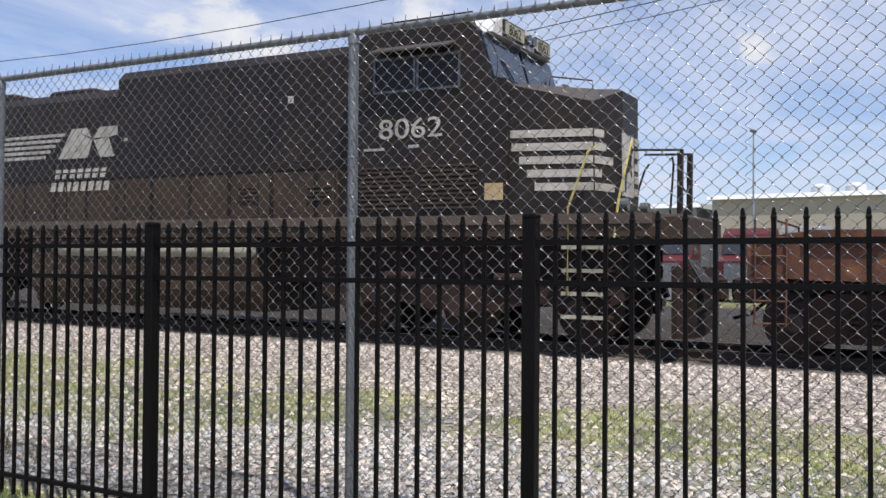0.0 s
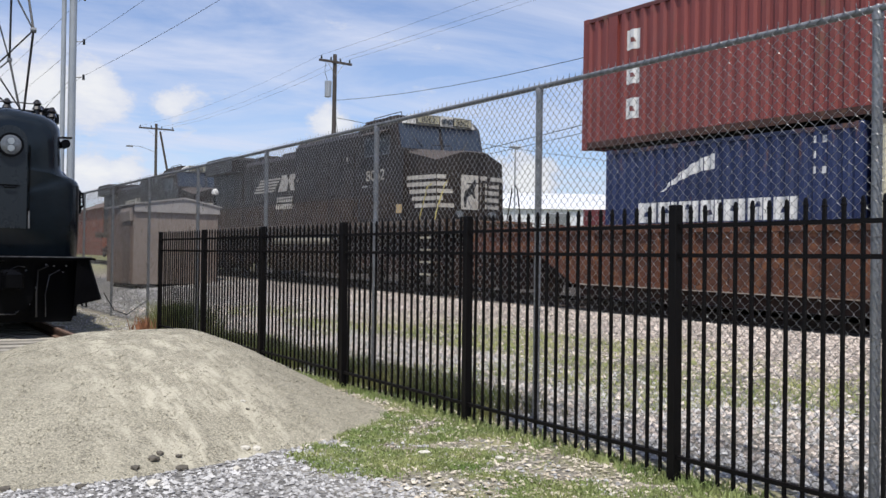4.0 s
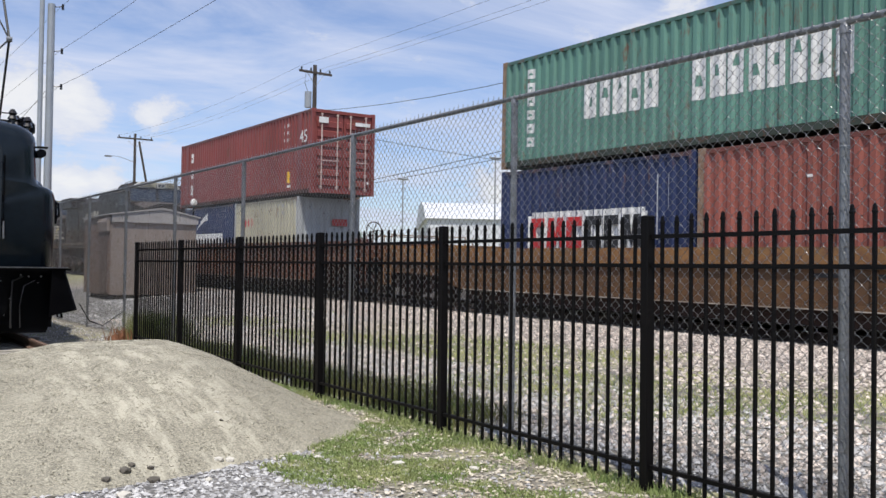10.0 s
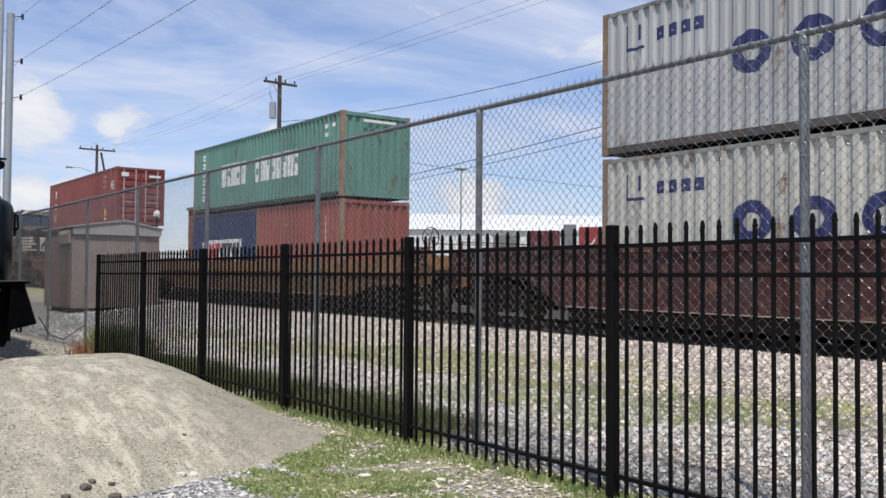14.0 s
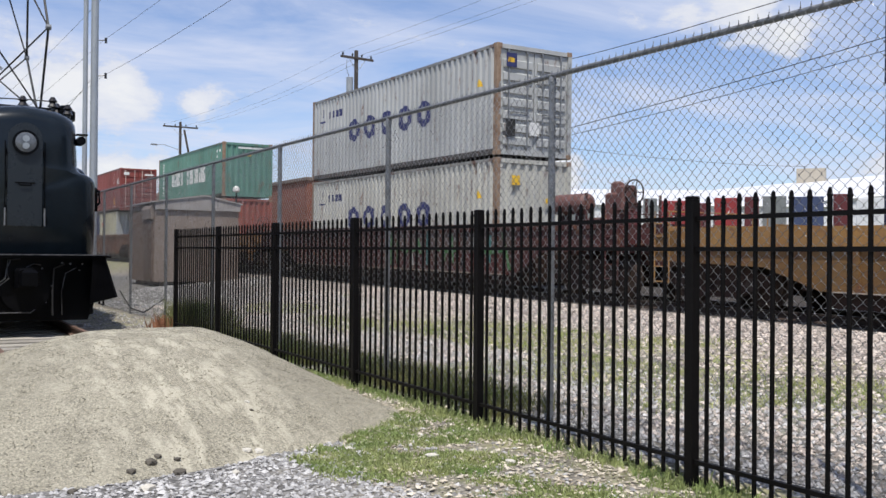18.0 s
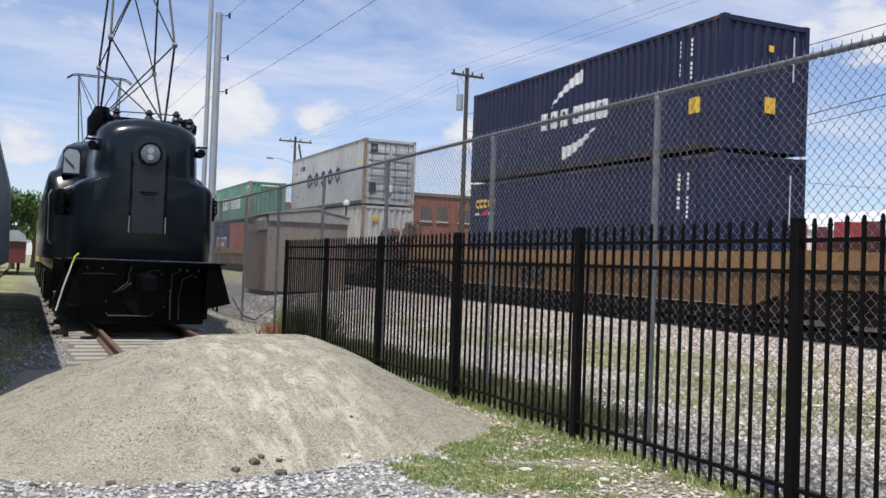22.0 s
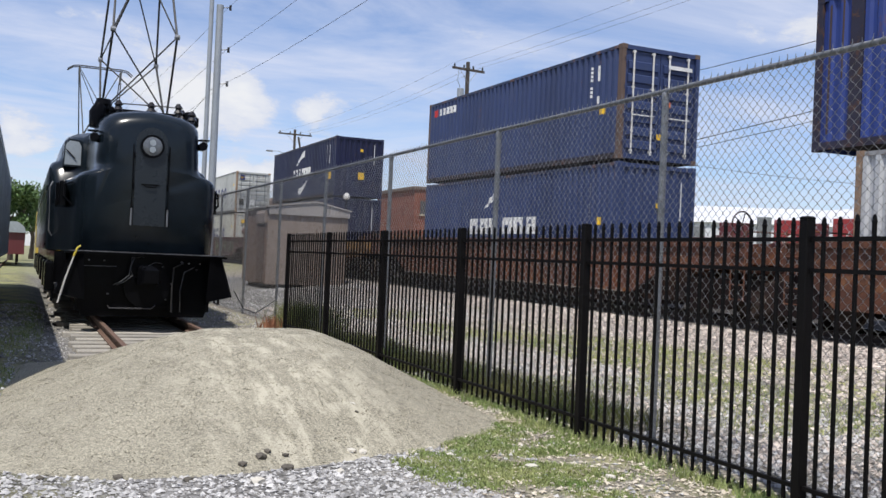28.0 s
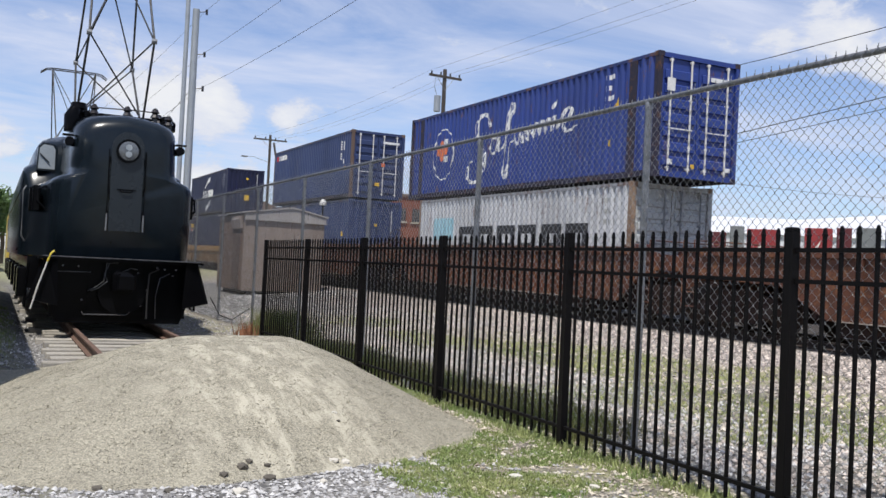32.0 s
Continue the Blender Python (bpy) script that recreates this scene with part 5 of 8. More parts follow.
for x, h, r in ((6.70, 15.5, 0.09), (7.05, 11.95, 0.145)):
    s_ = pole("steel_pole", "pale grey tubular steel power pole", x, 40.0, h, r * 1.15, r, M["pole_steel"])
    for z in (11.85, 10.05, 8.6) if x > 6.8 else (13.0,):
        bm = bmesh.new()
        tube(bm, [(r * 0.8, 0, z), (r + 0.28, -0.05, z + 0.05)], 0.02, 6)
        tube(bm, [(r + 0.28, -0.05, z - 0.08), (r + 0.28, -0.05, z + 0.14)], 0.05, 8)
        part("insulator", bm, M["insul"], s_)


def wire(name, label, a, b, sag, r=0.012, n=14):
    a, b = Vector(a), Vector(b)
    bm = bmesh.new()
    tube(bm, [a.lerp(b, i / n) - Vector((0, 0, 4 * sag * (i / n) * (1 - i / n))) for i in range(n + 1)], r, 5)
    return tagged(part(name, bm, M["cable"]), label, "wire", "overhead wires")


for dx, z in ((-0.85, 11.6), (0.35, 11.6), (0.85, 11.6)):
    wire("overhead_wire", "thin black overhead power wire", (20.2 + dx, 43, z), (20.2 + dx, -9, z - 0.1), 0.5, 0.005)
    wire("overhead_wire", "thin black overhead power wire", (20.2 + dx, 43, z), (19.3 + dx * 1.3, 73, 11.4), 0.4, 0.005)
wire("overhead_wire", "thick black overhead cable", (20.15, 43, 9.4), (20.15, -9, 10.5), 1.72, 0.012)
wire("overhead_wire", "paired black telephone cable", (20.1, 43, 5.35), (20.1, -9, 9.25), 0.91, 0.013)
wire("overhead_wire", "paired black telephone cable", (20.3, 43, 5.3), (20.3, -9, 9.05), 1.03, 0.010)
wire("overhead_wire", "black cable between wooden poles", (20.15, 43, 8.55), (60, 47, 8.4), 0.6, 0.014)
for dx, z in ((0.45, 11.9), (0.45, 10.1), (0.45, 8.65)):
    wire("overhead_wire", "thin power wire from the steel pole", (6.95 + dx, 40, z), (7.9 + dx, -20, z + 0.6), 0.9, 0.007)
    wire("overhead_wire", "thin power wire from the steel pole", (6.95 + dx, 40, z), (3.0, 110, z - 0.6), 0.8, 0.007)
wire("overhead_wire", "slack stay wire beside the steel poles", (6.9, 40, 8.4), (3.2, 60, 3.0), 0.3, 0.01)


def street_lamp(x, y, h, side, label):
    e = thing("street_lamp", label, "street lamp", "street lamps", m=pose(x, y, 0.2))
    bm = bmesh.new()
    tube(bm, [(0, 0, 0), (0, 0, h)], [0.075, 0.045], 10)
    part("post", bm, M["pole_steel"], e, smooth=True)
    if side:
        bm = bmesh.new()
        tube(bm, [(0, 0, h - 0.5), (side * 0.42, side * -0.75, h - 0.02), (side * 0.82, side * -1.4, h + 0.08)], [0.04, 0.032, 0.028], 7)
        part("arm", bm, M["pole_steel"], e, smooth=True)
        bm = bmesh.new()
        bevel_box(bm, side * 0.94 - 0.2, side * 0.94 + 0.2, side * -1.62 - 0.28, side * -1.62 + 0.28, h + 0.02, h + 0.15, 0.04)
        part("lamp_head", bm, M["grey_trailer"], e)
    else:
        bm = bmesh.new()
        bevel_box(bm, -0.42, 0.42, -0.16, 0.16, h, h + 0.11, 0.03)
        part("lamp_head", bm, M["grey_trailer"], e)


street_lamp(36.0, 60.5, 8.0, 0, "far grey street-lamp post")
street_lamp(39.5, 53.5, 9.2, 0, "grey street lamp on a plain post")
street_lamp(44.5, 26.4, 9.65, -1, "grey street lamp with a curved arm")
street_lamp(60.0, 10.6, 10.0, 0, "tall grey yard light mast")
street_lamp(60.0, 23.0, 13.9, 0, "tall grey yard light mast")

# a dry stem caught in the wire mesh
bm = bmesh.new()
tube(bm, [(4.765, 2.448, 2.83), (4.76, 2.40, 2.79), (4.755, 2.376, 2.754), (4.755, 2.352, 2.70), (4.757, 2.351, 2.647), (4.76, 2.36, 2.573), (4.757, 2.345, 2.51), (4.76, 2.324, 2.461)], [0.004, 0.004, 0.0035, 0.0035, 0.003, 0.003, 0.0025, 0.002], 5)
tube(bm, [(4.76, 2.324, 2.461), (4.755, 2.25, 2.395), (4.757, 2.209, 2.352), (4.76, 2.26, 2.335), (4.76, 2.31, 2.32)], 0.0018, 5)
tagged(part("dry_vine", bm, M["cable"]), "dry curled vine stem hanging in the wire fence", "vine")

# ==== buildings and yard beyond the line ====
brick = thing("brick_building", "small flat-roofed red brick building beyond the line", "building", m=pose(33.9, 72, 0.2))
bm = bmesh.new()
box(bm, -4.4, 4.4, 0, 9, 0, 7.3)
part("wall", bm, M["brick"], brick)
bm = bmesh.new()
box(bm, -4.55, 4.55, -0.12, 9.1, 7.3, 7.55)
part("parapet", bm, M["shed_brown"], brick)
for x in (-3.4, -1.9, 0.1, 1.5, 3.2):
    bm = bmesh.new()
    box(bm, x - 0.45, x + 0.45, -0.03, 0.02, 5.25, 6.35)
    w_ = part("window", bm, M["glass"], brick, "dark barred window")
    bm = bmesh.new()
    box(bm, x - 0.55, x + 0.55, -0.14, 0.0, 5.10, 5.24)
    part("sill", bm, M["beige_wall"], w_, "pale stone sill")
    for k in range(1, 4):
        bm = bmesh.new()
        box(bm, x - 0.45 + k * 0.225 - 0.02, x - 0.45 + k * 0.225 + 0.02, -0.06, -0.03, 5.25, 6.35)
        part("mullion", bm, M["shed_brown"], w_)
brick2 = thing("brick_building", "low brown brick building behind the tracks", "building", m=pose(24.5, 92, 0.2))
bm = bmesh.new()
box(bm, -5, 3.6, 0, 12, 0, 5.6)
part("wall", bm, M["brick"], brick2)
bm = bmesh.new()
prism(bm, [(-5.3, 5.6), (3.9, 5.6), (-0.7, 7.4)], "y", -0.3, 12.3)
part("roof", bm, M["shed_brown"], brick2)
for x in (-3.4, -1.0, 1.6):
    bm = bmesh.new()
    box(bm, x - 0.5, x + 0.5, -0.04, 0.02, 3.2, 4.6)
    part("window", bm, M["glass"], brick2)


def warehouse(label, x, y, turn, length, depth, eaves, ridge, wall, bays=12, drop=0.0):
    """A long shed with a curved roof; drop lowers its near end."""
    e = thing("warehouse", label, "warehouse", "far warehouses", m=pose(x, y, 0.0, 0, 0, turn))
    bm = bmesh.new()
    box(bm, 0, length, 0, depth, 0, eaves)
    for v in bm.verts:
        if v.co.x < 0.1 and v.co.z > 1:
            v.co.z -= drop
    part("wall", bm, wall, e)
    bm = bmesh.new()
    n = 10
    outline = [(-0.4, eaves)] + [(depth * i / n, eaves + 0.4 + (ridge - eaves) * math.sin(math.pi * i / n)) for i in range(n + 1)] + [(depth + 0.4, eaves)]
    prism(bm, outline, "x", -0.4, length + 0.4)
    for v in bm.verts:
        if v.co.x < 0:
            v.co.z -= drop
    part("roof", bm, M["white_roof"], e, "bright white curved roof")
    for k in range(bays):
        bm = bmesh.new()
        u = length * (k + 0.5) / bays
        box(bm, u - length / bays * 0.3, u + length / bays * 0.3, -0.12, 0.05, 0.2, min(4.4, eaves * 0.6))
        part("loading_door", bm, M["grey_wall"], e)
    return e


w1 = warehouse("long white-roofed warehouse beyond the yard", 66, 104, -30, 62, 40, 8.2, 11.2, M["white_roof"])
w2 = warehouse("tall white warehouse with a domed white roof", 97, 95, -55, 36, 44, 10.4, 14.4, M["white_roof"], 8, 2.6)
w3 = warehouse("long beige warehouse with a flat white roof", 85, 18.5, -92, 60, 36, 7.9, 8.1, M["beige_wall"], 9)
w4 = warehouse("grey warehouse with a flat white roof", 86, 48, -91, 28, 30, 7.3, 7.6, M["grey_wall"], 5)
bm = bmesh.new()
box(bm, 13, 17, 14, 18, 12.4, 14.7)
part("roof_unit", bm, M["beige_wall"], w2, "tan rooftop ventilation unit")
for u in (22, 25):
    bm = bmesh.new()
    tube(bm, [(u - 14, 8, 7.8), (u - 14, 8, 9.4), (u - 14, 8, 9.7)], [1.0, 0.9, 0.3], 12)
    part("roof_vent", bm, M["white_roof"], w3, "white domed roof vent", smooth=True)


def trailer(x, y, turn, length, height, body, label):
    e = thing("box_trailer", label, "trailer", "parked trailers", m=pose(x, y, 0.15, 0, 0, turn))
    bm = bmesh.new()
    bevel_box(bm, 0, length, 0, 2.6, 1.15, height, 0.06)
    b_ = part("body", bm, body, e)
    for k in range(int(length / 1.5)):
        bm = bmesh.new()
        box(bm, 0.6 + k * 1.5, 0.66 + k * 1.5, -0.025, 0.0, 1.25, height - 0.1)
        part("side_post", bm, body, b_)
    bm = bmesh.new()
    box(bm, 1.5, length - 1, 0.3, 2.3, 0.9, 1.15)
    part("chassis", bm, M["under"], e)
    for u in (1.6, 2.8, length - 2.2):
        for v in (0.1, 2.3):
            bm = bmesh.new()
            disc(bm, (u, v + 0.1, 0.5), "y", 0.5, 0.25, 14)
            part("wheel", bm, M["tyre"], e)


for x, y, mat, h, ln, lb in ((46.5, 15.5, "grey_trailer", 3.0, 6.0, "grey box trailer parked in the yard"), (47.4, 4.4, "yellow_paint", 3.0, 5.0, "yellow-orange machine trailer in the yard")):
    trailer(x, y, -78, ln, h, M[mat], lb)


def stacked_box(az0, az1, reach, z0, z1, body, label, flash=False):
    """A far container seen square on, between two bearings from the place's corner."""
    a = radians((az0 + az1) / 2)
    w = reach * radians(az1 - az0) - 0.12
    e = thing("stacked_container", label, "container", "far stacked containers", m=pose(reach * math.sin(a), reach * math.cos(a), z0, 0, 0, -math.degrees(a)))
    bm = bmesh.new()
    bevel_box(bm, -w / 2, w / 2, 0, 2.44, 0, z1 - z0, 0.04)
    b_ = part("body", bm, body, e)
    n = max(3, int(w / 0.55))
    for k in range(n):
        bm = bmesh.new()
        u = -w / 2 + w * (k + 0.5) / n
        box(bm, u - 0.1, u + 0.1, -0.04, 0.0, 0.15, z1 - z0 - 0.15)
        part("side_rib", bm, body, b_)
    if flash:
        bm = bmesh.new()
        prism(bm, [(-w * 0.22, 1.3), (-w * 0.05, 1.6), (w * 0.08, 2.0), (w * 0.06, 1.75), (-w * 0.04, 1.35), (-w * 0.2, 1.1)], "y", -0.06, -0.045)
        part("painted_mark", bm, M["white_paint"], b_, "slanted white flash")
    return e


for az0, az1, el, mat, lb in ((38.4, 39.9, 2.95, "grey_trailer", "dark grey container in a far stack"), (40.6, 42.6, 3.22, "dark_red", "maroon container in a far stack"), (42.7, 43.6, 3.6, "grey_trailer", "dark grey container in a far stack"),
                              (43.65, 45.5, 3.45, "red_trailer", "bright red container with a white flash, far stack"), (45.7, 46.7, 3.3, "dark_red", "maroon container in a far stack"), (46.8, 48.4, 3.6, "red_trailer", "bright red container with a white flash, far stack"), (48.5, 49.4, 3.65, "dark_red", "maroon container in a far stack"), (49.5, 50.9, 3.68, "grey_trailer", "grey container in a far stack"),
                              (51.0, 52.9, 3.62, "navy_box", "dark blue container in a far stack"), (53.3, 54.4, 3.75, "dark_red", "maroon container in a far stack"), (54.5, 57.4, 3.5, "white_roof", "white container in a far stack")):
    top = 1.45 + 72 * math.tan(radians(el - 0.12))
    mid_z = 0.12 + (top - 0.12) * 0.5
    stacked_box(az0, az1, 72, 0.0, mid_z - 0.03, M["grey_trailer"], "grey lower container of a far stack")
    stacked_box(az0, az1, 72, mid_z - 0.03, top, M[mat], lb, mat == "red_trailer")


def parked_car(x, y, turn, body, label):
    e = thing("parked_car", label, "car", "parked cars", m=pose(x, y, 0.1, 0, 0, turn))
    bm = bmesh.new()
    prism(bm, [(0, 0.3), (4.4, 0.3), (4.4, 0.8), (3.5, 0.95), (2.9, 1.45), (1.2, 1.47), (0.5, 1.0), (0, 0.9)], "y", -0.85, 0.85)
    part("body", bm, body, e)
    bm = bmesh.new()
    prism(bm, [(0.75, 1.02), (3.3, 1.0), (2.82, 1.40), (1.28, 1.41)], "y", -0.87, 0.87)
    part("window", bm, M["glass"], e)
    for u in (0.8, 3.5):
        for v in (-0.78, 0.78):
            bm = bmesh.new()
            disc(bm, (u, v, 0.32), "y", 0.32, 0.2, 14)
            part("wheel", bm, M["tyre"], e)


for i, (x, y, c) in enumerate([(30, 25, "white_roof"), (31.5, 18, "grey_trailer"), (32.5, 11, "silver_car"), (33, 4, "dark_red"), (35, 48, "white_roof"), (36, 44, "white_roof"), (37, 40, "grey_trailer")]):
    parked_car(x, y, -12 + i * 3, M[c], {"white_roof": "white car parked in the yard", "red_trailer": "red car parked in the yard", "grey_trailer": "grey car parked in the yard", "silver_car": "silver car parked in the yard", "dark_red": "maroon car parked in the yard"}[c])


def road_tractor(x, y, turn, body, label):
    """A high truck cab: rounded roof, windscreen, bonnet, bumper and wheels; the front faces -x."""
    e = thing("road_tractor", label, "truck", "parked road tractors", m=pose(x, y, 0.1, 0, 0, turn))
    bm = bmesh.new()
    prism(bm, [(0.0, 0.7), (3.6, 0.7), (3.6, 3.25), (3.3, 3.5), (1.8, 3.5), (1.45, 3.2), (1.15, 2.2), (0.0, 1.9)], "y", -1.05, 1.05)
    c_ = part("cab", bm, body, e)
    bm = bmesh.new()
    prism(bm, [(1.10, 2.25), (1.16, 2.25), (1.44, 3.05), (1.38, 3.05)], "y", -0.95, 0.95)
    part("windscreen", bm, M["glass"], c_)
    for s in (-1, 1):
        bm = bmesh.new()
        box(bm, 1.5, 2.4, min(s * 1.05, s * 1.07), max(s * 1.05, s * 1.07), 2.2, 2.95)
        part("side_window", bm, M["glass"], c_)
        for u in (0.7, 4.6, 5.8):
            bm = bmesh.new()
            disc(bm, (u, s * 0.95, 0.5), "y", 0.5, 0.3, 16)
            part("wheel", bm, M["tyre"], e)
        bm = bmesh.new()
        tube(bm, [(3.7, s * 0.8, 1.0), (3.7, s * 0.8, 3.7)], 0.08, 8)
        part("exhaust", bm, M["galv"], e)
    bm = bmesh.new()
    box(bm, -0.06, 0.0, -0.55, 0.55, 0.9, 1.8)
    part("grille", bm, M["galv"], c_)
    bm = bmesh.new()
    bevel_box(bm, -0.2, 0.05, -1.1, 1.1, 0.4, 0.8, 0.05)
    part("bumper", bm, M["silver_car"], e)
    bm = bmesh.new()
    box(bm, 3.2, 6.6, -0.45, 0.45, 0.7, 0.95)
    part("chassis", bm, M["under"], e)


for x, y, tn, c, lb in ((42, 14.2, 12, "red_trailer", "red road tractor parked in the yard"), (43, 11.6, 4, "dark_red", "maroon road tractor parked in the yard"),
                        (44.5, 8.7, -6, "dark_red", "maroon road tractor parked in the yard"), (43, 5.4, 8, "grey_trailer", "grey road tractor parked in the yard")):
    road_tractor(x, y, tn, M[c], lb)

# ==== beyond the museum track ====
coach = thing("tram_car", "maroon old railcar with a rounded silver roof", "railcar", m=pose(-1.1, 66, 0.1))
bm = bmesh.new()
prism(bm, [(-1.4, 0.7), (1.05, 0.7), (1.05, 2.1), (-1.4, 2.1)], "y", 0, 14)
part("body", bm, M["dark_red"], coach)
bm = bmesh.new()
prism(bm, [(-1.45, 2.1), (1.1, 2.1), (1.0, 2.5), (0.6, 2.8), (-1.0, 2.8), (-1.4, 2.5)], "y", -0.2, 14.2)
part("roof", bm, M["silver_car"], coach, "dull silver rounded roof")
for k in range(5):
    bm = bmesh.new()
    box(bm, 1.04, 1.07, 1 + k * 2.4, 2.6 + k * 2.4, 1.5, 2.0)
    part("window", bm, M["glass"], coach)
for y in (2, 12):
    for s in (-0.8, 0.6):
        bm = bmesh.new()
        disc(bm, (s, y, 0.4), "x", 0.4, 0.13, 14)
        part("wheel", bm, M["wheel"], coach)
crane = thing("track_machine", "yellow track machine behind the dark locomotive", "track machine", m=pose(2.0, 42.6, 0.14))
bm = bmesh.new()
bevel_box(bm, -1.60, 1.5, 0.3, 7, 0.9, 2.9, 0.08)
part("body", bm, M["machine_yellow"], crane)
bm = bmesh.new()
bevel_box(bm, -1.5, 1.3, 1.5, 6.5, 2.9, 3.6, 0.1)
part("hood", bm, M["machine_yellow"], crane)
for y in (1.4, 5.8):
    for s in (-0.76, 0.76):
        bm = bmesh.new()
        disc(bm, (s, y, 0.45), "x", 0.45, 0.14, 16)
        part("wheel", bm, M["wheel"], crane)


def tree(x, y, h, spread, seed, label):
    rng = random.Random(seed)
    e = thing("tree", label, "tree", "far trees", m=pose(x, y, 0))
    bm = bmesh.new()
    tube(bm, [(0, 0, 0), (0.1, 0, h * 0.3), (0, 0.1, h * 0.6)], [0.28, 0.2, 0.1], 9)
    tips = []
    for i in range(9):
        a, k = rng.random() * 6.28, rng.uniform(0.25, 0.55)
        t = Vector((math.cos(a) * spread * rng.uniform(0.4, 0.9), math.sin(a) * spread * rng.uniform(0.4, 0.9), h * rng.uniform(0.5, 0.92)))
        tube(bm, [(0, 0, h * k), t * 0.5 + Vector((0, 0, h * k * 0.5)), t], [0.1, 0.06, 0.02], 6)
        tips.append(t)
    part("trunk", bm, M["bark"], e, smooth=True)
    vs, fs = [], []
    for c in tips + [Vector((rng.uniform(-0.5, 0.5) * spread, rng.uniform(-0.5, 0.5) * spread, h * rng.uniform(0.45, 1.0))) for _ in range(16)]:
        cr = spread * rng.uniform(0.22, 0.4)
        for _ in range(170):
            d = Vector((rng.gauss(0, 1), rng.gauss(0, 1), rng.gauss(0, 0.8))).normalized() * cr * rng.random() ** 0.4
            p = c + d
            u = Vector((rng.gauss(0, 1), rng.gauss(0, 1), rng.gauss(0, 1))).normalized() * 0.16
            w = u.cross(Vector((rng.gauss(0, 1), rng.gauss(0, 1), rng.gauss(0, 1)))).normalized() * 0.11
            k = len(vs)
            vs += [p - u, p + w, p + u, p - w]
            fs.append((k, k + 1, k + 2, k + 3))
    mesh_ob("crown", vs, fs, M["leaf"], e, "broken green crown of many leaves")


for i, (x, y, h, s) in enumerate([(-1.2, 92, 6.6, 2.4), (0.6, 104, 7.2, 2.8), (-4.5, 96, 8.0, 3.2), (-9.5, 88, 8.5, 3.5), (4.5, 112, 6.5, 2.6), (11.5, 118, 6.2, 2.8), (-16, 90, 9, 4), (17, 122, 6.8, 3), (56, 108, 7.0, 3.0)] ):
    tree(x, y, h, s, 40 + i, "leafy green tree in the distance")

# weed and hanging cable by the gate gap
weed_v, weed_f = [], []
rng = random.Random(21)
for i in range(260):
    x, y = 4.44 + rng.gauss(0, 0.09), 17.9 + rng.gauss(0, 0.24)
    h = rng.uniform(0.06, 0.30)
    a = rng.random() * 6.28
    k = len(weed_v)
    weed_v += [(x - 0.012, y, 0.0), (x + 0.012, y, 0.0), (x + math.cos(a) * h * 0.4, y + math.sin(a) * h * 0.4, h)]
    weed_f.append((k, k + 1, k + 2))
weed = mesh_ob("dry_weed", weed_v, weed_f, M["weed_orange"])
tagged(weed, "dried orange-brown weed at the foot of the fence", "weed", kind="stuff")
bm = bmesh.new()
tube(bm, [(3.5, 17.3, 0.75), (3.75, 17.6, 0.42), (4.1, 18.1, 0.30), (4.75, 19.2, 0.5)], 0.010, 6)
hose = part("hanging_cable", bm, M["cable"], smooth=True)
tagged(hose, "black cable sagging from the parked locomotive to the fence", "cable")

# ==== the train ====
RIDERS = []                               # (thing, offset along the line, height over the rail)


def rides(e, off, up=0.0):
    RIDERS.append((e, off, up))
    y = off + 25.0
    e.matrix_basis = pose(TX, y, rail_z(y) + up, math.degrees(math.atan(RISE)))
    return e


CON = dict(ues=paint("oxide_red_container_paint", (0.235, 0.052, 0.043), rust_amount=0.3), navy=paint("navy_container_paint", (0.018, 0.031, 0.098), rust_amount=0.25),
           deep=paint("deep_navy_container_paint", (0.0070, 0.0096, 0.045), rust_amount=0.18), cream=paint("cream_container_paint", (0.52, 0.49, 0.36), rust_amount=0.3),
           green=paint("faded_green_container_paint", (0.125, 0.272, 0.214), rust_amount=0.3), salmon=paint("faded_red_container_paint", (0.315, 0.093, 0.066), rust_amount=0.25),
           grey=paint("pale_grey_container_paint", (0.47, 0.48, 0.47), rust_amount=0.25), offwhite=paint("off_white_container_paint", (0.55, 0.54, 0.48), rust_amount=0.3),
           steel=paint("steel_blue_container_paint", (0.030, 0.049, 0.135), rust_amount=0.15), blue=paint("royal_blue_container_paint", (0.022, 0.050, 0.245), rust_amount=0.25),
           white=paint("light_grey_container_paint", (0.58, 0.59, 0.60), rust_amount=0.3))
PAINT = dict(ues=(0.235, 0.052, 0.043), navy=(0.018, 0.031, 0.098), deep=(0.007, 0.0096, 0.045), cream=(0.52, 0.49, 0.36), green=(0.125, 0.272, 0.214), salmon=(0.315, 0.093, 0.066),
             grey=(0.47, 0.48, 0.47), offwhite=(0.55, 0.54, 0.48), steel=(0.03, 0.049, 0.135), blue=(0.022, 0.050, 0.245), white=(0.58, 0.59, 0.60))
# top rail paints: 0.55 of each body colour, with more rust
DULL = {k: paint("darker_" + k + "_rail_paint", tuple(0.55 * v for v in c), rust_amount=0.45) for k, c in PAINT.items()}
# bottom rail colours: grime, plus the underside shade darkened in
SHADE_GRIME = {k: surface("shaded_grimed_" + k + "_bottom_rail", tuple(0.16 * v + w for v, w in zip(c, (0.016, 0.012, 0.008))), tuple(0.08 * v + w for v, w in zip(c, (0.018, 0.012, 0.008))), 1.5, 0.8,
                    bump=0.15, rust=(0.09, 0.042, 0.024), rust_amount=0.45) for k, c in PAINT.items()}
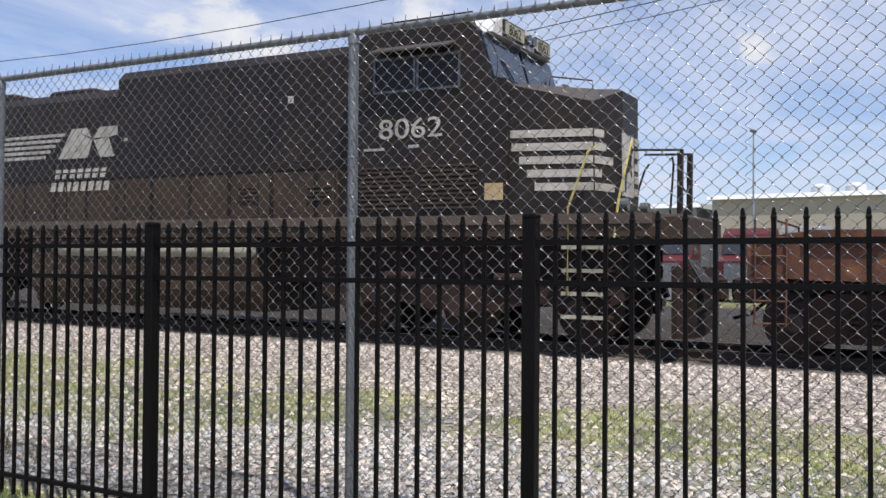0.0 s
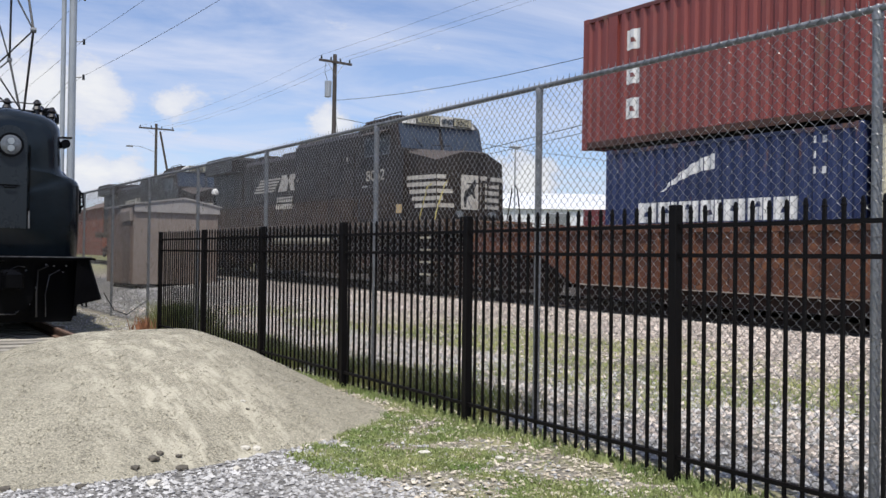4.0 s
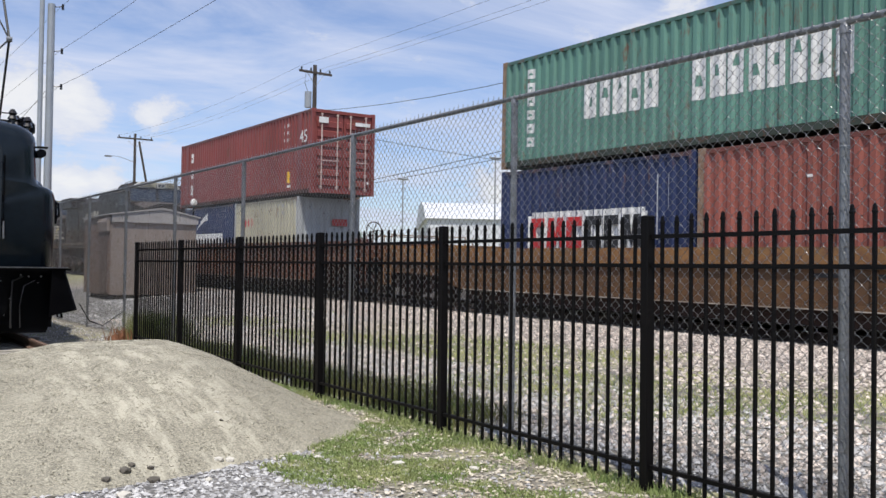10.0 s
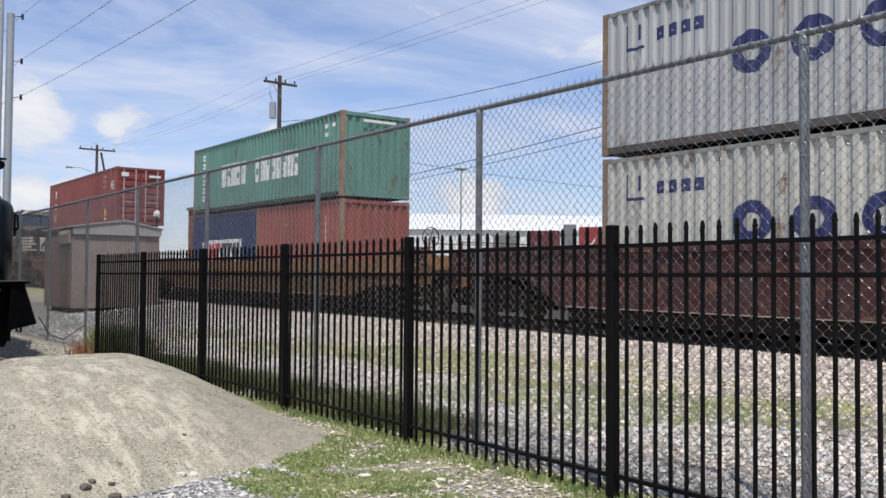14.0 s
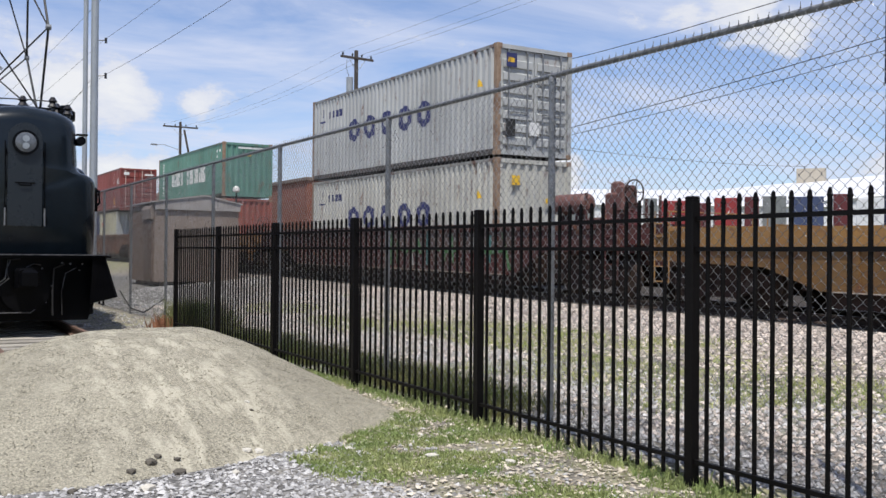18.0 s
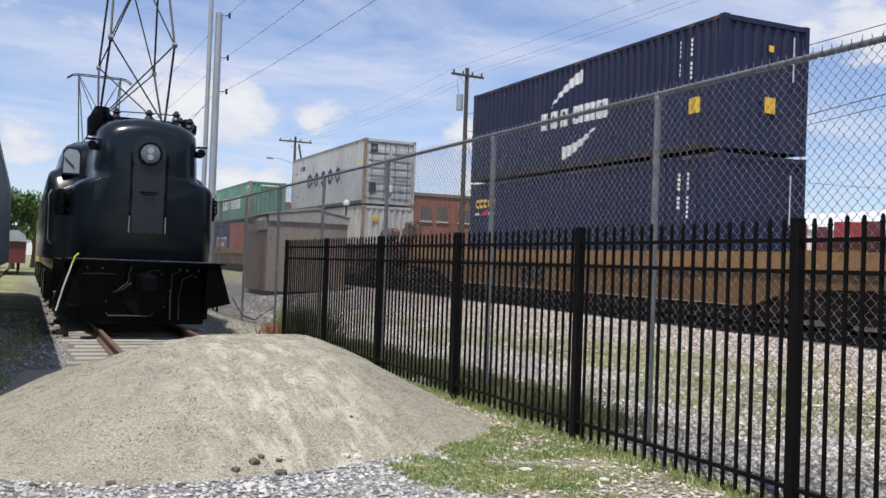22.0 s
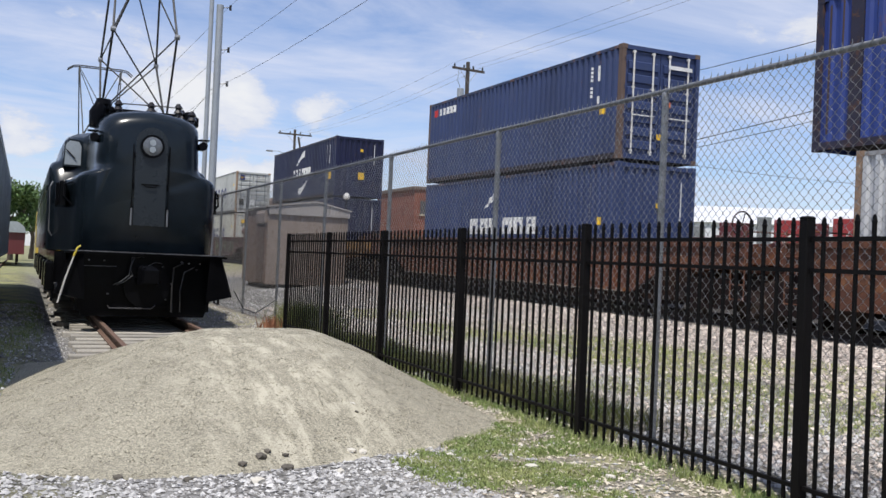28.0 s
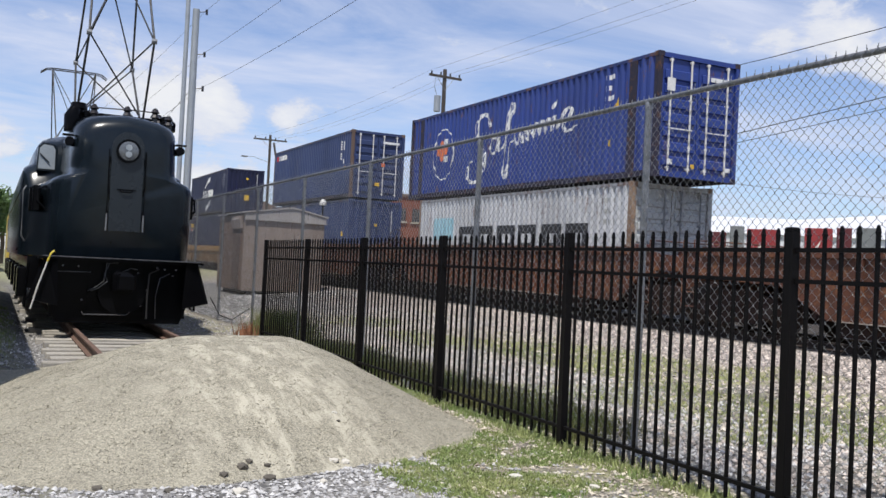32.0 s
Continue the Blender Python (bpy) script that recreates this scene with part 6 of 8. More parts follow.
MARK = dict(white=surface("worn_white_marking", (0.75, 0.75, 0.73), (0.62, 0.62, 0.60), 3, 0.55, bump=0, dirt=(0.4, 0.4, 0.4), dirt_amount=0.2), red=surface("red_marking", (0.55, 0.03, 0.03), (0.45, 0.03, 0.03), 3, 0.5, bump=0),
            navy=surface("navy_marking", (0.02, 0.025, 0.10), (0.03, 0.035, 0.12), 3, 0.5, bump=0), yellow=surface("yellow_marking", (0.78, 0.5, 0.03), (0.7, 0.42, 0.03), 3, 0.5, bump=0),
            black=surface("black_marking", (0.02, 0.02, 0.022), (0.03, 0.03, 0.03), 3, 0.5, bump=0), cyan=surface("pale_blue_marking", (0.28, 0.50, 0.57), (0.36, 0.56, 0.62), 3, 0.5, bump=0),
            orange=surface("orange_marking", (0.7, 0.18, 0.06), (0.6, 0.15, 0.05), 3, 0.5, bump=0), grey=surface("grey_marking", (0.4, 0.4, 0.38), (0.3, 0.3, 0.29), 3, 0.5, bump=0),
            green=surface("green_spray_paint", (0.048, 0.13, 0.048), (0.07, 0.17, 0.06), 2, 0.5, bump=0), teal=surface("teal_spray_paint", (0.05, 0.16, 0.15), (0.04, 0.12, 0.12), 2, 0.5, bump=0), primer=surface("faded_primer", (0.125, 0.092, 0.078), (0.06, 0.038, 0.032), 1.2, 0.8, bump=0.05),
            rust=surface("dark_rust_streak", (0.050, 0.036, 0.034), (0.075, 0.045, 0.035), 2, 0.85, bump=0.1), dark=surface("dark_recess", (0.012, 0.012, 0.014), (0.02, 0.02, 0.02), 3, 0.8, bump=0))
RUSTED = surface("rusted_steel_edge", (0.20, 0.12, 0.075), (0.32, 0.235, 0.165), 3, 0.85, bump=0.2, rust=(0.15, 0.08, 0.045), rust_amount=0.4)
STAINED = surface("rust_stained_white_rod", (0.62, 0.50, 0.45), (0.46, 0.33, 0.29), 3, 0.6, bump=0.05, rust=(0.24, 0.11, 0.08), rust_amount=0.3)
PITCH, DEEP = 0.278, 0.05


def flute(u):
    """Depth of the side sheet's corrugation at a distance along it."""
    t = (u / PITCH) % 1.0
    if t < 0.34:
        return 0.0
    if t < 0.5:
        return DEEP * (t - 0.34) / 0.16
    if t < 0.84:
        return DEEP
    return DEEP * (1 - (t - 0.84) / 0.16)


def flute_cuts(a, b):
    out = [a]
    k = math.floor(a / PITCH)
    while k * PITCH < b:
        for f in (0.0, 0.34, 0.5, 0.84):
            u = (k + f) * PITCH
            if a + 1e-4 < u < b - 1e-4:
                out.append(u)
        k += 1
    return out + [b]


def sheet(bm, place, a, b, z0, z1, thick=0.004):
    """A corrugated sheet; place(u, depth, z) gives the point."""
    us = flute_cuts(a, b)
    lo = [bm.verts.new(place(u, flute(u), z0)) for u in us]
    hi = [bm.verts.new(place(u, flute(u), z1)) for u in us]
    for i in range(len(us) - 1):
        bm.faces.new((lo[i], lo[i + 1], hi[i + 1], hi[i]))


def on_side(bm, length, u0, u1, spans, step=0.05):
    """A flat mark on the near side that follows the corrugation: spans(u) gives the heights it covers at u metres from the left end."""
    us = sorted(set([u0 + (u1 - u0) * i / max(2, round((u1 - u0) / step)) for i in range(max(2, round((u1 - u0) / step)) + 1)] + flute_cuts(u0, u1)))
    for a, b in zip(us, us[1:]):
        sa, sb = spans(a), spans(b)
        for (p0, p1), (q0, q1) in zip(sa, sb):
            if p1 - p0 < 0.002 and q1 - q0 < 0.002:
                continue
            xa, xb = -1.22 + flute(length - a) - 0.004, -1.22 + flute(length - b) - 0.004
            v = [bm.verts.new((xa, length - a, p0)), bm.verts.new((xb, length - b, q0)), bm.verts.new((xb, length - b, q1)), bm.verts.new((xa, length - a, p1))]
            bm.faces.new(v)


def bar_mark(u0, u1, z0, z1):
    return u0, u1, lambda u: [(z0, z1)]


def ring_mark(u0, u1, z0, z1, t=0.13):
    c, z, a, b = (u0 + u1) / 2, (z0 + z1) / 2, (u1 - u0) / 2, (z1 - z0) / 2

    def spans(u):
        k = max(0.0, 1 - ((u - c) / a) ** 2)
        o = b * math.sqrt(k)
        ki = max(0.0, 1 - ((u - c) / max(0.01, a - t)) ** 2) if abs(u - c) < a - t else 0.0
        i = (b - t) * math.sqrt(ki)
        return [(z - o, z - i), (z + i, z + o)]
    return u0, u1, spans


def frame_mark(u0, u1, z0, z1, t=0.11):
    def spans(u):
        if u < u0 + t or u > u1 - t:
            return [(z0, (z0 + z1) / 2), ((z0 + z1) / 2, z1)]
        return [(z0, z0 + t), (z1 - t, z1)]
    return u0, u1, spans


def block_mark(u0, u1, z0, z1, cut=0.35):
    """A block with a notch, for one sign of unreadable lettering."""
    def spans(u):
        k = (u - u0) / (u1 - u0)
        if 0.3 < k < 0.62:
            return [(z0, z0 + (z1 - z0) * cut), (z0 + (z1 - z0) * (cut + 0.25), z1)]
        return [(z0, z0 + (z1 - z0) * cut), (z0 + (z1 - z0) * cut, z1)]
    return u0, u1, spans


def tri_mark(u0, u1, z0, z1):
    """An upright triangle."""
    return u0, u1, lambda u: [(z0, z0 + (z1 - z0) * max(0.0, 1 - abs(2 * (u - u0) / (u1 - u0) - 1)))]


def star_mark(u0, u1, z0, z1):
    """A four-pointed star with hollow sides."""
    c, z, b = (u0 + u1) / 2, (z0 + z1) / 2, (z1 - z0) / 2
    return u0, u1, lambda u: [(z - b * (0.3 + 0.7 * (1 - abs(2 * (u - c) / (u1 - u0))) ** 1.6), z + b * (0.3 + 0.7 * (1 - abs(2 * (u - c) / (u1 - u0))) ** 1.6))]


def swoosh_mark(u0, u1, z0, z1, fat=0.2, flip=False):
    """A tapering arc that rises from left to right."""
    def spans(u):
        k = (u - u0) / (u1 - u0)
        kk = 1 - (1 - k) ** 1.7 if not flip else k ** 1.7
        w = fat * (k if not flip else 1 - k) ** 0.7 * 0.5
        c = z0 + (z1 - z0) * kk
        return [(c - w, c + w)]
    return u0, u1, spans


def container(label, length, height, colour, end, marks=(), post_mat=None, end_mat=None, rods_mat=None, extra=()):
    e = thing("shipping_container", label, "container", "shipping containers")
    mat = CON[colour]
    emat = end_mat or mat
    L, Hh = length, height
    for s, nm in ((-1, "side_panel"), (1, "side_panel")):
        bm = bmesh.new()
        sheet(bm, lambda u, d, z: (s * (1.22 - d), u, z), 0.14, L - 0.14, 0.15, Hh - 0.10)
        part(nm, bm, mat, e)
    bm = bmesh.new()
    sheet(bm, lambda u, d, z: (u, L - 0.02 - d, z), -1.1, 1.1, 0.15, Hh - 0.12)
    part("end_panel", bm, mat, e)
    bm = bmesh.new()
    sheet(bm, lambda u, d, z: (z - 1.24, u, Hh - 0.03 - d * 0.5), 0.1, L - 0.1, 0.05, 2.43)
    part("roof", bm, mat, e)
    bm = bmesh.new()
    box(bm, -1.17, 1.17, 0.05, L - 0.05, 0.10, 0.14)
    part("floor", bm, MARK["dark"], e)
    for s in (-1, 1):
        for y in (0.0, L):
            bm = bmesh.new()
            y0_, y1_ = (y, y + 0.15) if y == 0 else (y - 0.15, y)
            box(bm, min(s * 1.22, s * 1.10), max(s * 1.22, s * 1.10), y0_, y1_, 0.12, Hh - 0.12)
            part("corner_post", bm, post_mat if (post_mat and s < 0) else emat, e)
            for z in (0.0, Hh - 0.12):
                bm = bmesh.new()
                yy0, yy1 = (y - 0.004, y + 0.178) if y == 0 else (y - 0.178, y + 0.004)
                bevel_box(bm, min(s * 1.224, s * 1.06), max(s * 1.224, s * 1.06), yy0, yy1, z, z + 0.12, 0.008)
                part("corner_casting", bm, post_mat or emat, e)
        bm = bmesh.new()
        box(bm, min(s * 1.222, s * 1.16), max(s * 1.222, s * 1.16), 0.178, L - 0.178, 0.02, 0.16)
        part("bottom_rail", bm, SHADE_GRIME[colour], e, "bottom rail darkened for grime and underside shade")
        bm = bmesh.new()
        box(bm, min(s * 1.222, s * 1.16), max(s * 1.222, s * 1.16), 0.178, L - 0.178, Hh - 0.10, Hh - 0.02)
        part("top_rail", bm, DULL[colour], e)
    for z0, z1 in ((0.02, 0.16), (Hh - 0.13, Hh - 0.02)):
        for y in (0.004, L - 0.07):
            bm = bmesh.new()
            box(bm, -1.06, 1.06, y, y + 0.066, z0, z1)
            part("end_rail", bm, emat, e)
    if L > 13:
        for s in (-1, 1):
            for y in (0.95, L - 0.95):
                bm = bmesh.new()
                box(bm, min(s * 1.223, s * 1.15), max(s * 1.223, s * 1.15), y - 0.14, y + 0.14, 0.16, Hh - 0.10)
                part("inner_post", bm, post_mat or emat, e, "plain post at the forty-foot mark")
    if end == "doors":
        for s in (-1, 1):
            bm = bmesh.new()
            x0, x1 = (-1.09, -0.012) if s < 0 else (0.012, 1.09)
            n = 7
            box(bm, x0, x1, 0.055, 0.08, 0.17, Hh - 0.14)
            d_ = part("door", bm, emat, e)
            for k in range(n):                        # pressed horizontal panels
                bm = bmesh.new()
                za = 0.26 + (Hh - 0.56) * k / n
                zb = za + (Hh - 0.56) / n * 0.72
                v = box(bm, x0 + 0.08, x1 - 0.08, 0.008, 0.055, za, zb)
                for q in (0, 1, 4, 5):
                    v[q].co.z += 0.03 if v[q].co.z < (za + zb) / 2 else -0.03
                part("door_panel", bm, emat, d_)
            for x in ((x0 + 0.24), (x1 - 0.24)):
                bm = bmesh.new()
                tube(bm, [(x, 0.0, 0.14), (x, 0.0, Hh - 0.14)], 0.024, 7)
                part("lock_rod", bm, rods_mat or M["galv"], d_, "upright lock rod", smooth=True)
                for z in (0.2, 0.7, Hh * 0.62, Hh - 0.2):
                    bm = bmesh.new()
                    box(bm, x - 0.04, x + 0.04, -0.012, 0.05, z, z + 0.05)
                    part("rod_bracket", bm, rods_mat or M["galv"], d_)
            bm = bmesh.new()
            box(bm, x0 + 0.2, x1 - 0.18, -0.03, -0.012, 1.12, 1.15)
            part("lock_handle", bm, rods_mat or M["galv"], d_)
            for k in range(4):
                bm = bmesh.new()
                z = 0.35 + k * (Hh - 0.8) / 3
                xx = -1.11 if s < 0 else 1.11
                box(bm, xx - 0.03, xx + 0.03, 0.0, 0.05, z, z + 0.14)
                part("hinge", bm, emat, d_)
    else:
        bm = bmesh.new()
        sheet(bm, lambda u, d, z: (u, 0.02 + d, z), -1.1, 1.1, 0.15, Hh - 0.12)
        part("end_panel", bm, emat, e)
    for mm in marks:
        mname, mcol, mlabel, pieces = mm
        joined = bmesh.new() if mname == "code_lines" else None
        for u0, u1, fn in pieces:
            bm = joined or bmesh.new()
            on_side(bm, L, u0, u1, fn)
            if not joined:
                part(mname, bm, MARK[mcol], e, mlabel)
        if joined:
            tagged(part(mname, joined, MARK[mcol], e, mlabel), kind="stuff")
    for name_, col_, lab_, (x0, x1, z0, z1) in extra:       # flat stickers on the near end
        bm = bmesh.new()
        box(bm, x0, x1, -0.036, -0.030, z0, z1)
        part(name_, bm, MARK[col_], e, lab_)
    return e


def codes(u, z, n=4, rows=3, col="white", size=0.12, gap=0.17):
    """Small unreadable code lines."""
    return ("code_lines", col, "small painted code", [bar_mark(u + k * gap, u + k * gap + size * 0.7, z - r * 0.26, z - r * 0.26 + size) for r in range(rows) for k in range(n - r % 2)])


def column(u, z0, z1, w=0.042, pitch=0.105):
    """A column of small code signs."""
    n = int((z1 - z0) / pitch)
    return [bar_mark(u, u + w, z1 - k * pitch - 0.07, z1 - k * pitch) for k in range(n) if k % 6 != 4]


def letters(u0, u1, z0, z1, n, gap=0.25):
    w = (u1 - u0) / n
    return [block_mark(u0 + k * w, u0 + k * w + w * (1 - gap * 0.7), z0, z1, 0.3 + 0.15 * (k % 3)) for k in range(n)]


GAP = 0.07
# red 45-foot box over two 20-foot boxes
A = -15.80
c = container("oxide-red 45-foot shipping container with white lock rods", 14.1, 2.9, "ues", "doors", rods_mat=STAINED, marks=[
    ("painted_mark", "white", "white block marks", [block_mark(1.35, 1.78, 2.0, 2.42), block_mark(1.35, 1.78, 1.28, 1.66), block_mark(1.35, 1.78, 0.55, 0.98)]),
    codes(11.75, 2.45), ("sticker", "yellow", "yellow warning sticker", [bar_mark(12.0, 12.35, 0.45, 0.85)]), ("sticker", "white", "", [bar_mark(12.0, 12.45, 0.28, 0.36)])],
    extra=[("painted_mark", "white", "white block marks", (-0.98, -0.62, 2.42, 2.62)), ("painted_mark", "white", "small white code", (0.42, 1.0, 2.42, 2.54)), ("sticker", "white", "", (0.9, 0.98, 0.4, 0.48))])
rides(c, A, 3.88 - 0.5)
n45 = written("number", "45", 0.62, MARK["white"], c, pose(-1.228, 0.66, 1.78, 90, 0, -90), "painted white 45")
lo = container("navy 20-foot shipping container with white marks", 6.06, 2.59, "navy", "plain", marks=[("painted_mark", "white", "white tapering swoosh", [swoosh_mark(1.6, 3.0, 1.62, 2.15, 0.3)]), ("painted_mark", "white", "row of white block marks", letters(1.0, 4.9, 1.02, 1.42, 7)), codes(5.1, 2.3, 2, 3)])
rides(lo, -8.55, 3.88 - 0.5 - 2.59 - GAP)
lo = container("cream 20-foot shipping container with red ring marks", 6.06, 2.59, "cream", "plain", marks=[("painted_mark", "red", "row of red rings", [ring_mark(0.75 + k * 0.3, 1.02 + k * 0.3, 1.58, 1.95, 0.08) for k in range(4)]), codes(4.3, 2.25, 5, 2, "grey")],
               extra=[("painted_mark", "red", "red mark", (0.1, 0.7, 1.6, 1.85))], end_mat=CON["grey"])
rides(lo, -14.75, 3.88 - 0.5 - 2.59 - GAP)
# green 40-foot box over a navy and a red 20-foot box
A = -38.72
c = container("faded green 40-foot shipping container with white marks, rusty corners", 12.19, 2.59, "green", "plain", post_mat=RUSTED, marks=[
    ("painted_mark", "white", "large white block marks", letters(2.95, 5.15, 0.88, 1.72, 5) + letters(5.95, 9.4, 0.86, 1.72, 8)),
    ("painted_mark", "white", "column of white marks", [block_mark(0.95, 1.2, 2.05 - k * 0.32, 2.27 - k * 0.32) for k in range(6)]), codes(11.1, 2.15, 4, 2)],
    extra=[("sticker", "yellow", "", (0.0, 0.14, 1.95, 2.08)), ("painted_mark", "white", "small white code", (-0.5, 0.7, 2.3, 2.38))])
rides(c, A, 3.87 - 0.5)
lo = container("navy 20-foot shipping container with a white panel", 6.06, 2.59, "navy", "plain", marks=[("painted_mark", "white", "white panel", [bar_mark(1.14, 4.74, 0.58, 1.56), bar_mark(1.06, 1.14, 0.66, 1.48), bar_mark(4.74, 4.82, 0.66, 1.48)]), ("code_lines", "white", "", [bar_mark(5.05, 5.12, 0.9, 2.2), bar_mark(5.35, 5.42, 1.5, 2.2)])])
rides(lo, A + 6.13, 3.87 - 0.5 - 2.59 - GAP)
for u, w, colr, kind in ((1.20, 0.46, "red", 0), (1.74, 0.62, "red", 1), (2.42, 0.50, "red", 0), (3.04, 0.50, "black", 0), (3.62, 0.42, "black", 0), (4.12, 0.60, "black", 1)):
    bm = bmesh.new()
    y = 6.06 - u
    if kind == 0:                                     # open block: an upright, a foot and a cap
        prism(bm, [(y, 0.70), (y, 1.42), (y - w, 1.42), (y - w, 1.22), (y - 0.17, 1.22), (y - 0.17, 0.90), (y - w, 0.90), (y - w, 0.70)], "x", -1.236, -1.228)
    else:                                             # two slanting uprights
        prism(bm, [(y, 0.70), (y - 0.06, 1.42), (y - 0.24, 1.42), (y - w / 2, 1.0), (y - w + 0.24, 1.42), (y - w + 0.06, 1.42), (y - w, 0.70), (y - w + 0.15, 0.70), (y - w + 0.17, 1.1), (y - w / 2, 0.76), (y - 0.17, 1.1), (y - 0.15, 0.70)], "x", -1.236, -1.228)
    part("painted_mark", bm, MARK[colr], lo, colr + " block mark")
lo = container("faded salmon-red 20-foot shipping container", 6.06, 2.59, "salmon", "plain", post_mat=RUSTED, marks=[("code_lines", "white", "", [bar_mark(5.0, 5.07, 1.3, 2.1), bar_mark(5.3, 5.36, 0.6, 0.9), bar_mark(2.3, 2.45, 1.9, 1.95)])])
rides(lo, A, 3.87 - 0.5 - 2.59 - GAP)
# two pale 40-foot boxes with navy rings
A = -61.73
rings_ = [ring_mark(3.15 + k * 1.2, 3.95 + k * 1.2, 1.12, 1.88, 0.22) for k in range(5)]
small = [("painted_mark", "navy", "small navy marks", [block_mark(1.4 + k * 0.3, 1.62 + k * 0.3, 2.12, 2.36) for k in range(4)] + [bar_mark(0.62, 0.68, 2.05, 2.55), bar_mark(0.62, 1.1, 2.02, 2.08), bar_mark(0.98, 1.04, 2.2, 2.5)]),
         ("sticker", "yellow", "yellow warning triangle", [tri_mark(11.2, 11.46, 1.86, 2.1)])]
c = container("pale grey 40-foot shipping container with large navy rings", 12.19, 2.9, "grey", "doors", post_mat=RUSTED, marks=[("painted_mark", "navy", "row of thick navy rings", rings_)] + small,
              extra=[("sticker", "navy", "navy square sticker", (-0.95, -0.62, 2.3, 2.66)), ("sticker", "yellow", "", (-0.9, -0.7, 2.42, 2.54)), ("sticker", "white", "white label", (-0.2, 0.12, 0.55, 0.9)), ("sticker", "grey", "", (0.35, 0.6, 0.7, 0.85)), ("sticker", "dark", "", (-0.95, -0.65, 0.5, 0.95))])
rides(c, A, 4.0 - 0.5)
lo = container("off-white 40-foot shipping container with navy rings and rust-stained corner", 12.19, 2.9, "offwhite", "plain", post_mat=RUSTED, marks=[("painted_mark", "navy", "row of thick navy rings", rings_)] + small,
               extra=[("sticker", "yellow", "", (-0.75, -0.5, 2.2, 2.45)), ("sticker", "yellow", "", (0.35, 0.48, 1.75, 1.88))])
rides(lo, A, 4.0 - 0.5 - 2.9 - GAP)
# two deep navy 40-foot boxes
A = -84.82
c = container("deep navy 40-foot shipping container with white swooshes", 12.19, 2.9, "deep", "plain", marks=[
    ("painted_mark", "white", "row of white block marks", letters(4.45, 6.1, 1.2, 1.68, 3) + letters(6.2, 7.95, 1.2, 1.68, 3)), ("painted_mark", "white", "white tapering swoosh", [swoosh_mark(5.0, 6.65, 1.8, 2.45, 0.36)]),
    ("painted_mark", "white", "white tapering swoosh", [swoosh_mark(5.75, 7.4, 0.45, 1.05, 0.36, True)]), ("code_lines", "white", "", column(10.75, 1.7, 2.55) + column(11.1, 1.5, 2.55)), ("sticker", "yellow", "yellow sticker", [bar_mark(11.1, 11.45, 0.85, 1.2)])],
    extra=[("sticker", "yellow", "yellow sticker", (-0.05, 0.25, 0.85, 1.2)), ("sticker", "yellow", "", (0.02, 0.16, 2.2, 2.34)), ("code_lines", "white", "", (0.725, 0.76, 1.6, 2.6))])
rides(c, A, 4.23 - 0.5)
lo = container("deep navy 40-foot shipping container with small yellow marks", 12.19, 2.9, "deep", "plain", marks=[("painted_mark", "yellow", "row of yellow rings", [ring_mark(0.42 + k * 0.29, 0.68 + k * 0.29, 2.08, 2.36, 0.075) for k in range(5)]),
    ("painted_mark", "red", "small red mark", [swoosh_mark(0.75, 1.3, 1.85, 1.93, 0.2)]), ("code_lines", "white", "", column(11.1, 1.3, 2.5) + column(10.8, 1.6, 2.5) + [bar_mark(0.42, 0.65, 1.86, 1.93), bar_mark(1.35, 1.85, 1.86, 1.93)])],
    extra=[("code_lines", "white", "", (0.725, 0.76, 1.4, 2.5))])
rides(lo, A, 4.23 - 0.5 - 2.9 - GAP)
# steel-blue 40-foot box over another
A = -108.30
c = container("steel-blue 40-foot shipping container with white lock rods", 12.19, 2.9, "steel", "doors", post_mat=M["annex_door"], rods_mat=M["white_paint"], marks=[("painted_mark", "white", "small white marks", letters(0.85, 2.3, 2.38, 2.62, 5)), ("painted_mark", "red", "small red mark", [bar_mark(0.5, 0.8, 2.38, 2.62)]),
    ("code_lines", "white", "", column(10.8, 1.6, 2.5) + [bar_mark(11.1, 11.17, 2.1, 2.5), bar_mark(11.1, 11.17, 1.5, 1.7)]), ("sticker", "yellow", "", [bar_mark(11.25, 11.5, 1.2, 1.36)])],
    extra=[("painted_mark", "white", "small white code", (0.2, 0.95, 2.4, 2.5)), ("sticker", "orange", "", (0.15, 0.3, 1.4, 1.55)), ("sticker", "yellow", "", (-0.1, 0.1, 0.55, 0.7))])
rides(c, A, 4.22 - 0.5)
lo = container("steel-blue 40-foot shipping container with white swoosh and marks", 12.19, 2.9, "steel", "plain", marks=[("painted_mark", "white", "row of white block marks", letters(3.85, 5.9, 1.08, 1.58, 3) + letters(6.1, 8.3, 1.08, 1.58, 3)), ("painted_mark", "white", "white tapering swoosh", [swoosh_mark(4.75, 5.75, 1.8, 2.32, 0.3)]),
    ("code_lines", "white", "", column(10.9, 1.4, 2.4) + column(11.2, 1.7, 2.4)), ("sticker", "yellow", "", [bar_mark(11.35, 11.5, 1.3, 1.5)])], extra=[("sticker", "yellow", "", (-0.04, 0.08, 1.78, 1.9)), ("code_lines", "white", "", (0.725, 0.76, 1.4, 2.5))])
rides(lo, A, 4.22 - 0.5 - 2.9 - GAP)


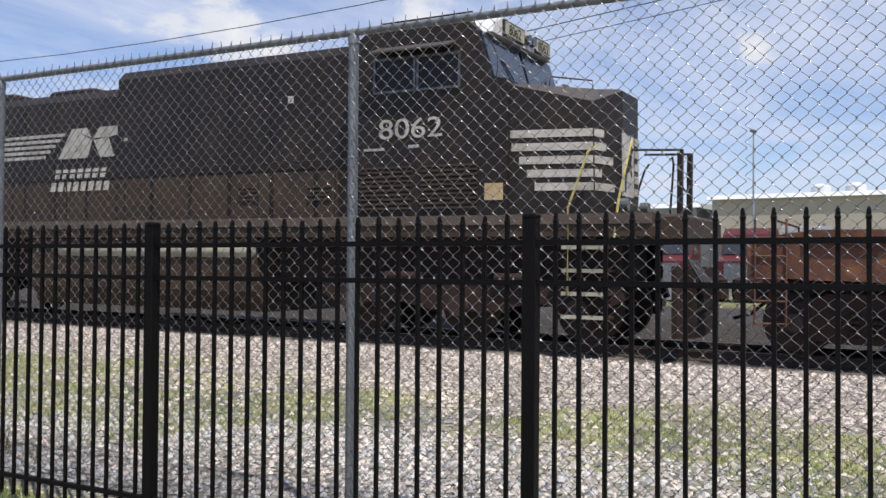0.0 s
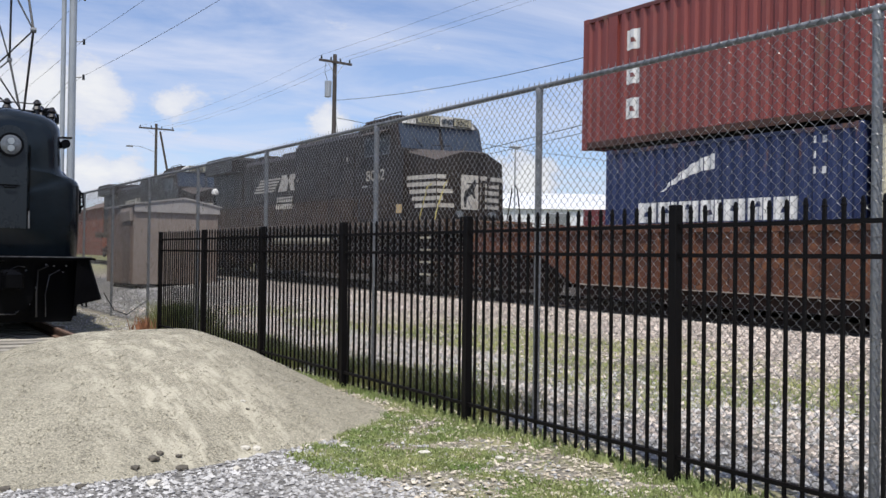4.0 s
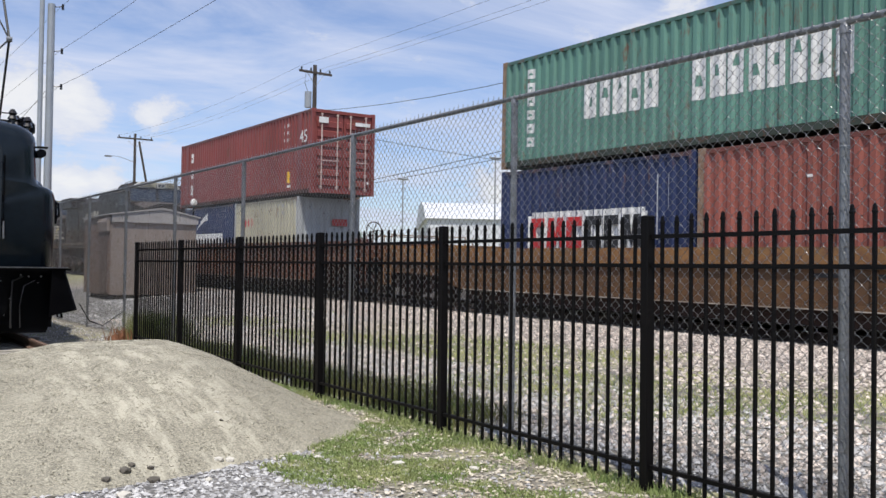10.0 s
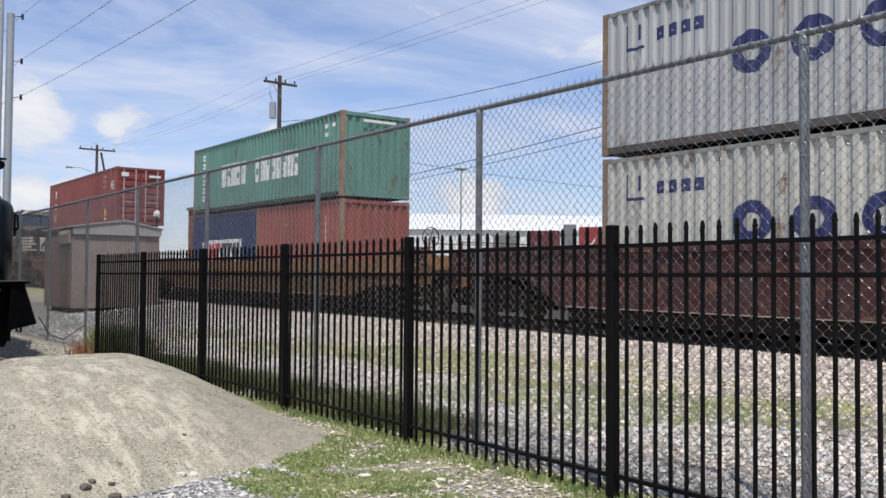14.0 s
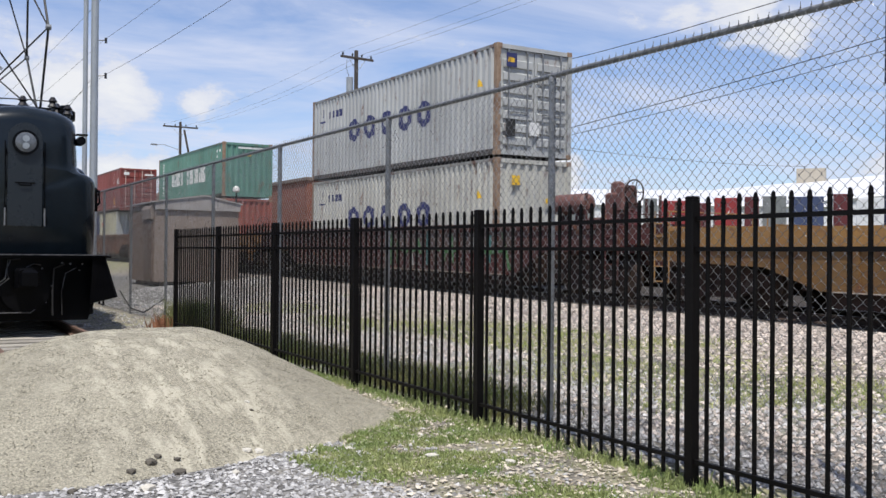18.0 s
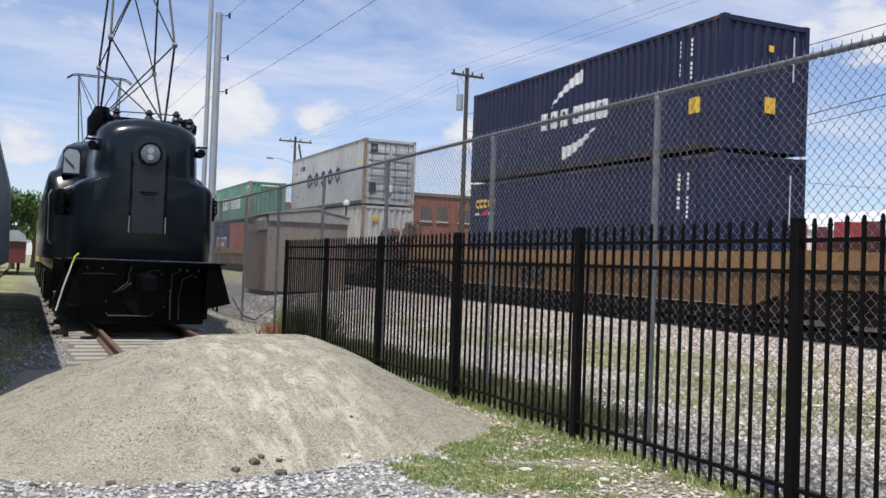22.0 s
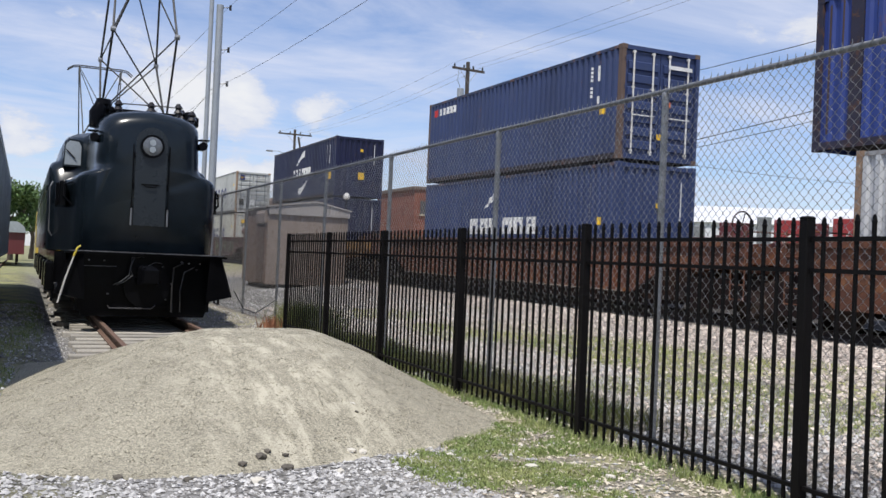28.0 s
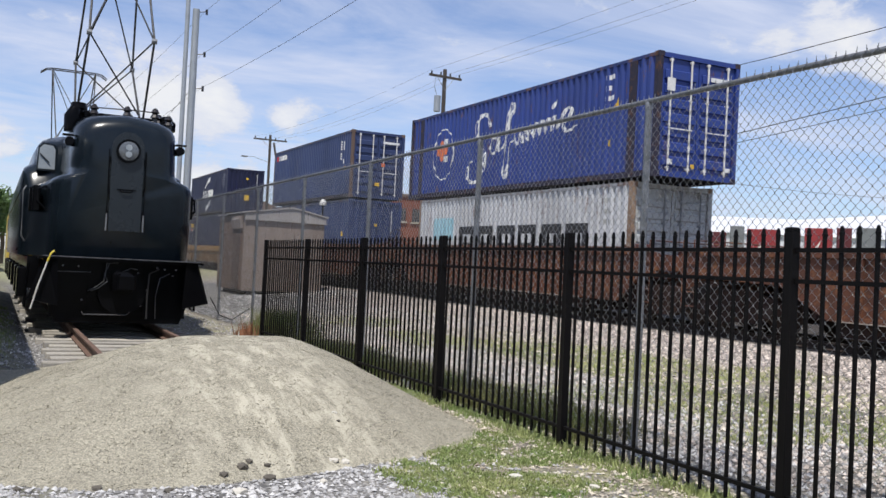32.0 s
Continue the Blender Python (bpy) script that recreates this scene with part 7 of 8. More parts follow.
def brush(e, length, pts, wide, label):
    """A brush stroke on the near side: a smooth ribbon through the points, thick where it runs down."""
    fine = []
    q = [pts[0]] + list(pts) + [pts[-1]]
    for k in range(1, len(q) - 2):
        p0, p1, p2, p3 = (Vector(v) for v in q[k - 1:k + 3])
        n = max(3, int((p2 - p1).length / 0.035))
        for m in range(n):
            t = m / n
            fine.append(0.5 * (2 * p1 + (p2 - p0) * t + (2 * p0 - 5 * p1 + 4 * p2 - p3) * t * t + (3 * p1 - p0 - 3 * p2 + p3) * t ** 3))
    fine.append(Vector(pts[-1]))
    bm = bmesh.new()
    last = None
    for k, p in enumerate(fine):
        d = (fine[min(k + 1, len(fine) - 1)] - fine[max(k - 1, 0)]).normalized()
        w = wide * (0.45 + 0.55 * abs(d.y)) * min(1.0, 0.35 + 6.0 * min(k, len(fine) - 1 - k) / len(fine))
        side = Vector((-d.y, d.x)) * w / 2
        pair = [bm.verts.new((-1.22 + flute(length - v.x) - 0.006, length - v.x, v.y)) for v in (p - side, p, p + side)]
        if last:
            for a, b in ((0, 1), (1, 2)):
                bm.faces.new((last[a], last[b], pair[b], pair[a]))
        last = pair
    part("painted_mark", bm, MARK["white"], e, label)


def flowing_mark(e, length):
    """A tall double curve, a small loop, a high loop, a run of waves and a last curl."""
    brush(e, length, [(5.98, 2.02), (5.78, 2.36), (5.42, 2.42), (5.14, 2.14), (5.22, 1.74), (5.52, 1.4), (5.68, 1.0), (5.48, 0.55), (5.04, 0.34), (4.66, 0.48), (4.62, 0.84), (4.86, 1.04)], 0.20, "flowing white brush mark")
    brush(e, length, [(6.5, 1.58), (6.2, 1.62), (6.02, 1.36), (6.18, 1.16), (6.46, 1.32), (6.56, 1.62), (6.52, 1.24), (6.78, 1.26)], 0.12, "flowing white brush mark")
    brush(e, length, [(6.78, 1.26), (7.12, 1.9), (7.38, 2.46), (7.2, 2.52), (7.06, 2.0), (6.96, 1.2), (6.86, 0.5), (7.02, 0.38), (7.16, 0.8), (7.2, 1.3), (7.52, 1.5)], 0.13, "flowing white brush mark")
    wave = []
    for k in range(17):
        wave.append((7.5 + k * 0.152, (1.30 if k % 2 else 1.68) + 0.016 * k))
    brush(e, length, wave, 0.12, "flowing white brush mark")
    brush(e, length, [(9.95, 1.62), (10.3, 1.78), (10.45, 1.98), (10.2, 2.04), (10.02, 1.74), (10.22, 1.42), (10.72, 1.54)], 0.12, "flowing white brush mark")
    brush(e, length, [(9.5, 2.1), (9.62, 2.26), (9.74, 2.34)], 0.10, "flowing white brush mark")


A = -128.6
c = container("royal blue 45-foot shipping container with a flowing white mark", 14.0, 2.9, "blue", "doors", post_mat=SHADE_GRIME["blue"], rods_mat=M["white_paint"], end_mat=CON["blue"], marks=[("rust_streak", "rust", "dark rust streak", [bar_mark(u, u + w, z0, z1) for u, w, z0, z1 in ((0.32, 0.05, 0.3, 2.7), (0.62, 0.04, 1.3, 2.75), (4.35, 0.03, 1.7, 2.75), (7.75, 0.035, 1.95, 2.75), (8.3, 0.05, 1.85, 2.75), (9.15, 0.03, 2.2, 2.75), (11.1, 0.04, 1.9, 2.75), (13.3, 0.05, 0.5, 2.7))]),("painted_mark", "white", "thin white ring", [ring_mark(1.95, 3.5, 0.55, 2.3, 0.045)]), ("painted_mark", "orange", "orange flag shape", [star_mark(2.22, 2.98, 1.18, 1.92)]), ("painted_mark", "white", "white flag shape", [bar_mark(2.8, 3.1, 1.76, 1.94), bar_mark(2.8, 3.12, 1.16, 1.36), bar_mark(2.12, 2.18, 0.7, 2.05)]),
    codes(11.9, 2.5, 3, 3), ("sticker", "yellow", "yellow triangle", [tri_mark(12.3, 12.58, 1.75, 2.02)]), ("sticker", "yellow", "", [bar_mark(12.1, 12.25, 0.85, 1.0)])],
    extra=[("sticker", "white", "white label", (-0.98, -0.75, 2.0, 2.3)), ("painted_mark", "white", "small white code", (0.3, 1.0, 2.35, 2.45)), ("sticker", "yellow", "", (-0.2, -0.1, 0.25, 0.35)), ("sticker", "white", "", (-0.9, -0.75, 0.3, 0.42)), ("sticker", "white", "", (0.85, 1.0, 0.25, 0.35))])
flowing_mark(c, 14.0)
rides(c, A, 3.84 - 0.5)
lo = container("light grey 40-foot shipping container with black blocks and rust", 12.19, 2.59, "white", "doors", post_mat=RUSTED, end_mat=CON["grey"], marks=[("painted_mark", "black", "row of heavy black frames", [frame_mark(3.2 + k * 1.24, 4.2 + k * 1.24, 0.86, 1.62, 0.25) for k in range(6)]), ("painted_mark", "cyan", "pale blue square", [bar_mark(1.2, 2.75, 1.2, 1.92)]), codes(10.9, 2.1, 4, 3, "grey")])
rides(lo, A + 0.78, 3.84 - 0.5 - 2.59 - GAP)

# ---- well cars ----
CARM = dict(ochre=surface("dark_ochre_car_paint", (0.185, 0.096, 0.028), (0.122, 0.061, 0.019), 0.9, 0.7, bump=0.12, rust=(0.12, 0.055, 0.026), rust_amount=0.4, dirt=(0.10, 0.062, 0.026), dirt_amount=0.5),
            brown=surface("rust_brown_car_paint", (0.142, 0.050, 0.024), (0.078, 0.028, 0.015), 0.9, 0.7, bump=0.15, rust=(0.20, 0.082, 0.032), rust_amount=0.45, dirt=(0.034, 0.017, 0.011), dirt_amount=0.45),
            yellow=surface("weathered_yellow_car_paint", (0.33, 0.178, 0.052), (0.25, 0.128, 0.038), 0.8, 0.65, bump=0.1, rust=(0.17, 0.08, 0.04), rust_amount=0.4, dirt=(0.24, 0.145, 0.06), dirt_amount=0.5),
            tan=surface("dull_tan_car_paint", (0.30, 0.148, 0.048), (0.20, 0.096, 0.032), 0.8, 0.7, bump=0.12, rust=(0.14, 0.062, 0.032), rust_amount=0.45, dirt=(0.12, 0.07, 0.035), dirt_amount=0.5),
            umber=surface("dark_umber_car_paint", (0.150, 0.073, 0.025), (0.095, 0.046, 0.018), 0.9, 0.75, bump=0.12, rust=(0.10, 0.045, 0.022), rust_amount=0.4, dirt=(0.05, 0.03, 0.018), dirt_amount=0.5),
            maroon=surface("dark_maroon_car_paint", (0.074, 0.017, 0.014), (0.040, 0.011, 0.010), 0.8, 0.7, bump=0.12, rust=(0.17, 0.075, 0.04), rust_amount=0.35, dirt=(0.06, 0.04, 0.032), dirt_amount=0.4),
            lip=surface("pale_highlight_steel_lip", (0.42, 0.38, 0.32), (0.24, 0.19, 0.15), 1.5, 0.7, bump=0.1))
M["tank_red"] = surface("faded_red_tank_paint", (0.17, 0.075, 0.062), (0.11, 0.05, 0.042), 4, 0.6, bump=0.1, rust=(0.1, 0.05, 0.03), rust_amount=0.4)
wheel_me = bpy.data.meshes.new("wheel")
bm = bmesh.new()
tube(bm, [(-0.07, 0, 0), (-0.03, 0, 0), (-0.03, 0, 0), (0.05, 0, 0), (0.07, 0, 0)], [0.47, 0.47, 0.42, 0.41, 0.36], 24)
bm.to_mesh(wheel_me)
bm.free()
wheel_me.materials.append(M["wheel"])


def bogie(e, y, axle=0.89, r=1.0):
    """A two-axle truck: bowed side frames, springs, wheels."""
    for s in (-1, 1):
        bm = bmesh.new()
        x0, x1 = sorted((s * 0.98, s * 1.12))
        prism(bm, [(y - 1.25, 0.62), (y - 1.05, 0.66), (y - 0.45, 0.86), (y + 0.45, 0.86), (y + 1.05, 0.66), (y + 1.25, 0.62), (y + 1.22, 0.42), (y + 0.95, 0.40), (y + 0.5, 0.20), (y - 0.5, 0.20), (y - 0.95, 0.40), (y - 1.22, 0.42)], "x", x0, x1)
        fr = part("truck_frame", bm, M["under"], e, "cast truck side frame")
        for d in (-0.14, 0.14):
            bm = bmesh.new()
            for k in range(4):
                disc(bm, (s * 1.13, y + d, 0.34 + k * 0.08), "z", 0.075, 0.04, 10)
            part("spring", bm, M["under"], fr)
        for d in (-axle, axle):
            bm = bmesh.new()
            disc(bm, (s * 1.12, y + d, 0.46), "x", 0.13, 0.14, 10)
            part("bearing_cap", bm, M["wheel"], fr)
            o = new("wheel", wheel_me)
            o.parent = e
            o.location = (s * 0.76, y + d, 0.46)
            if s < 0:
                o.rotation_euler[2] = math.pi
    bm = bmesh.new()
    box(bm, -1.0, 1.0, y - 0.25, y + 0.25, 0.45, 0.8)
    for d in (-axle, axle):
        tube(bm, [(-0.8, y + d, 0.46), (0.8, y + d, 0.46)], 0.08, 8)
    part("bolster", bm, M["under"], e)


def brake_wheel(e, y, z):
    bm = bmesh.new()
    tube(bm, [(-0.55, y, 1.3), (-0.55, y, z)], 0.03, 6)
    stand = part("brake_stand", bm, CARM["maroon"], e)
    bm = bmesh.new()
    n = 18
    ring = [(-0.55, y + 0.05, z), 0.27]
    tube(bm, [(-0.55 + 0.27 * math.cos(6.2832 * k / n), y - 0.06, z + 0.27 * math.sin(6.2832 * k / n)) for k in range(n + 1)], 0.018, 6, False)
    for k in range(5):
        a = 6.2832 * k / 5
        tube(bm, [(-0.55, y - 0.06, z), (-0.55 + 0.27 * math.cos(a), y - 0.06, z + 0.27 * math.sin(a))], 0.012, 5)
    part("brake_wheel", bm, M["under"], stand, "round hand-brake wheel")


def well_car(label, near, far, colour, tank=False, graffiti=False, brake=True, stripe=False, panel=0.0, top=1.69):
    """Origin at the near end on the rail; runs to far along y."""
    L = far - near
    e = thing("well_car", label, "well car", "well cars")
    mat = CARM[colour]
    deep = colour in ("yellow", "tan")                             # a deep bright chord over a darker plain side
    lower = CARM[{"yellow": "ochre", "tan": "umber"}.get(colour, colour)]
    b = 1.9 if L > 20 else 0.55                                    # distance of the trucks from the ends
    r1, r2 = (b + 1.35, b + 2.5) if L > 20 else (1.0, 1.75)        # where the side dips into the well
    low = 0.42
    for s in (-1, 1):
        x0, x1 = sorted((s * 1.33, s * 1.40))
        bm = bmesh.new()
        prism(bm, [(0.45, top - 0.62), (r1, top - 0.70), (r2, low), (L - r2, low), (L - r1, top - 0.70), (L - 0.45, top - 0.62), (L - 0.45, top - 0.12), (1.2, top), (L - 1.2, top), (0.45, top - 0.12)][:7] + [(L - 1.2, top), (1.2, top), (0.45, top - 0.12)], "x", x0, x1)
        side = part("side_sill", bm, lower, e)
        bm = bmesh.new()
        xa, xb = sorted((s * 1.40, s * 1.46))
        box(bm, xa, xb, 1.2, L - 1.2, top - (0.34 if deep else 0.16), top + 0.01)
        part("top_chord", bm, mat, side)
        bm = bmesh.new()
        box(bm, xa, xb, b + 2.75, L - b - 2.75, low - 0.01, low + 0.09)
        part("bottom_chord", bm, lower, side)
        if stripe:
            bm = bmesh.new()
            xs_ = sorted((s * 1.401, s * 1.404))
            box(bm, xs_[0], xs_[1], b + 1.6, L - b - 1.6, 1.305, 1.33)
            part("seam", bm, CARM["lip"], side, "pale edge under the chord")
        # thin flange whose pale colour stands for the sun it catches
        bm = bmesh.new()
        xl = sorted((s * 1.46, s * 1.485))
        box(bm, xl[0], xl[1], b + 2.75, L - b - 2.75, low - 0.008, low + 0.012)
        part("lower_lip", bm, CARM["lip"], side, "lower edge coloured pale as a sun highlight")
        n = 6 if deep else 15
        for k in range(n):
            bm = bmesh.new()
            y = b + 3.2 + (L - 2 * b - 6.4) * k / (n - 1)
            box(bm, min(s * 1.40, s * 1.45), max(s * 1.40, s * 1.45), y - 0.05, y + 0.05, low + 0.09, top - (0.34 if deep else 0.16))
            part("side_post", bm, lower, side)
        if s < 0:
            for k in range(3):
                bm = bmesh.new()
                y = b + 4.2 + k * 1.1
                box(bm, -1.408, -1.402, y, y + 0.62, 0.94, 1.01)
                part("painted_code", bm, MARK["black"] if deep else MARK["primer"], side, "small painted code")
            if graffiti:                                   # a faded primer field under slanting green and teal strokes
                bm = bmesh.new()
                box(bm, -1.4095, -1.4055, 4.3, 11.3, 0.98, 1.50)
                part("spray_field", bm, MARK["primer"], side, "faded grey-brown sprayed field")
                rg = random.Random(8)
                for k in range(15):
                    bm = bmesh.new()
                    y = 4.5 + k * 0.45
                    w, lean, za, zb = rg.uniform(0.08, 0.22), rg.uniform(-0.35, 0.35), rg.uniform(0.48, 0.95), rg.uniform(1.25, 1.56)
                    prism(bm, [(y, za), (y + w, za), (y + w + lean, zb), (y + lean, zb)], "x", -1.4145, -1.4105)
                    part("spray_mark", bm, MARK[("green", "primer", "teal", "green", "grey", "dark", "green")[k % 7]], side, "slanting spray-paint stroke")
                for k in range(3):
                    bm = bmesh.new()
                    y = 4.7 + k * 2.2
                    prism(bm, [(y, 0.98), (y + 0.9, 0.90), (y + 1.3, 1.02), (y + 0.1, 1.05)], "x", -1.4165, -1.4150)
                    part("spray_mark", bm, MARK["green"], side, "long green spray-paint stroke")
            if panel:
                bm = bmesh.new()
                box(bm, -1.409, -1.4035, panel, panel + 1.35, 0.56, 1.30)
                part("painted_panel", bm, MARK["dark"], side, "dark painted square")
    for y0_, y1_ in ((0.55, r1 + 0.35), (L - r1 - 0.35, L - 0.55)):
        bm = bmesh.new()
        box(bm, -1.33, 1.33, y0_, y1_, 1.18, 1.28)
        for yy in (y0_ + 0.2, (y0_ + y1_) / 2, y1_ - 0.2):
            box(bm, -1.32, 1.32, yy - 0.06, yy + 0.06, 1.0, 1.55)
        box(bm, -0.35, 0.35, y0_, y1_, 0.74, 1.02)
        part("end_platform", bm, mat, e)
    bm = bmesh.new()
    box(bm, -1.25, 1.25, b + 2.6, L - b - 2.6, 0.14, low + 0.08)
    for y in (r2 - 0.4, L - r2 + 0.3):
        box(bm, -1.33, 1.33, y, y + 0.1, low, 1.25)
    part("well_floor", bm, M["under"], e)
    for y, d in ((0.0, -1), (L, 1)):
        bm = bmesh.new()
        box(bm, -0.13, 0.13, min(y, y - d * 0.7), max(y, y - d * 0.7), 0.76, 0.98)
        bevel_box(bm, -0.2, 0.2, min(y - d * 0.02, y - d * 0.32), max(y - d * 0.02, y - d * 0.32), 0.72, 1.04, 0.03)
        cp = part("coupler", bm, M["under"], e, "rusty knuckle coupler")
        bm = bmesh.new()
        tube(bm, [(0.32, y - d * 0.6, 0.85), (0.34, y - d * 0.2, 0.5), (0.2, y + d * 0.05, 0.42)], 0.03, 6)
        part("brake_hose", bm, M["cable"], cp)
    bogie(e, b)
    bogie(e, L - b)
    for y in (0.75, L - 0.75):
        for s in (-1, 1):
            bm = bmesh.new()
            for z in (0.45, 0.75, 1.05, 1.35, 1.6):
                tube(bm, [(s * 1.42, y - 0.2, z), (s * 1.42, y + 0.2, z)], 0.014, 5)
            for yy in (-0.2, 0.2):
                tube(bm, [(s * 1.42, y + yy, 0.42), (s * 1.42, y + yy, 1.85)], 0.016, 5)
            part("ladder", bm, mat, e)
        bm = bmesh.new()
        tube(bm, [(-1.3, y, 1.1), (-1.3, y, 1.85), (1.3, y, 1.85), (1.3, y, 1.1)], 0.018, 6)
        part("end_rail", bm, mat, e)
    if tank:
        bm = bmesh.new()
        tube(bm, [(-0.92, 2.08, 2.12), (-0.92, 2.18, 2.12), (-0.92, 3.26, 2.12), (-0.92, 3.36, 2.12)], [0.13, 0.24, 0.24, 0.13], 16)
        part("air_tank", bm, M["tank_red"], e, "faded red cylindrical air tank", smooth=True)
        for y in (2.35, 3.0):
            bm = bmesh.new()
            box(bm, -1.05, -0.79, y, y + 0.1, 1.28, 1.9)
            part("tank_bracket", bm, CARM["maroon"], e)
        for q in ((-0.8, -0.45, 1.25, 1.75, 1.28, 2.35), (-0.75, -0.5, 1.35, 1.62, 2.35, 2.6), (-0.85, -0.4, 1.05, 1.3, 1.95, 2.5)):
            bm = bmesh.new()
            bevel_box(bm, *q, 0.05)
            part("brake_housing", bm, M["tank_red"], e, "rusty brake gear housing")
        for x, y, h in ((-0.3, 0.9, 2.2), (0.2, 1.0, 2.3), (-1.1, 2.0, 2.35), (0.5, 0.8, 2.15)):
            bm = bmesh.new()
            tube(bm, [(x, y, 1.28), (x, y, h)], 0.035, 7)
            part("upright", bm, CARM["maroon"], e)
    for q in ((-0.9, -0.3, 2.4, 3.0, 1.28, 1.75), (0.2, 0.6, 1.2, 1.6, 1.28, 1.7), (-1.2, -0.75, 1.3, 1.9, 1.28, 1.78), (-1.15, -0.9, 0.8, 1.05, 1.28, 1.6)):
        bm = bmesh.new()
        bevel_box(bm, *q, 0.04)
        part("brake_valve", bm, CARM["maroon"], e, "brake valve box")
    if brake:
        brake_wheel(e, 1.08 if tank else 1.7, 2.35 if tank else 2.05)
    return rides(e, near, 0.0)


well_car("rust-brown double-stack well car behind the locomotive", -20.65, 2.75, "brown")
well_car("orange-tan and brown double-stack well car", -44.1, -20.65, "tan", stripe=True, top=1.43)
well_car("dark maroon double-stack well car with green spray paint", -67.2, -44.1, "maroon", graffiti=True, tank=True)
well_car("weathered yellow double-stack well car with clean sides", -90.45, -67.2, "yellow", stripe=True, panel=12.5, top=1.49)
well_car("rust-brown double-stack well car with worn paint", -113.7, -90.45, "brown")
well_car("short rust-brown well car under a blue container", -129.4, -113.7, "brown", brake=False)
well_car("rust-brown well car at the rear of the view", -152.2, -129.4, "brown")


# ---- diesel locomotives ----
def locomotive(label, number):
    """Origin at the nose coupler on the rail; the long hood runs to +y."""
    e = thing("diesel_locomotive", label, "locomotive", "diesel locomotives")
    B, D = M["loco_black"], M["loco_dirty"]
    # frame and deck
    bm = bmesh.new()
    box(bm, -1.50, 1.50, 0.75, 21.6, 1.62, 1.96)
    part("deck", bm, D, e, "dust-covered deck and frame")
    bm = bmesh.new()
    box(bm, -1.53, -1.50, 0.75, 21.6, 1.80, 1.95)
    part("sill_stripe", bm, M["sill_dust"], e, "dusty pale sill edge")
    # nose: cut front corners, sloping facets up to a flat top
    base = [(-0.42, 1.52), (0.42, 1.52), (1.16, 1.72), (1.44, 3.2), (-1.44, 3.2), (-1.16, 1.72)]
    mid = [(-0.40, 1.54, 3.92), (0.40, 1.54, 3.92), (1.13, 1.78, 3.66), (1.42, 3.2, 4.00), (-1.42, 3.2, 4.00), (-1.13, 1.78, 3.66)]
    crown = [(-0.36, 1.60, 3.955), (0.36, 1.60, 3.955), (0.52, 1.86, 3.95), (0.80, 3.2, 4.10), (-0.80, 3.2, 4.10), (-0.52, 1.86, 3.95)]
    bm = bmesh.new()
    skin(bm, [[bm.verts.new((x, y, 1.94)) for x, y in base], [bm.verts.new(p) for p in mid]])
    nose = part("nose", bm, B, e, "black faceted nose")
    bm = bmesh.new()
    hi_ = [bm.verts.new(p) for p in crown]
    skin(bm, [[bm.verts.new(p) for p in mid], hi_])
    bm.faces.new(hi_)
    part("nose_top", bm, M["nose_pale"], nose, "dusty grey-brown nose top, lightened as if sunlit")
    # cab
    bm = bmesh.new()
    cabo = [(3.0, 1.94), (5.85, 1.94), (5.85, 4.80), (5.6, 4.98), (3.80, 5.08), (3.55, 4.87), (3.30, 4.10), (3.0, 4.03)]
    prism(bm, cabo, "x", -1.50, 1.50)
    cab_ = part("cab", bm, B, e, "wide black cab")
    bm = bmesh.new()
    box(bm, -1.40, 1.40, 4.2, 5.6, 5.02, 5.09)
    part("roof_panel", bm, D, cab_)
    # white brow with its number board and twin headlight
    bm = bmesh.new()
    prism(bm, [(-1.25, 4.86), (1.25, 4.86), (1.14, 5.02), (0.86, 5.17), (-0.86, 5.17), (-1.14, 5.02)], "y", 3.40, 4.0)
    brow = part("number_brow", bm, M["white_paint"], cab_, "dirty white brow over the windscreen")
    for xa, xb in ((-0.84, -0.08), (0.46, 1.06)):
        bm = bmesh.new()
        prism(bm, [(3.36, 4.88), (3.405, 4.88), (3.405, 5.14), (3.36, 5.14)], "x", xa - 0.03, xb + 0.03)
        nb = part("number_board", bm, MARK["dark"], brow, "number board with a dark edge")
        bm = bmesh.new()
        box(bm, xa, xb, 3.354, 3.360, 4.905, 5.115)
        part("board_face", bm, M["board_tan"], nb, "yellowed glass face")
        if number:
            written("number", number, 0.24, MARK["dark"], nb, pose((xa + xb) / 2, 3.352, 4.93, 90, 0, 0), "dark road number")
        else:
            bm = bmesh.new()
            for k in range(4):
                u = xa + 0.08 + k * (xb - xa - 0.1) / 4
                box(bm, u, u + 0.09, 3.346, 3.353, 4.94, 5.09)
            part("number_bars", bm, MARK["dark"], nb)
    for x in (0.10, 0.30):
        bm = bmesh.new()
        disc(bm, (x, 3.37, 5.01), "y", 0.085, 0.1, 14)
        part("cab_headlight", bm, M["glass"], brow, "dark round headlight", smooth=True)
    # low gear along the cab roof
    for q in ((-1.1, -0.7, 4.15, 4.9, 5.07, 5.20), (-0.2, 0.5, 4.2, 5.3, 5.07, 5.17), (-1.25, -1.0, 5.0, 5.5, 5.04, 5.15)):
        bm = bmesh.new()
        bevel_box(bm, *q, 0.03)
        part("roof_gear", bm, B, cab_, "dark low roof equipment")
    bm = bmesh.new()
    tube(bm, [(-1.15, 3.75, 5.02), (-1.15, 3.8, 5.24), (-1.15, 5.5, 5.22), (-1.15, 5.55, 5.0)], 0.014, 6)
    part("roof_rail", bm, B, cab_)
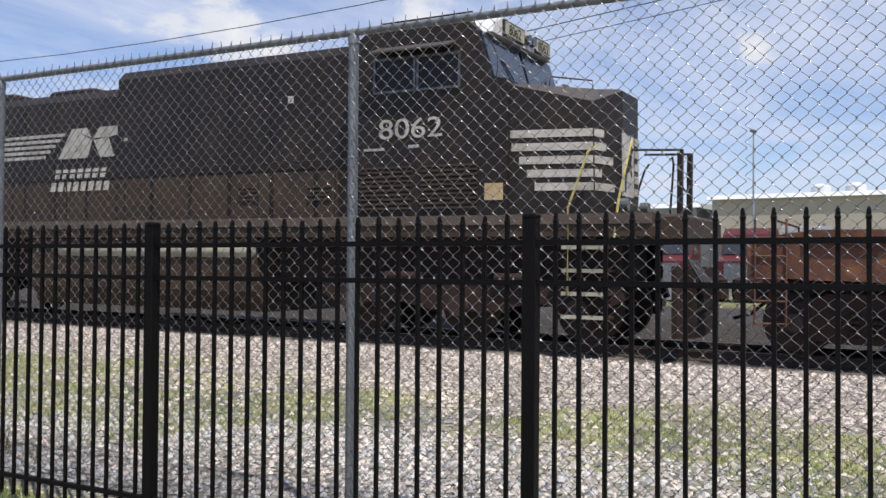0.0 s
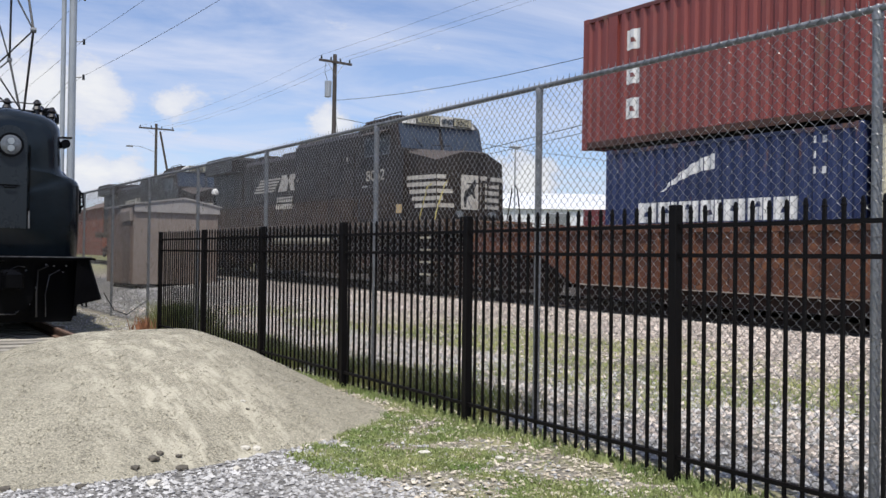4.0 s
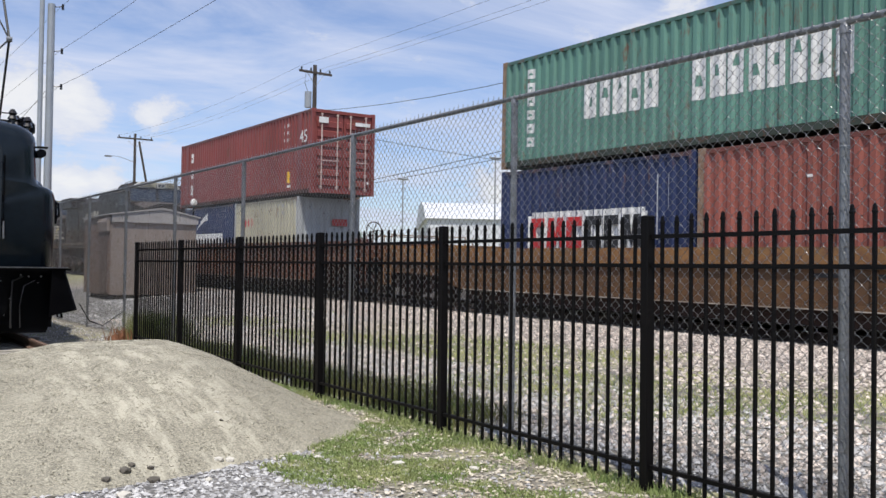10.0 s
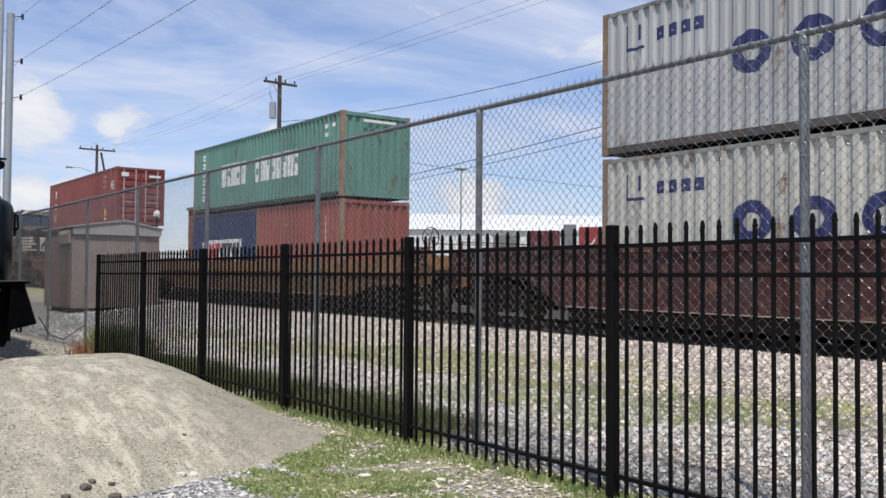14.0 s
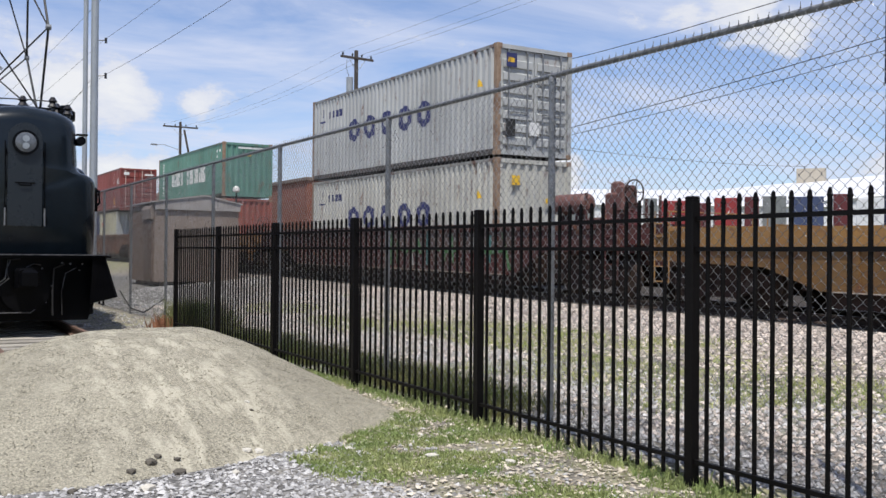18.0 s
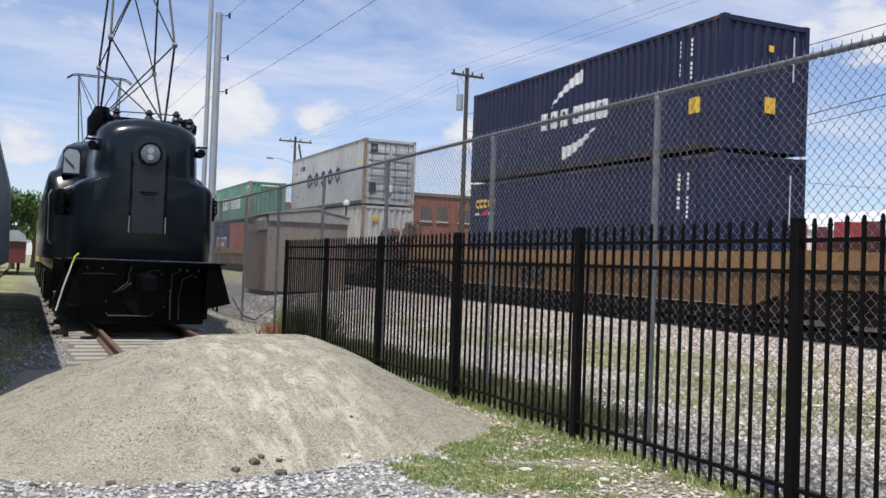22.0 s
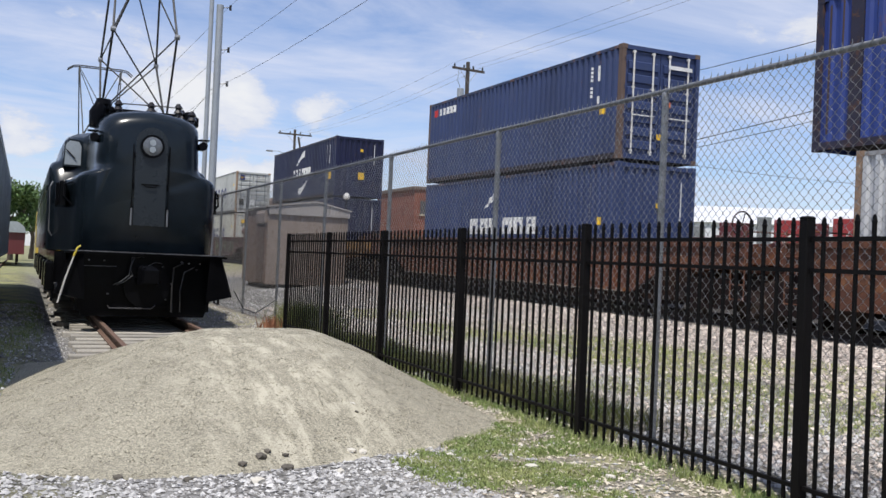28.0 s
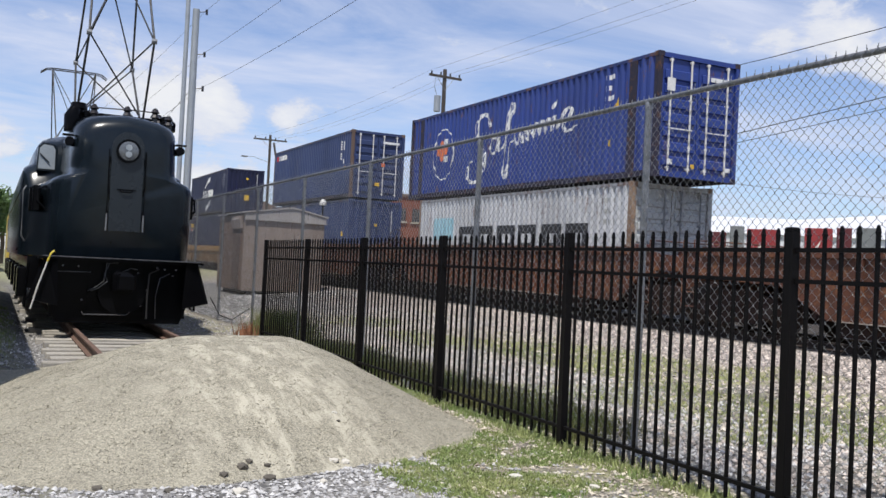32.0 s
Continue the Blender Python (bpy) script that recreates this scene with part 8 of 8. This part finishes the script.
    # windscreens
    for s in (-1, 1):
        bm = bmesh.new()
        prism(bm, [(3.265, 4.11), (3.325, 4.11), (3.555, 4.845), (3.495, 4.845)], "x", min(s * 0.06, s * 1.42), max(s * 0.06, s * 1.42))
        w_ = part("windscreen", bm, M["windscreen"], cab_, "dark blue-grey windscreen")
        bm = bmesh.new()
        tube(bm, [(s * 0.7, 3.26, 4.17), (s * 0.95, 3.36, 4.46)], 0.014, 5)
        part("wiper", bm, M["cable"], w_)
    # side windows, both sides
    for s in (-1, 1):
        for y0_, y1_ in ((3.85, 4.56), (4.66, 5.38)):
            bm = bmesh.new()
            xx = sorted((s * 1.495, s * 1.512))
            box(bm, xx[0], xx[1], y0_, y1_, 4.0, 4.50)
            w_ = part("side_window", bm, M["dark_window"], cab_, "dark sliding cab window")
            bm = bmesh.new()
            for a_, b_, c_, d_ in ((y0_ - 0.04, y0_, 3.96, 4.54), (y1_, y1_ + 0.04, 3.96, 4.54), (y0_, y1_, 4.50, 4.54), (y0_, y1_, 3.96, 4.0)):
                box(bm, min(s * 1.50, s * 1.53), max(s * 1.50, s * 1.53), a_, b_, c_, d_)
            part("window_frame", bm, M["pale_edge"], w_, "dull metal window frame")
        bm = bmesh.new()
        prism(bm, [(s * 1.50, 4.72), (s * 1.78, 4.60), (s * 1.78, 4.57), (s * 1.50, 4.69)], "y", 3.9, 5.35)
        part("sunshade", bm, M["nose_pale"], cab_, "grey folding sunshade")
        bm = bmesh.new()
        box(bm, min(s * 1.5, s * 1.515), max(s * 1.5, s * 1.515), 3.06, 3.37, 2.18, 2.44)
        part("battery_label", bm, surface_label, cab_, "tan warning plate")
    # road number on the cab sides
    if number:
        digits = written("number", number, 0.46, M["loco_white"], cab_, pose(-1.506, 4.72, 3.215, 90, 0, -90), "white road number")
        for v in digits.data.vertices:
            v.co.x *= 1.32
    else:
        bm = bmesh.new()
        for k in range(4):
            box(bm, -1.508, -1.503, 4.3 + k * 0.32, 4.52 + k * 0.32, 3.12, 3.46)
        part("number_bars", bm, M["loco_white"], cab_, "white road number")
    for ya, yb, za, zb in ((5.2, 5.6, 3.03, 3.07), (4.55, 4.75, 3.05, 3.10)):
        bm = bmesh.new()
        box(bm, -1.508, -1.503, ya, yb, za, zb)
        part("small_lettering", bm, MARK["grey"], cab_)
    # stripes on the nose: sides, chamfers and front
    for k in range(5):
        z0_ = 2.32 + k * 0.203
        z1_ = z0_ + 0.118
        far_y = 2.62 + k * 0.122
        for s in (-1, 1):
            f = (far_y - 1.72) / 1.48
            runs = [((1.16, 1.73), (1.16 + 0.28 * f, far_y)), ((0.60 + (0.05, 0.0, 0.10, 0.03, 0.0)[k] if s < 0 else 0.46, 1.53 + (0.04 if s < 0 else 0.0)), (1.14, 1.715))]
            for (xa, ya), (xb, yb) in runs:
                bm = bmesh.new()
                v = []
                for z in (z0_, z1_):
                    w = 1 - 0.019 * (z - 1.94) / 1.74
                    for x, y in ((xa, ya), (xb, yb)):
                        v.append(bm.verts.new((s * (x * w + 0.006), y - 0.008 + 0.05 * (z - 1.94) / 1.74 * (y < 1.9), z)))
                bm.faces.new((v[0], v[1], v[3], v[2]))
                part("nose_stripe", bm, M["loco_white"], nose, "white nose stripe")
        bm = bmesh.new()
        box(bm, 0.20, 0.42, 1.508 + 0.002 * k, 1.526 + 0.002 * k, z0_, z1_)
        part("nose_stripe", bm, M["loco_white"], nose, "white nose stripe")
    bm = bmesh.new()
    prism(bm, [(1.500, 2.28), (1.515, 2.28), (1.535, 3.26), (1.520, 3.26)], "x", -0.46, 0.12)
    plate = part("nose_plate", bm, M["loco_white"], nose, "white plate on the nose")
    bm = bmesh.new()                              # a plain dark slanted shape on the plate
    v = [bm.verts.new((x, 1.497 + 0.0204 * (z - 2.28), z)) for x, z in ((-0.36, 2.34), (-0.30, 2.34), (-0.26, 2.62), (-0.10, 2.72), (-0.02, 2.58), (0.02, 2.62), (-0.02, 2.84), (0.06, 3.02), (0.0, 3.16), (-0.10, 3.02), (-0.20, 2.90), (-0.34, 2.80), (-0.38, 2.60))]
    bm.faces.new(v)
    part("dark_emblem", bm, MARK["dark"], plate, "plain dark emblem shape")
    for s in (-1, 1):
        bm = bmesh.new()
        disc(bm, (s * 0.56, 1.45, 2.14), "y", 0.10, 0.14, 14)
        part("ditch_light", bm, M["lens"], nose, "round ditch light", smooth=True)
    bm = bmesh.new()
    tube(bm, [(-0.8, 2.6, 4.0), (-0.8, 2.6, 4.16), (-0.5, 2.0, 4.10), (-0.5, 2.0, 3.95)], 0.014, 6)
    part("nose_grab", bm, B, nose)
    # hood sections
    for y0_, y1_, hw, zt, nm in ((5.85, 11.75, 1.12, 4.97, "blower_hood"), (11.75, 17.4, 1.04, 4.68, "engine_hood"), (17.4, 21.2, 1.08, 4.70, "radiator_hood")):
        bm = bmesh.new()
        prism(bm, [(-hw, 1.94), (hw, 1.94), (hw, zt - 0.18), (hw - 0.16, zt), (-hw + 0.16, zt), (-hw, zt - 0.18)], "y", y0_, y1_)
        h_ = part(nm, bm, B, e, "grimy black hood")
        n = max(2, int((y1_ - y0_) / 0.85))
        for s in (-1, 1):
            for k in range(n):
                ya = y0_ + (y1_ - y0_) * k / n + 0.05
                yb = y0_ + (y1_ - y0_) * (k + 1) / n - 0.05
                bm = bmesh.new()
                box(bm, min(s * hw, s * (hw + 0.012)), max(s * hw, s * (hw + 0.012)), ya, yb, 2.84, zt - 0.25)
                part("hood_door", bm, B, h_)
                bm = bmesh.new()
                box(bm, min(s * hw, s * (hw + 0.015)), max(s * hw, s * (hw + 0.015)), ya, yb, 1.98, 2.79)
                part("lower_door", bm, D, h_, "dust-covered lower panel")
    for s in (-1, 1):
        bm = bmesh.new()
        prism(bm, [(17.6, 4.3), (21.1, 4.3), (21.1, 4.82), (20.8, 4.96), (17.9, 4.96), (17.6, 4.82)], "x", min(s * 0.4, s * 1.5), max(s * 0.4, s * 1.5))
        part("radiator_wing", bm, B, e, "overhanging radiator wing")
        # louvres
        for (ya, yb, za, zb) in ((6.5, 7.0, 2.27, 2.55), (8.1, 8.56, 2.30, 2.56)):
            bm = bmesh.new()
            z = za
            while z < zb:
                box(bm, min(s * 1.12, s * 1.16), max(s * 1.12, s * 1.16), ya, yb, z, z + 0.035)
                z += 0.075
            part("louvre", bm, M["loco_dirty"], e, "dusty louvre")
        for (ya, yb) in ((3.5, 4.5), (4.68, 5.66)):
            bm = bmesh.new()
            for k in range(10):
                box(bm, min(s * 1.50, s * 1.53), max(s * 1.50, s * 1.53), ya, yb, 2.06 + k * 0.074, 2.095 + k * 0.074)
            part("louvre", bm, M["loco_dirty"], cab_, "large dusty louvre")
    for q in ((-0.5, 0.5, 13.2, 14.6, 4.68, 4.88), (-0.8, 0.8, 15.4, 16.8, 4.68, 4.86)):
        bm = bmesh.new()
        bevel_box(bm, *q, 0.05)
        part("roof_hatch", bm, B, e)
    for y in (18.4, 20.2):
        bm = bmesh.new()
        disc(bm, (0, y, 4.75), "z", 0.7, 0.12, 20)
        part("roof_fan", bm, B, e)
    bm = bmesh.new()
    for x in (-0.2, 0.0, 0.2):
        tube(bm, [(x, 4.9, 5.05), (x, 4.9, 5.2), (x, 4.6, 5.22)], [0.03, 0.03, 0.06], 8)
    part("horn", bm, B, e)
    # side emblem and lettering bars on the hood
    bm = bmesh.new()
    for k in range(5):
        box(bm, -1.062, -1.058, 13.95 - k * 0.15, 16.1 - k * 0.17, 3.31 + k * 0.112, 3.375 + k * 0.112)
    prism(bm, [(y - 0.15, z + 0.08) for y, z in ((12.05, 3.2), (12.45, 3.2), (12.68, 3.6), (12.82, 3.2), (13.7, 3.2), (13.3, 3.82), (12.86, 3.82), (12.68, 3.56), (12.5, 3.82), (11.9, 3.82), (11.84, 3.66), (12.22, 3.6))], "x", -1.062, -1.058)
    part("hood_emblem", bm, M["loco_white"], e, "white slanted emblem bars")
    for k in range(7):
        bm = bmesh.new()
        y = 12.15 + k * 0.225
        prism(bm, [(y, 2.87), (y + 0.15, 2.87), (y + 0.11, 3.06), (y - 0.04, 3.06)], "x", -1.064, -1.060)
        part("letter_bar", bm, M["stone_pale"], e, "faded pale letter bar")
    for k in range(8):
        bm = bmesh.new()
        y = 12.05 + k * 0.225
        prism(bm, [(y, 2.60), (y + 0.15, 2.60), (y + 0.11, 2.79), (y - 0.04, 2.79)], "x", -1.064, -1.060)
        part("letter_bar", bm, M["stone_pale"], e, "faded pale letter bar")
    for ya, yb, za, zb in ((7.35, 7.47, 4.02, 4.15), (11.45, 11.55, 3.55, 3.62)):
        bm = bmesh.new()
        box(bm, -1.14, -1.134, ya, yb, za, zb)
        part("hood_plate", bm, M["loco_white"], e)
    # handrails
    for s in (-1, 1):
        bm = bmesh.new()
        tube(bm, [(s * 1.46, 6.0, 2.92), (s * 1.46, 21.4, 2.92)], 0.016, 6)
        for k in range(10):
            y = 6.2 + k * 1.65
            tube(bm, [(s * 1.46, y, 1.94), (s * 1.46, y, 2.92)], 0.014, 5)
        part("side_handrail", bm, B, e)
        bm = bmesh.new()
        tube(bm, [(s * 1.51, 2.00, 0.75), (s * 1.51, 2.00, 2.05), (s * 1.46, 1.72, 2.86), (s * 1.38, 1.62, 2.96)], 0.019, 7)
        part("step_handrail", bm, M["faded_yellow"] if s < 0 else B, e, "yellow step handrail" if s < 0 else "", smooth=True)
        bm = bmesh.new()
        tube(bm, [(s * 1.50, 1.30, 1.60), (s * 1.44, 1.26, 2.15), (s * 1.24, 1.16, 2.92), (s * 1.14, 1.16, 3.04)], 0.019, 7)
        part("step_handrail", bm, M["faded_yellow"] if s < 0 else B, e, "yellow step handrail" if s < 0 else "", smooth=True)
        bm = bmesh.new()
        for k in range(4):
            box(bm, min(s * 1.15, s * 1.5), max(s * 1.15, s * 1.5), 1.38, 2.1, 0.42 + k * 0.34, 0.46 + k * 0.34)
        st = part("steps", bm, D, e, "dusty corner steps")
        bm = bmesh.new()
        for k in range(4):
            box(bm, min(s * 1.495, s * 1.505), max(s * 1.495, s * 1.505), 1.38, 2.1, 0.41 + k * 0.34, 0.465 + k * 0.34)
        part("step_edge", bm, M["stone_tan"], st, "worn pale step edges")
        bm = bmesh.new()
        box(bm, min(s * 1.10, s * 1.15), max(s * 1.10, s * 1.15), 1.3, 2.2, 0.4, 1.6)
        part("step_back", bm, M["under"], st)
        # front platform rails
        bm = bmesh.new()
        box(bm, s * 0.30 - 0.04, s * 0.30 + 0.04, 0.62, 0.70, 1.90, 2.98)
        tube(bm, [(s * 0.30, 0.66, 2.97), (s * 0.34, 1.40, 3.0)], 0.02, 6)
        part("front_post", bm, B, e, "black front platform post")
    bm = bmesh.new()
    tube(bm, [(-0.3, 0.66, 2.5), (-0.1, 0.64, 2.36), (0.1, 0.64, 2.36), (0.3, 0.66, 2.5)], 0.012, 5)
    part("safety_chain", bm, M["cable"], e)
    # anticlimber, plough, coupler
    bm = bmesh.new()
    bevel_box(bm, -1.2, 1.2, 0.35, 0.8, 1.60, 1.95, 0.04)
    part("anticlimber", bm, D, e, "ribbed anticlimber")
    bm = bmesh.new()
    prism(bm, [(-1.4, 1.2), (1.4, 1.2), (1.35, 0.18), (0.3, 0.12), (-0.3, 0.12), (-1.35, 0.18)], "y", 0.42, 0.50)
    part("snow_plough", bm, M["under"], e, "grimy pilot plough")
    for y, d in ((0.0, -1), (22.3, 1)):
        bm = bmesh.new()
        bevel_box(bm, -0.2, 0.2, min(y - d * 0.02, y - d * 0.4), max(y - d * 0.02, y - d * 0.4), 0.72, 1.04, 0.03)
        box(bm, -0.12, 0.12, min(y - d * 0.3, y - d * 0.8), max(y - d * 0.3, y - d * 0.8), 0.78, 0.98)
        part("coupler", bm, M["under"], e, "rusty knuckle coupler")
    for k in range(4):
        bm = bmesh.new()
        x = -0.75 + k * 0.16
        tube(bm, [(x, 0.42, 1.3), (x - 0.02, 0.2, 0.95), (x + 0.03, 0.18, 0.6), (x + 0.05, 0.35, 0.5)], 0.022, 6)
        part("brake_hose", bm, M["cable"], e)
    # fuel tank and trucks
    bm = bmesh.new()
    prism(bm, [(-1.42, 1.6), (-1.42, 0.65), (-1.1, 0.28), (1.1, 0.28), (1.42, 0.65), (1.42, 1.6)], "y", 7.9, 13.9)
    part("fuel_tank", bm, D, e, "dusty fuel tank")
    bm = bmesh.new()
    tube(bm, [(-1.35, 7.9, 1.38), (-1.35, 8.0, 1.38), (-1.35, 13.0, 1.38), (-1.35, 13.1, 1.38)], [0.08, 0.14, 0.14, 0.08], 12)
    part("air_reservoir", bm, M["stone_tan"], e, "long pale air reservoir", smooth=True)
    for yc in (3.9, 17.9):
        for s in (-1, 1):
            bm = bmesh.new()
            x0_, x1_ = sorted((s * 1.12, s * 1.28))
            prism(bm, [(yc - 2.6, 0.95), (yc + 2.6, 0.95), (yc + 2.7, 0.7), (yc + 2.2, 0.45), (yc + 1.3, 0.62), (yc + 0.5, 0.45), (yc - 0.5, 0.45), (yc - 1.3, 0.62), (yc - 2.2, 0.45), (yc - 2.7, 0.7)], "x", x0_, x1_)
            tf = part("truck_frame", bm, M["under"], e, "heavy truck side frame")
            for d in (-2.0, 0.0, 2.0):
                bm = bmesh.new()
                disc(bm, (s * 1.30, yc + d, 0.53), "x", 0.17, 0.16, 14)
                part("bearing_cap", bm, M["wheel"], tf, smooth=True)
                bm = bmesh.new()
                tube(bm, [(s * 0.70, yc + d, 0.53), (s * 0.82, yc + d, 0.53)], 0.53, 26)
                part("wheel", bm, M["wheel"], e, smooth=True)
            for d in (-1.0, 1.0):
                bm = bmesh.new()
                tube(bm, [(s * 1.3, yc + d - 0.35, 0.98), (s * 1.3, yc + d + 0.35, 0.98)], 0.09, 10)
                part("brake_cylinder", bm, M["under"], tf, smooth=True)
    bm = bmesh.new()
    box(bm, -0.9, 0.9, 1.5, 21.0, 0.9, 1.62)
    part("underframe", bm, M["under"], e)
    return e


M["dark_window"] = surface("dark_open_cab_window", (0.006, 0.006, 0.007), (0.010, 0.010, 0.011), 2, 0.3, bump=0, spec=0.25)
# dust tone, lightened for the sun that falls on the nose top
M["nose_pale"] = surface("dusty_sunlit_nose_top", (0.078, 0.062, 0.054), (0.052, 0.042, 0.038), 2, 0.7, bump=0.05)
M["sill_dust"] = surface("dusty_sill", (0.13, 0.095, 0.07), (0.075, 0.055, 0.042), 3, 0.8, bump=0.1)
M["board_tan"] = surface("yellowed_number_board", (0.42, 0.38, 0.26), (0.34, 0.31, 0.21), 4, 0.5, bump=0)
M["windscreen"] = surface("dark_tinted_windscreen", (0.022, 0.032, 0.05), (0.03, 0.042, 0.062), 1.5, 0.12, bump=0, spec=0.7)
surface_label = surface("tan_plate", (0.55, 0.40, 0.20), (0.45, 0.33, 0.17), 4, 0.6, bump=0)
loco = rides(locomotive("black diesel freight locomotive with white nose stripes, dusty sides", "8062"), 2.83)
loco2 = rides(locomotive("second black diesel locomotive with white nose stripes", ""), 25.13)

# ==== how the train rolls ====
TRAVEL = [(0.0, 0.28), (0.5, 2.28), (1.0, 4.35), (2.0, 8.80), (3.0, 13.22), (5.5, 24.32), (8.0, 35.6), (10.0, 44.64), (13.0, 58.41), (16.0, 72.48), (19.0, 86.55),
          (22.0, 100.6), (25.0, 114.3), (28.0, 127.89), (30.0, 136.94), (32.0, 145.85)]


def motions():
    """The whole train rolls away along the line."""
    slope = math.degrees(math.atan(RISE))
    for e, off, up in RIDERS:
        walk(e, [(t, pose(TX, off + s, 0.5 + RISE * (off + s - 15) + up, slope)) for t, s in TRAVEL])


motions()
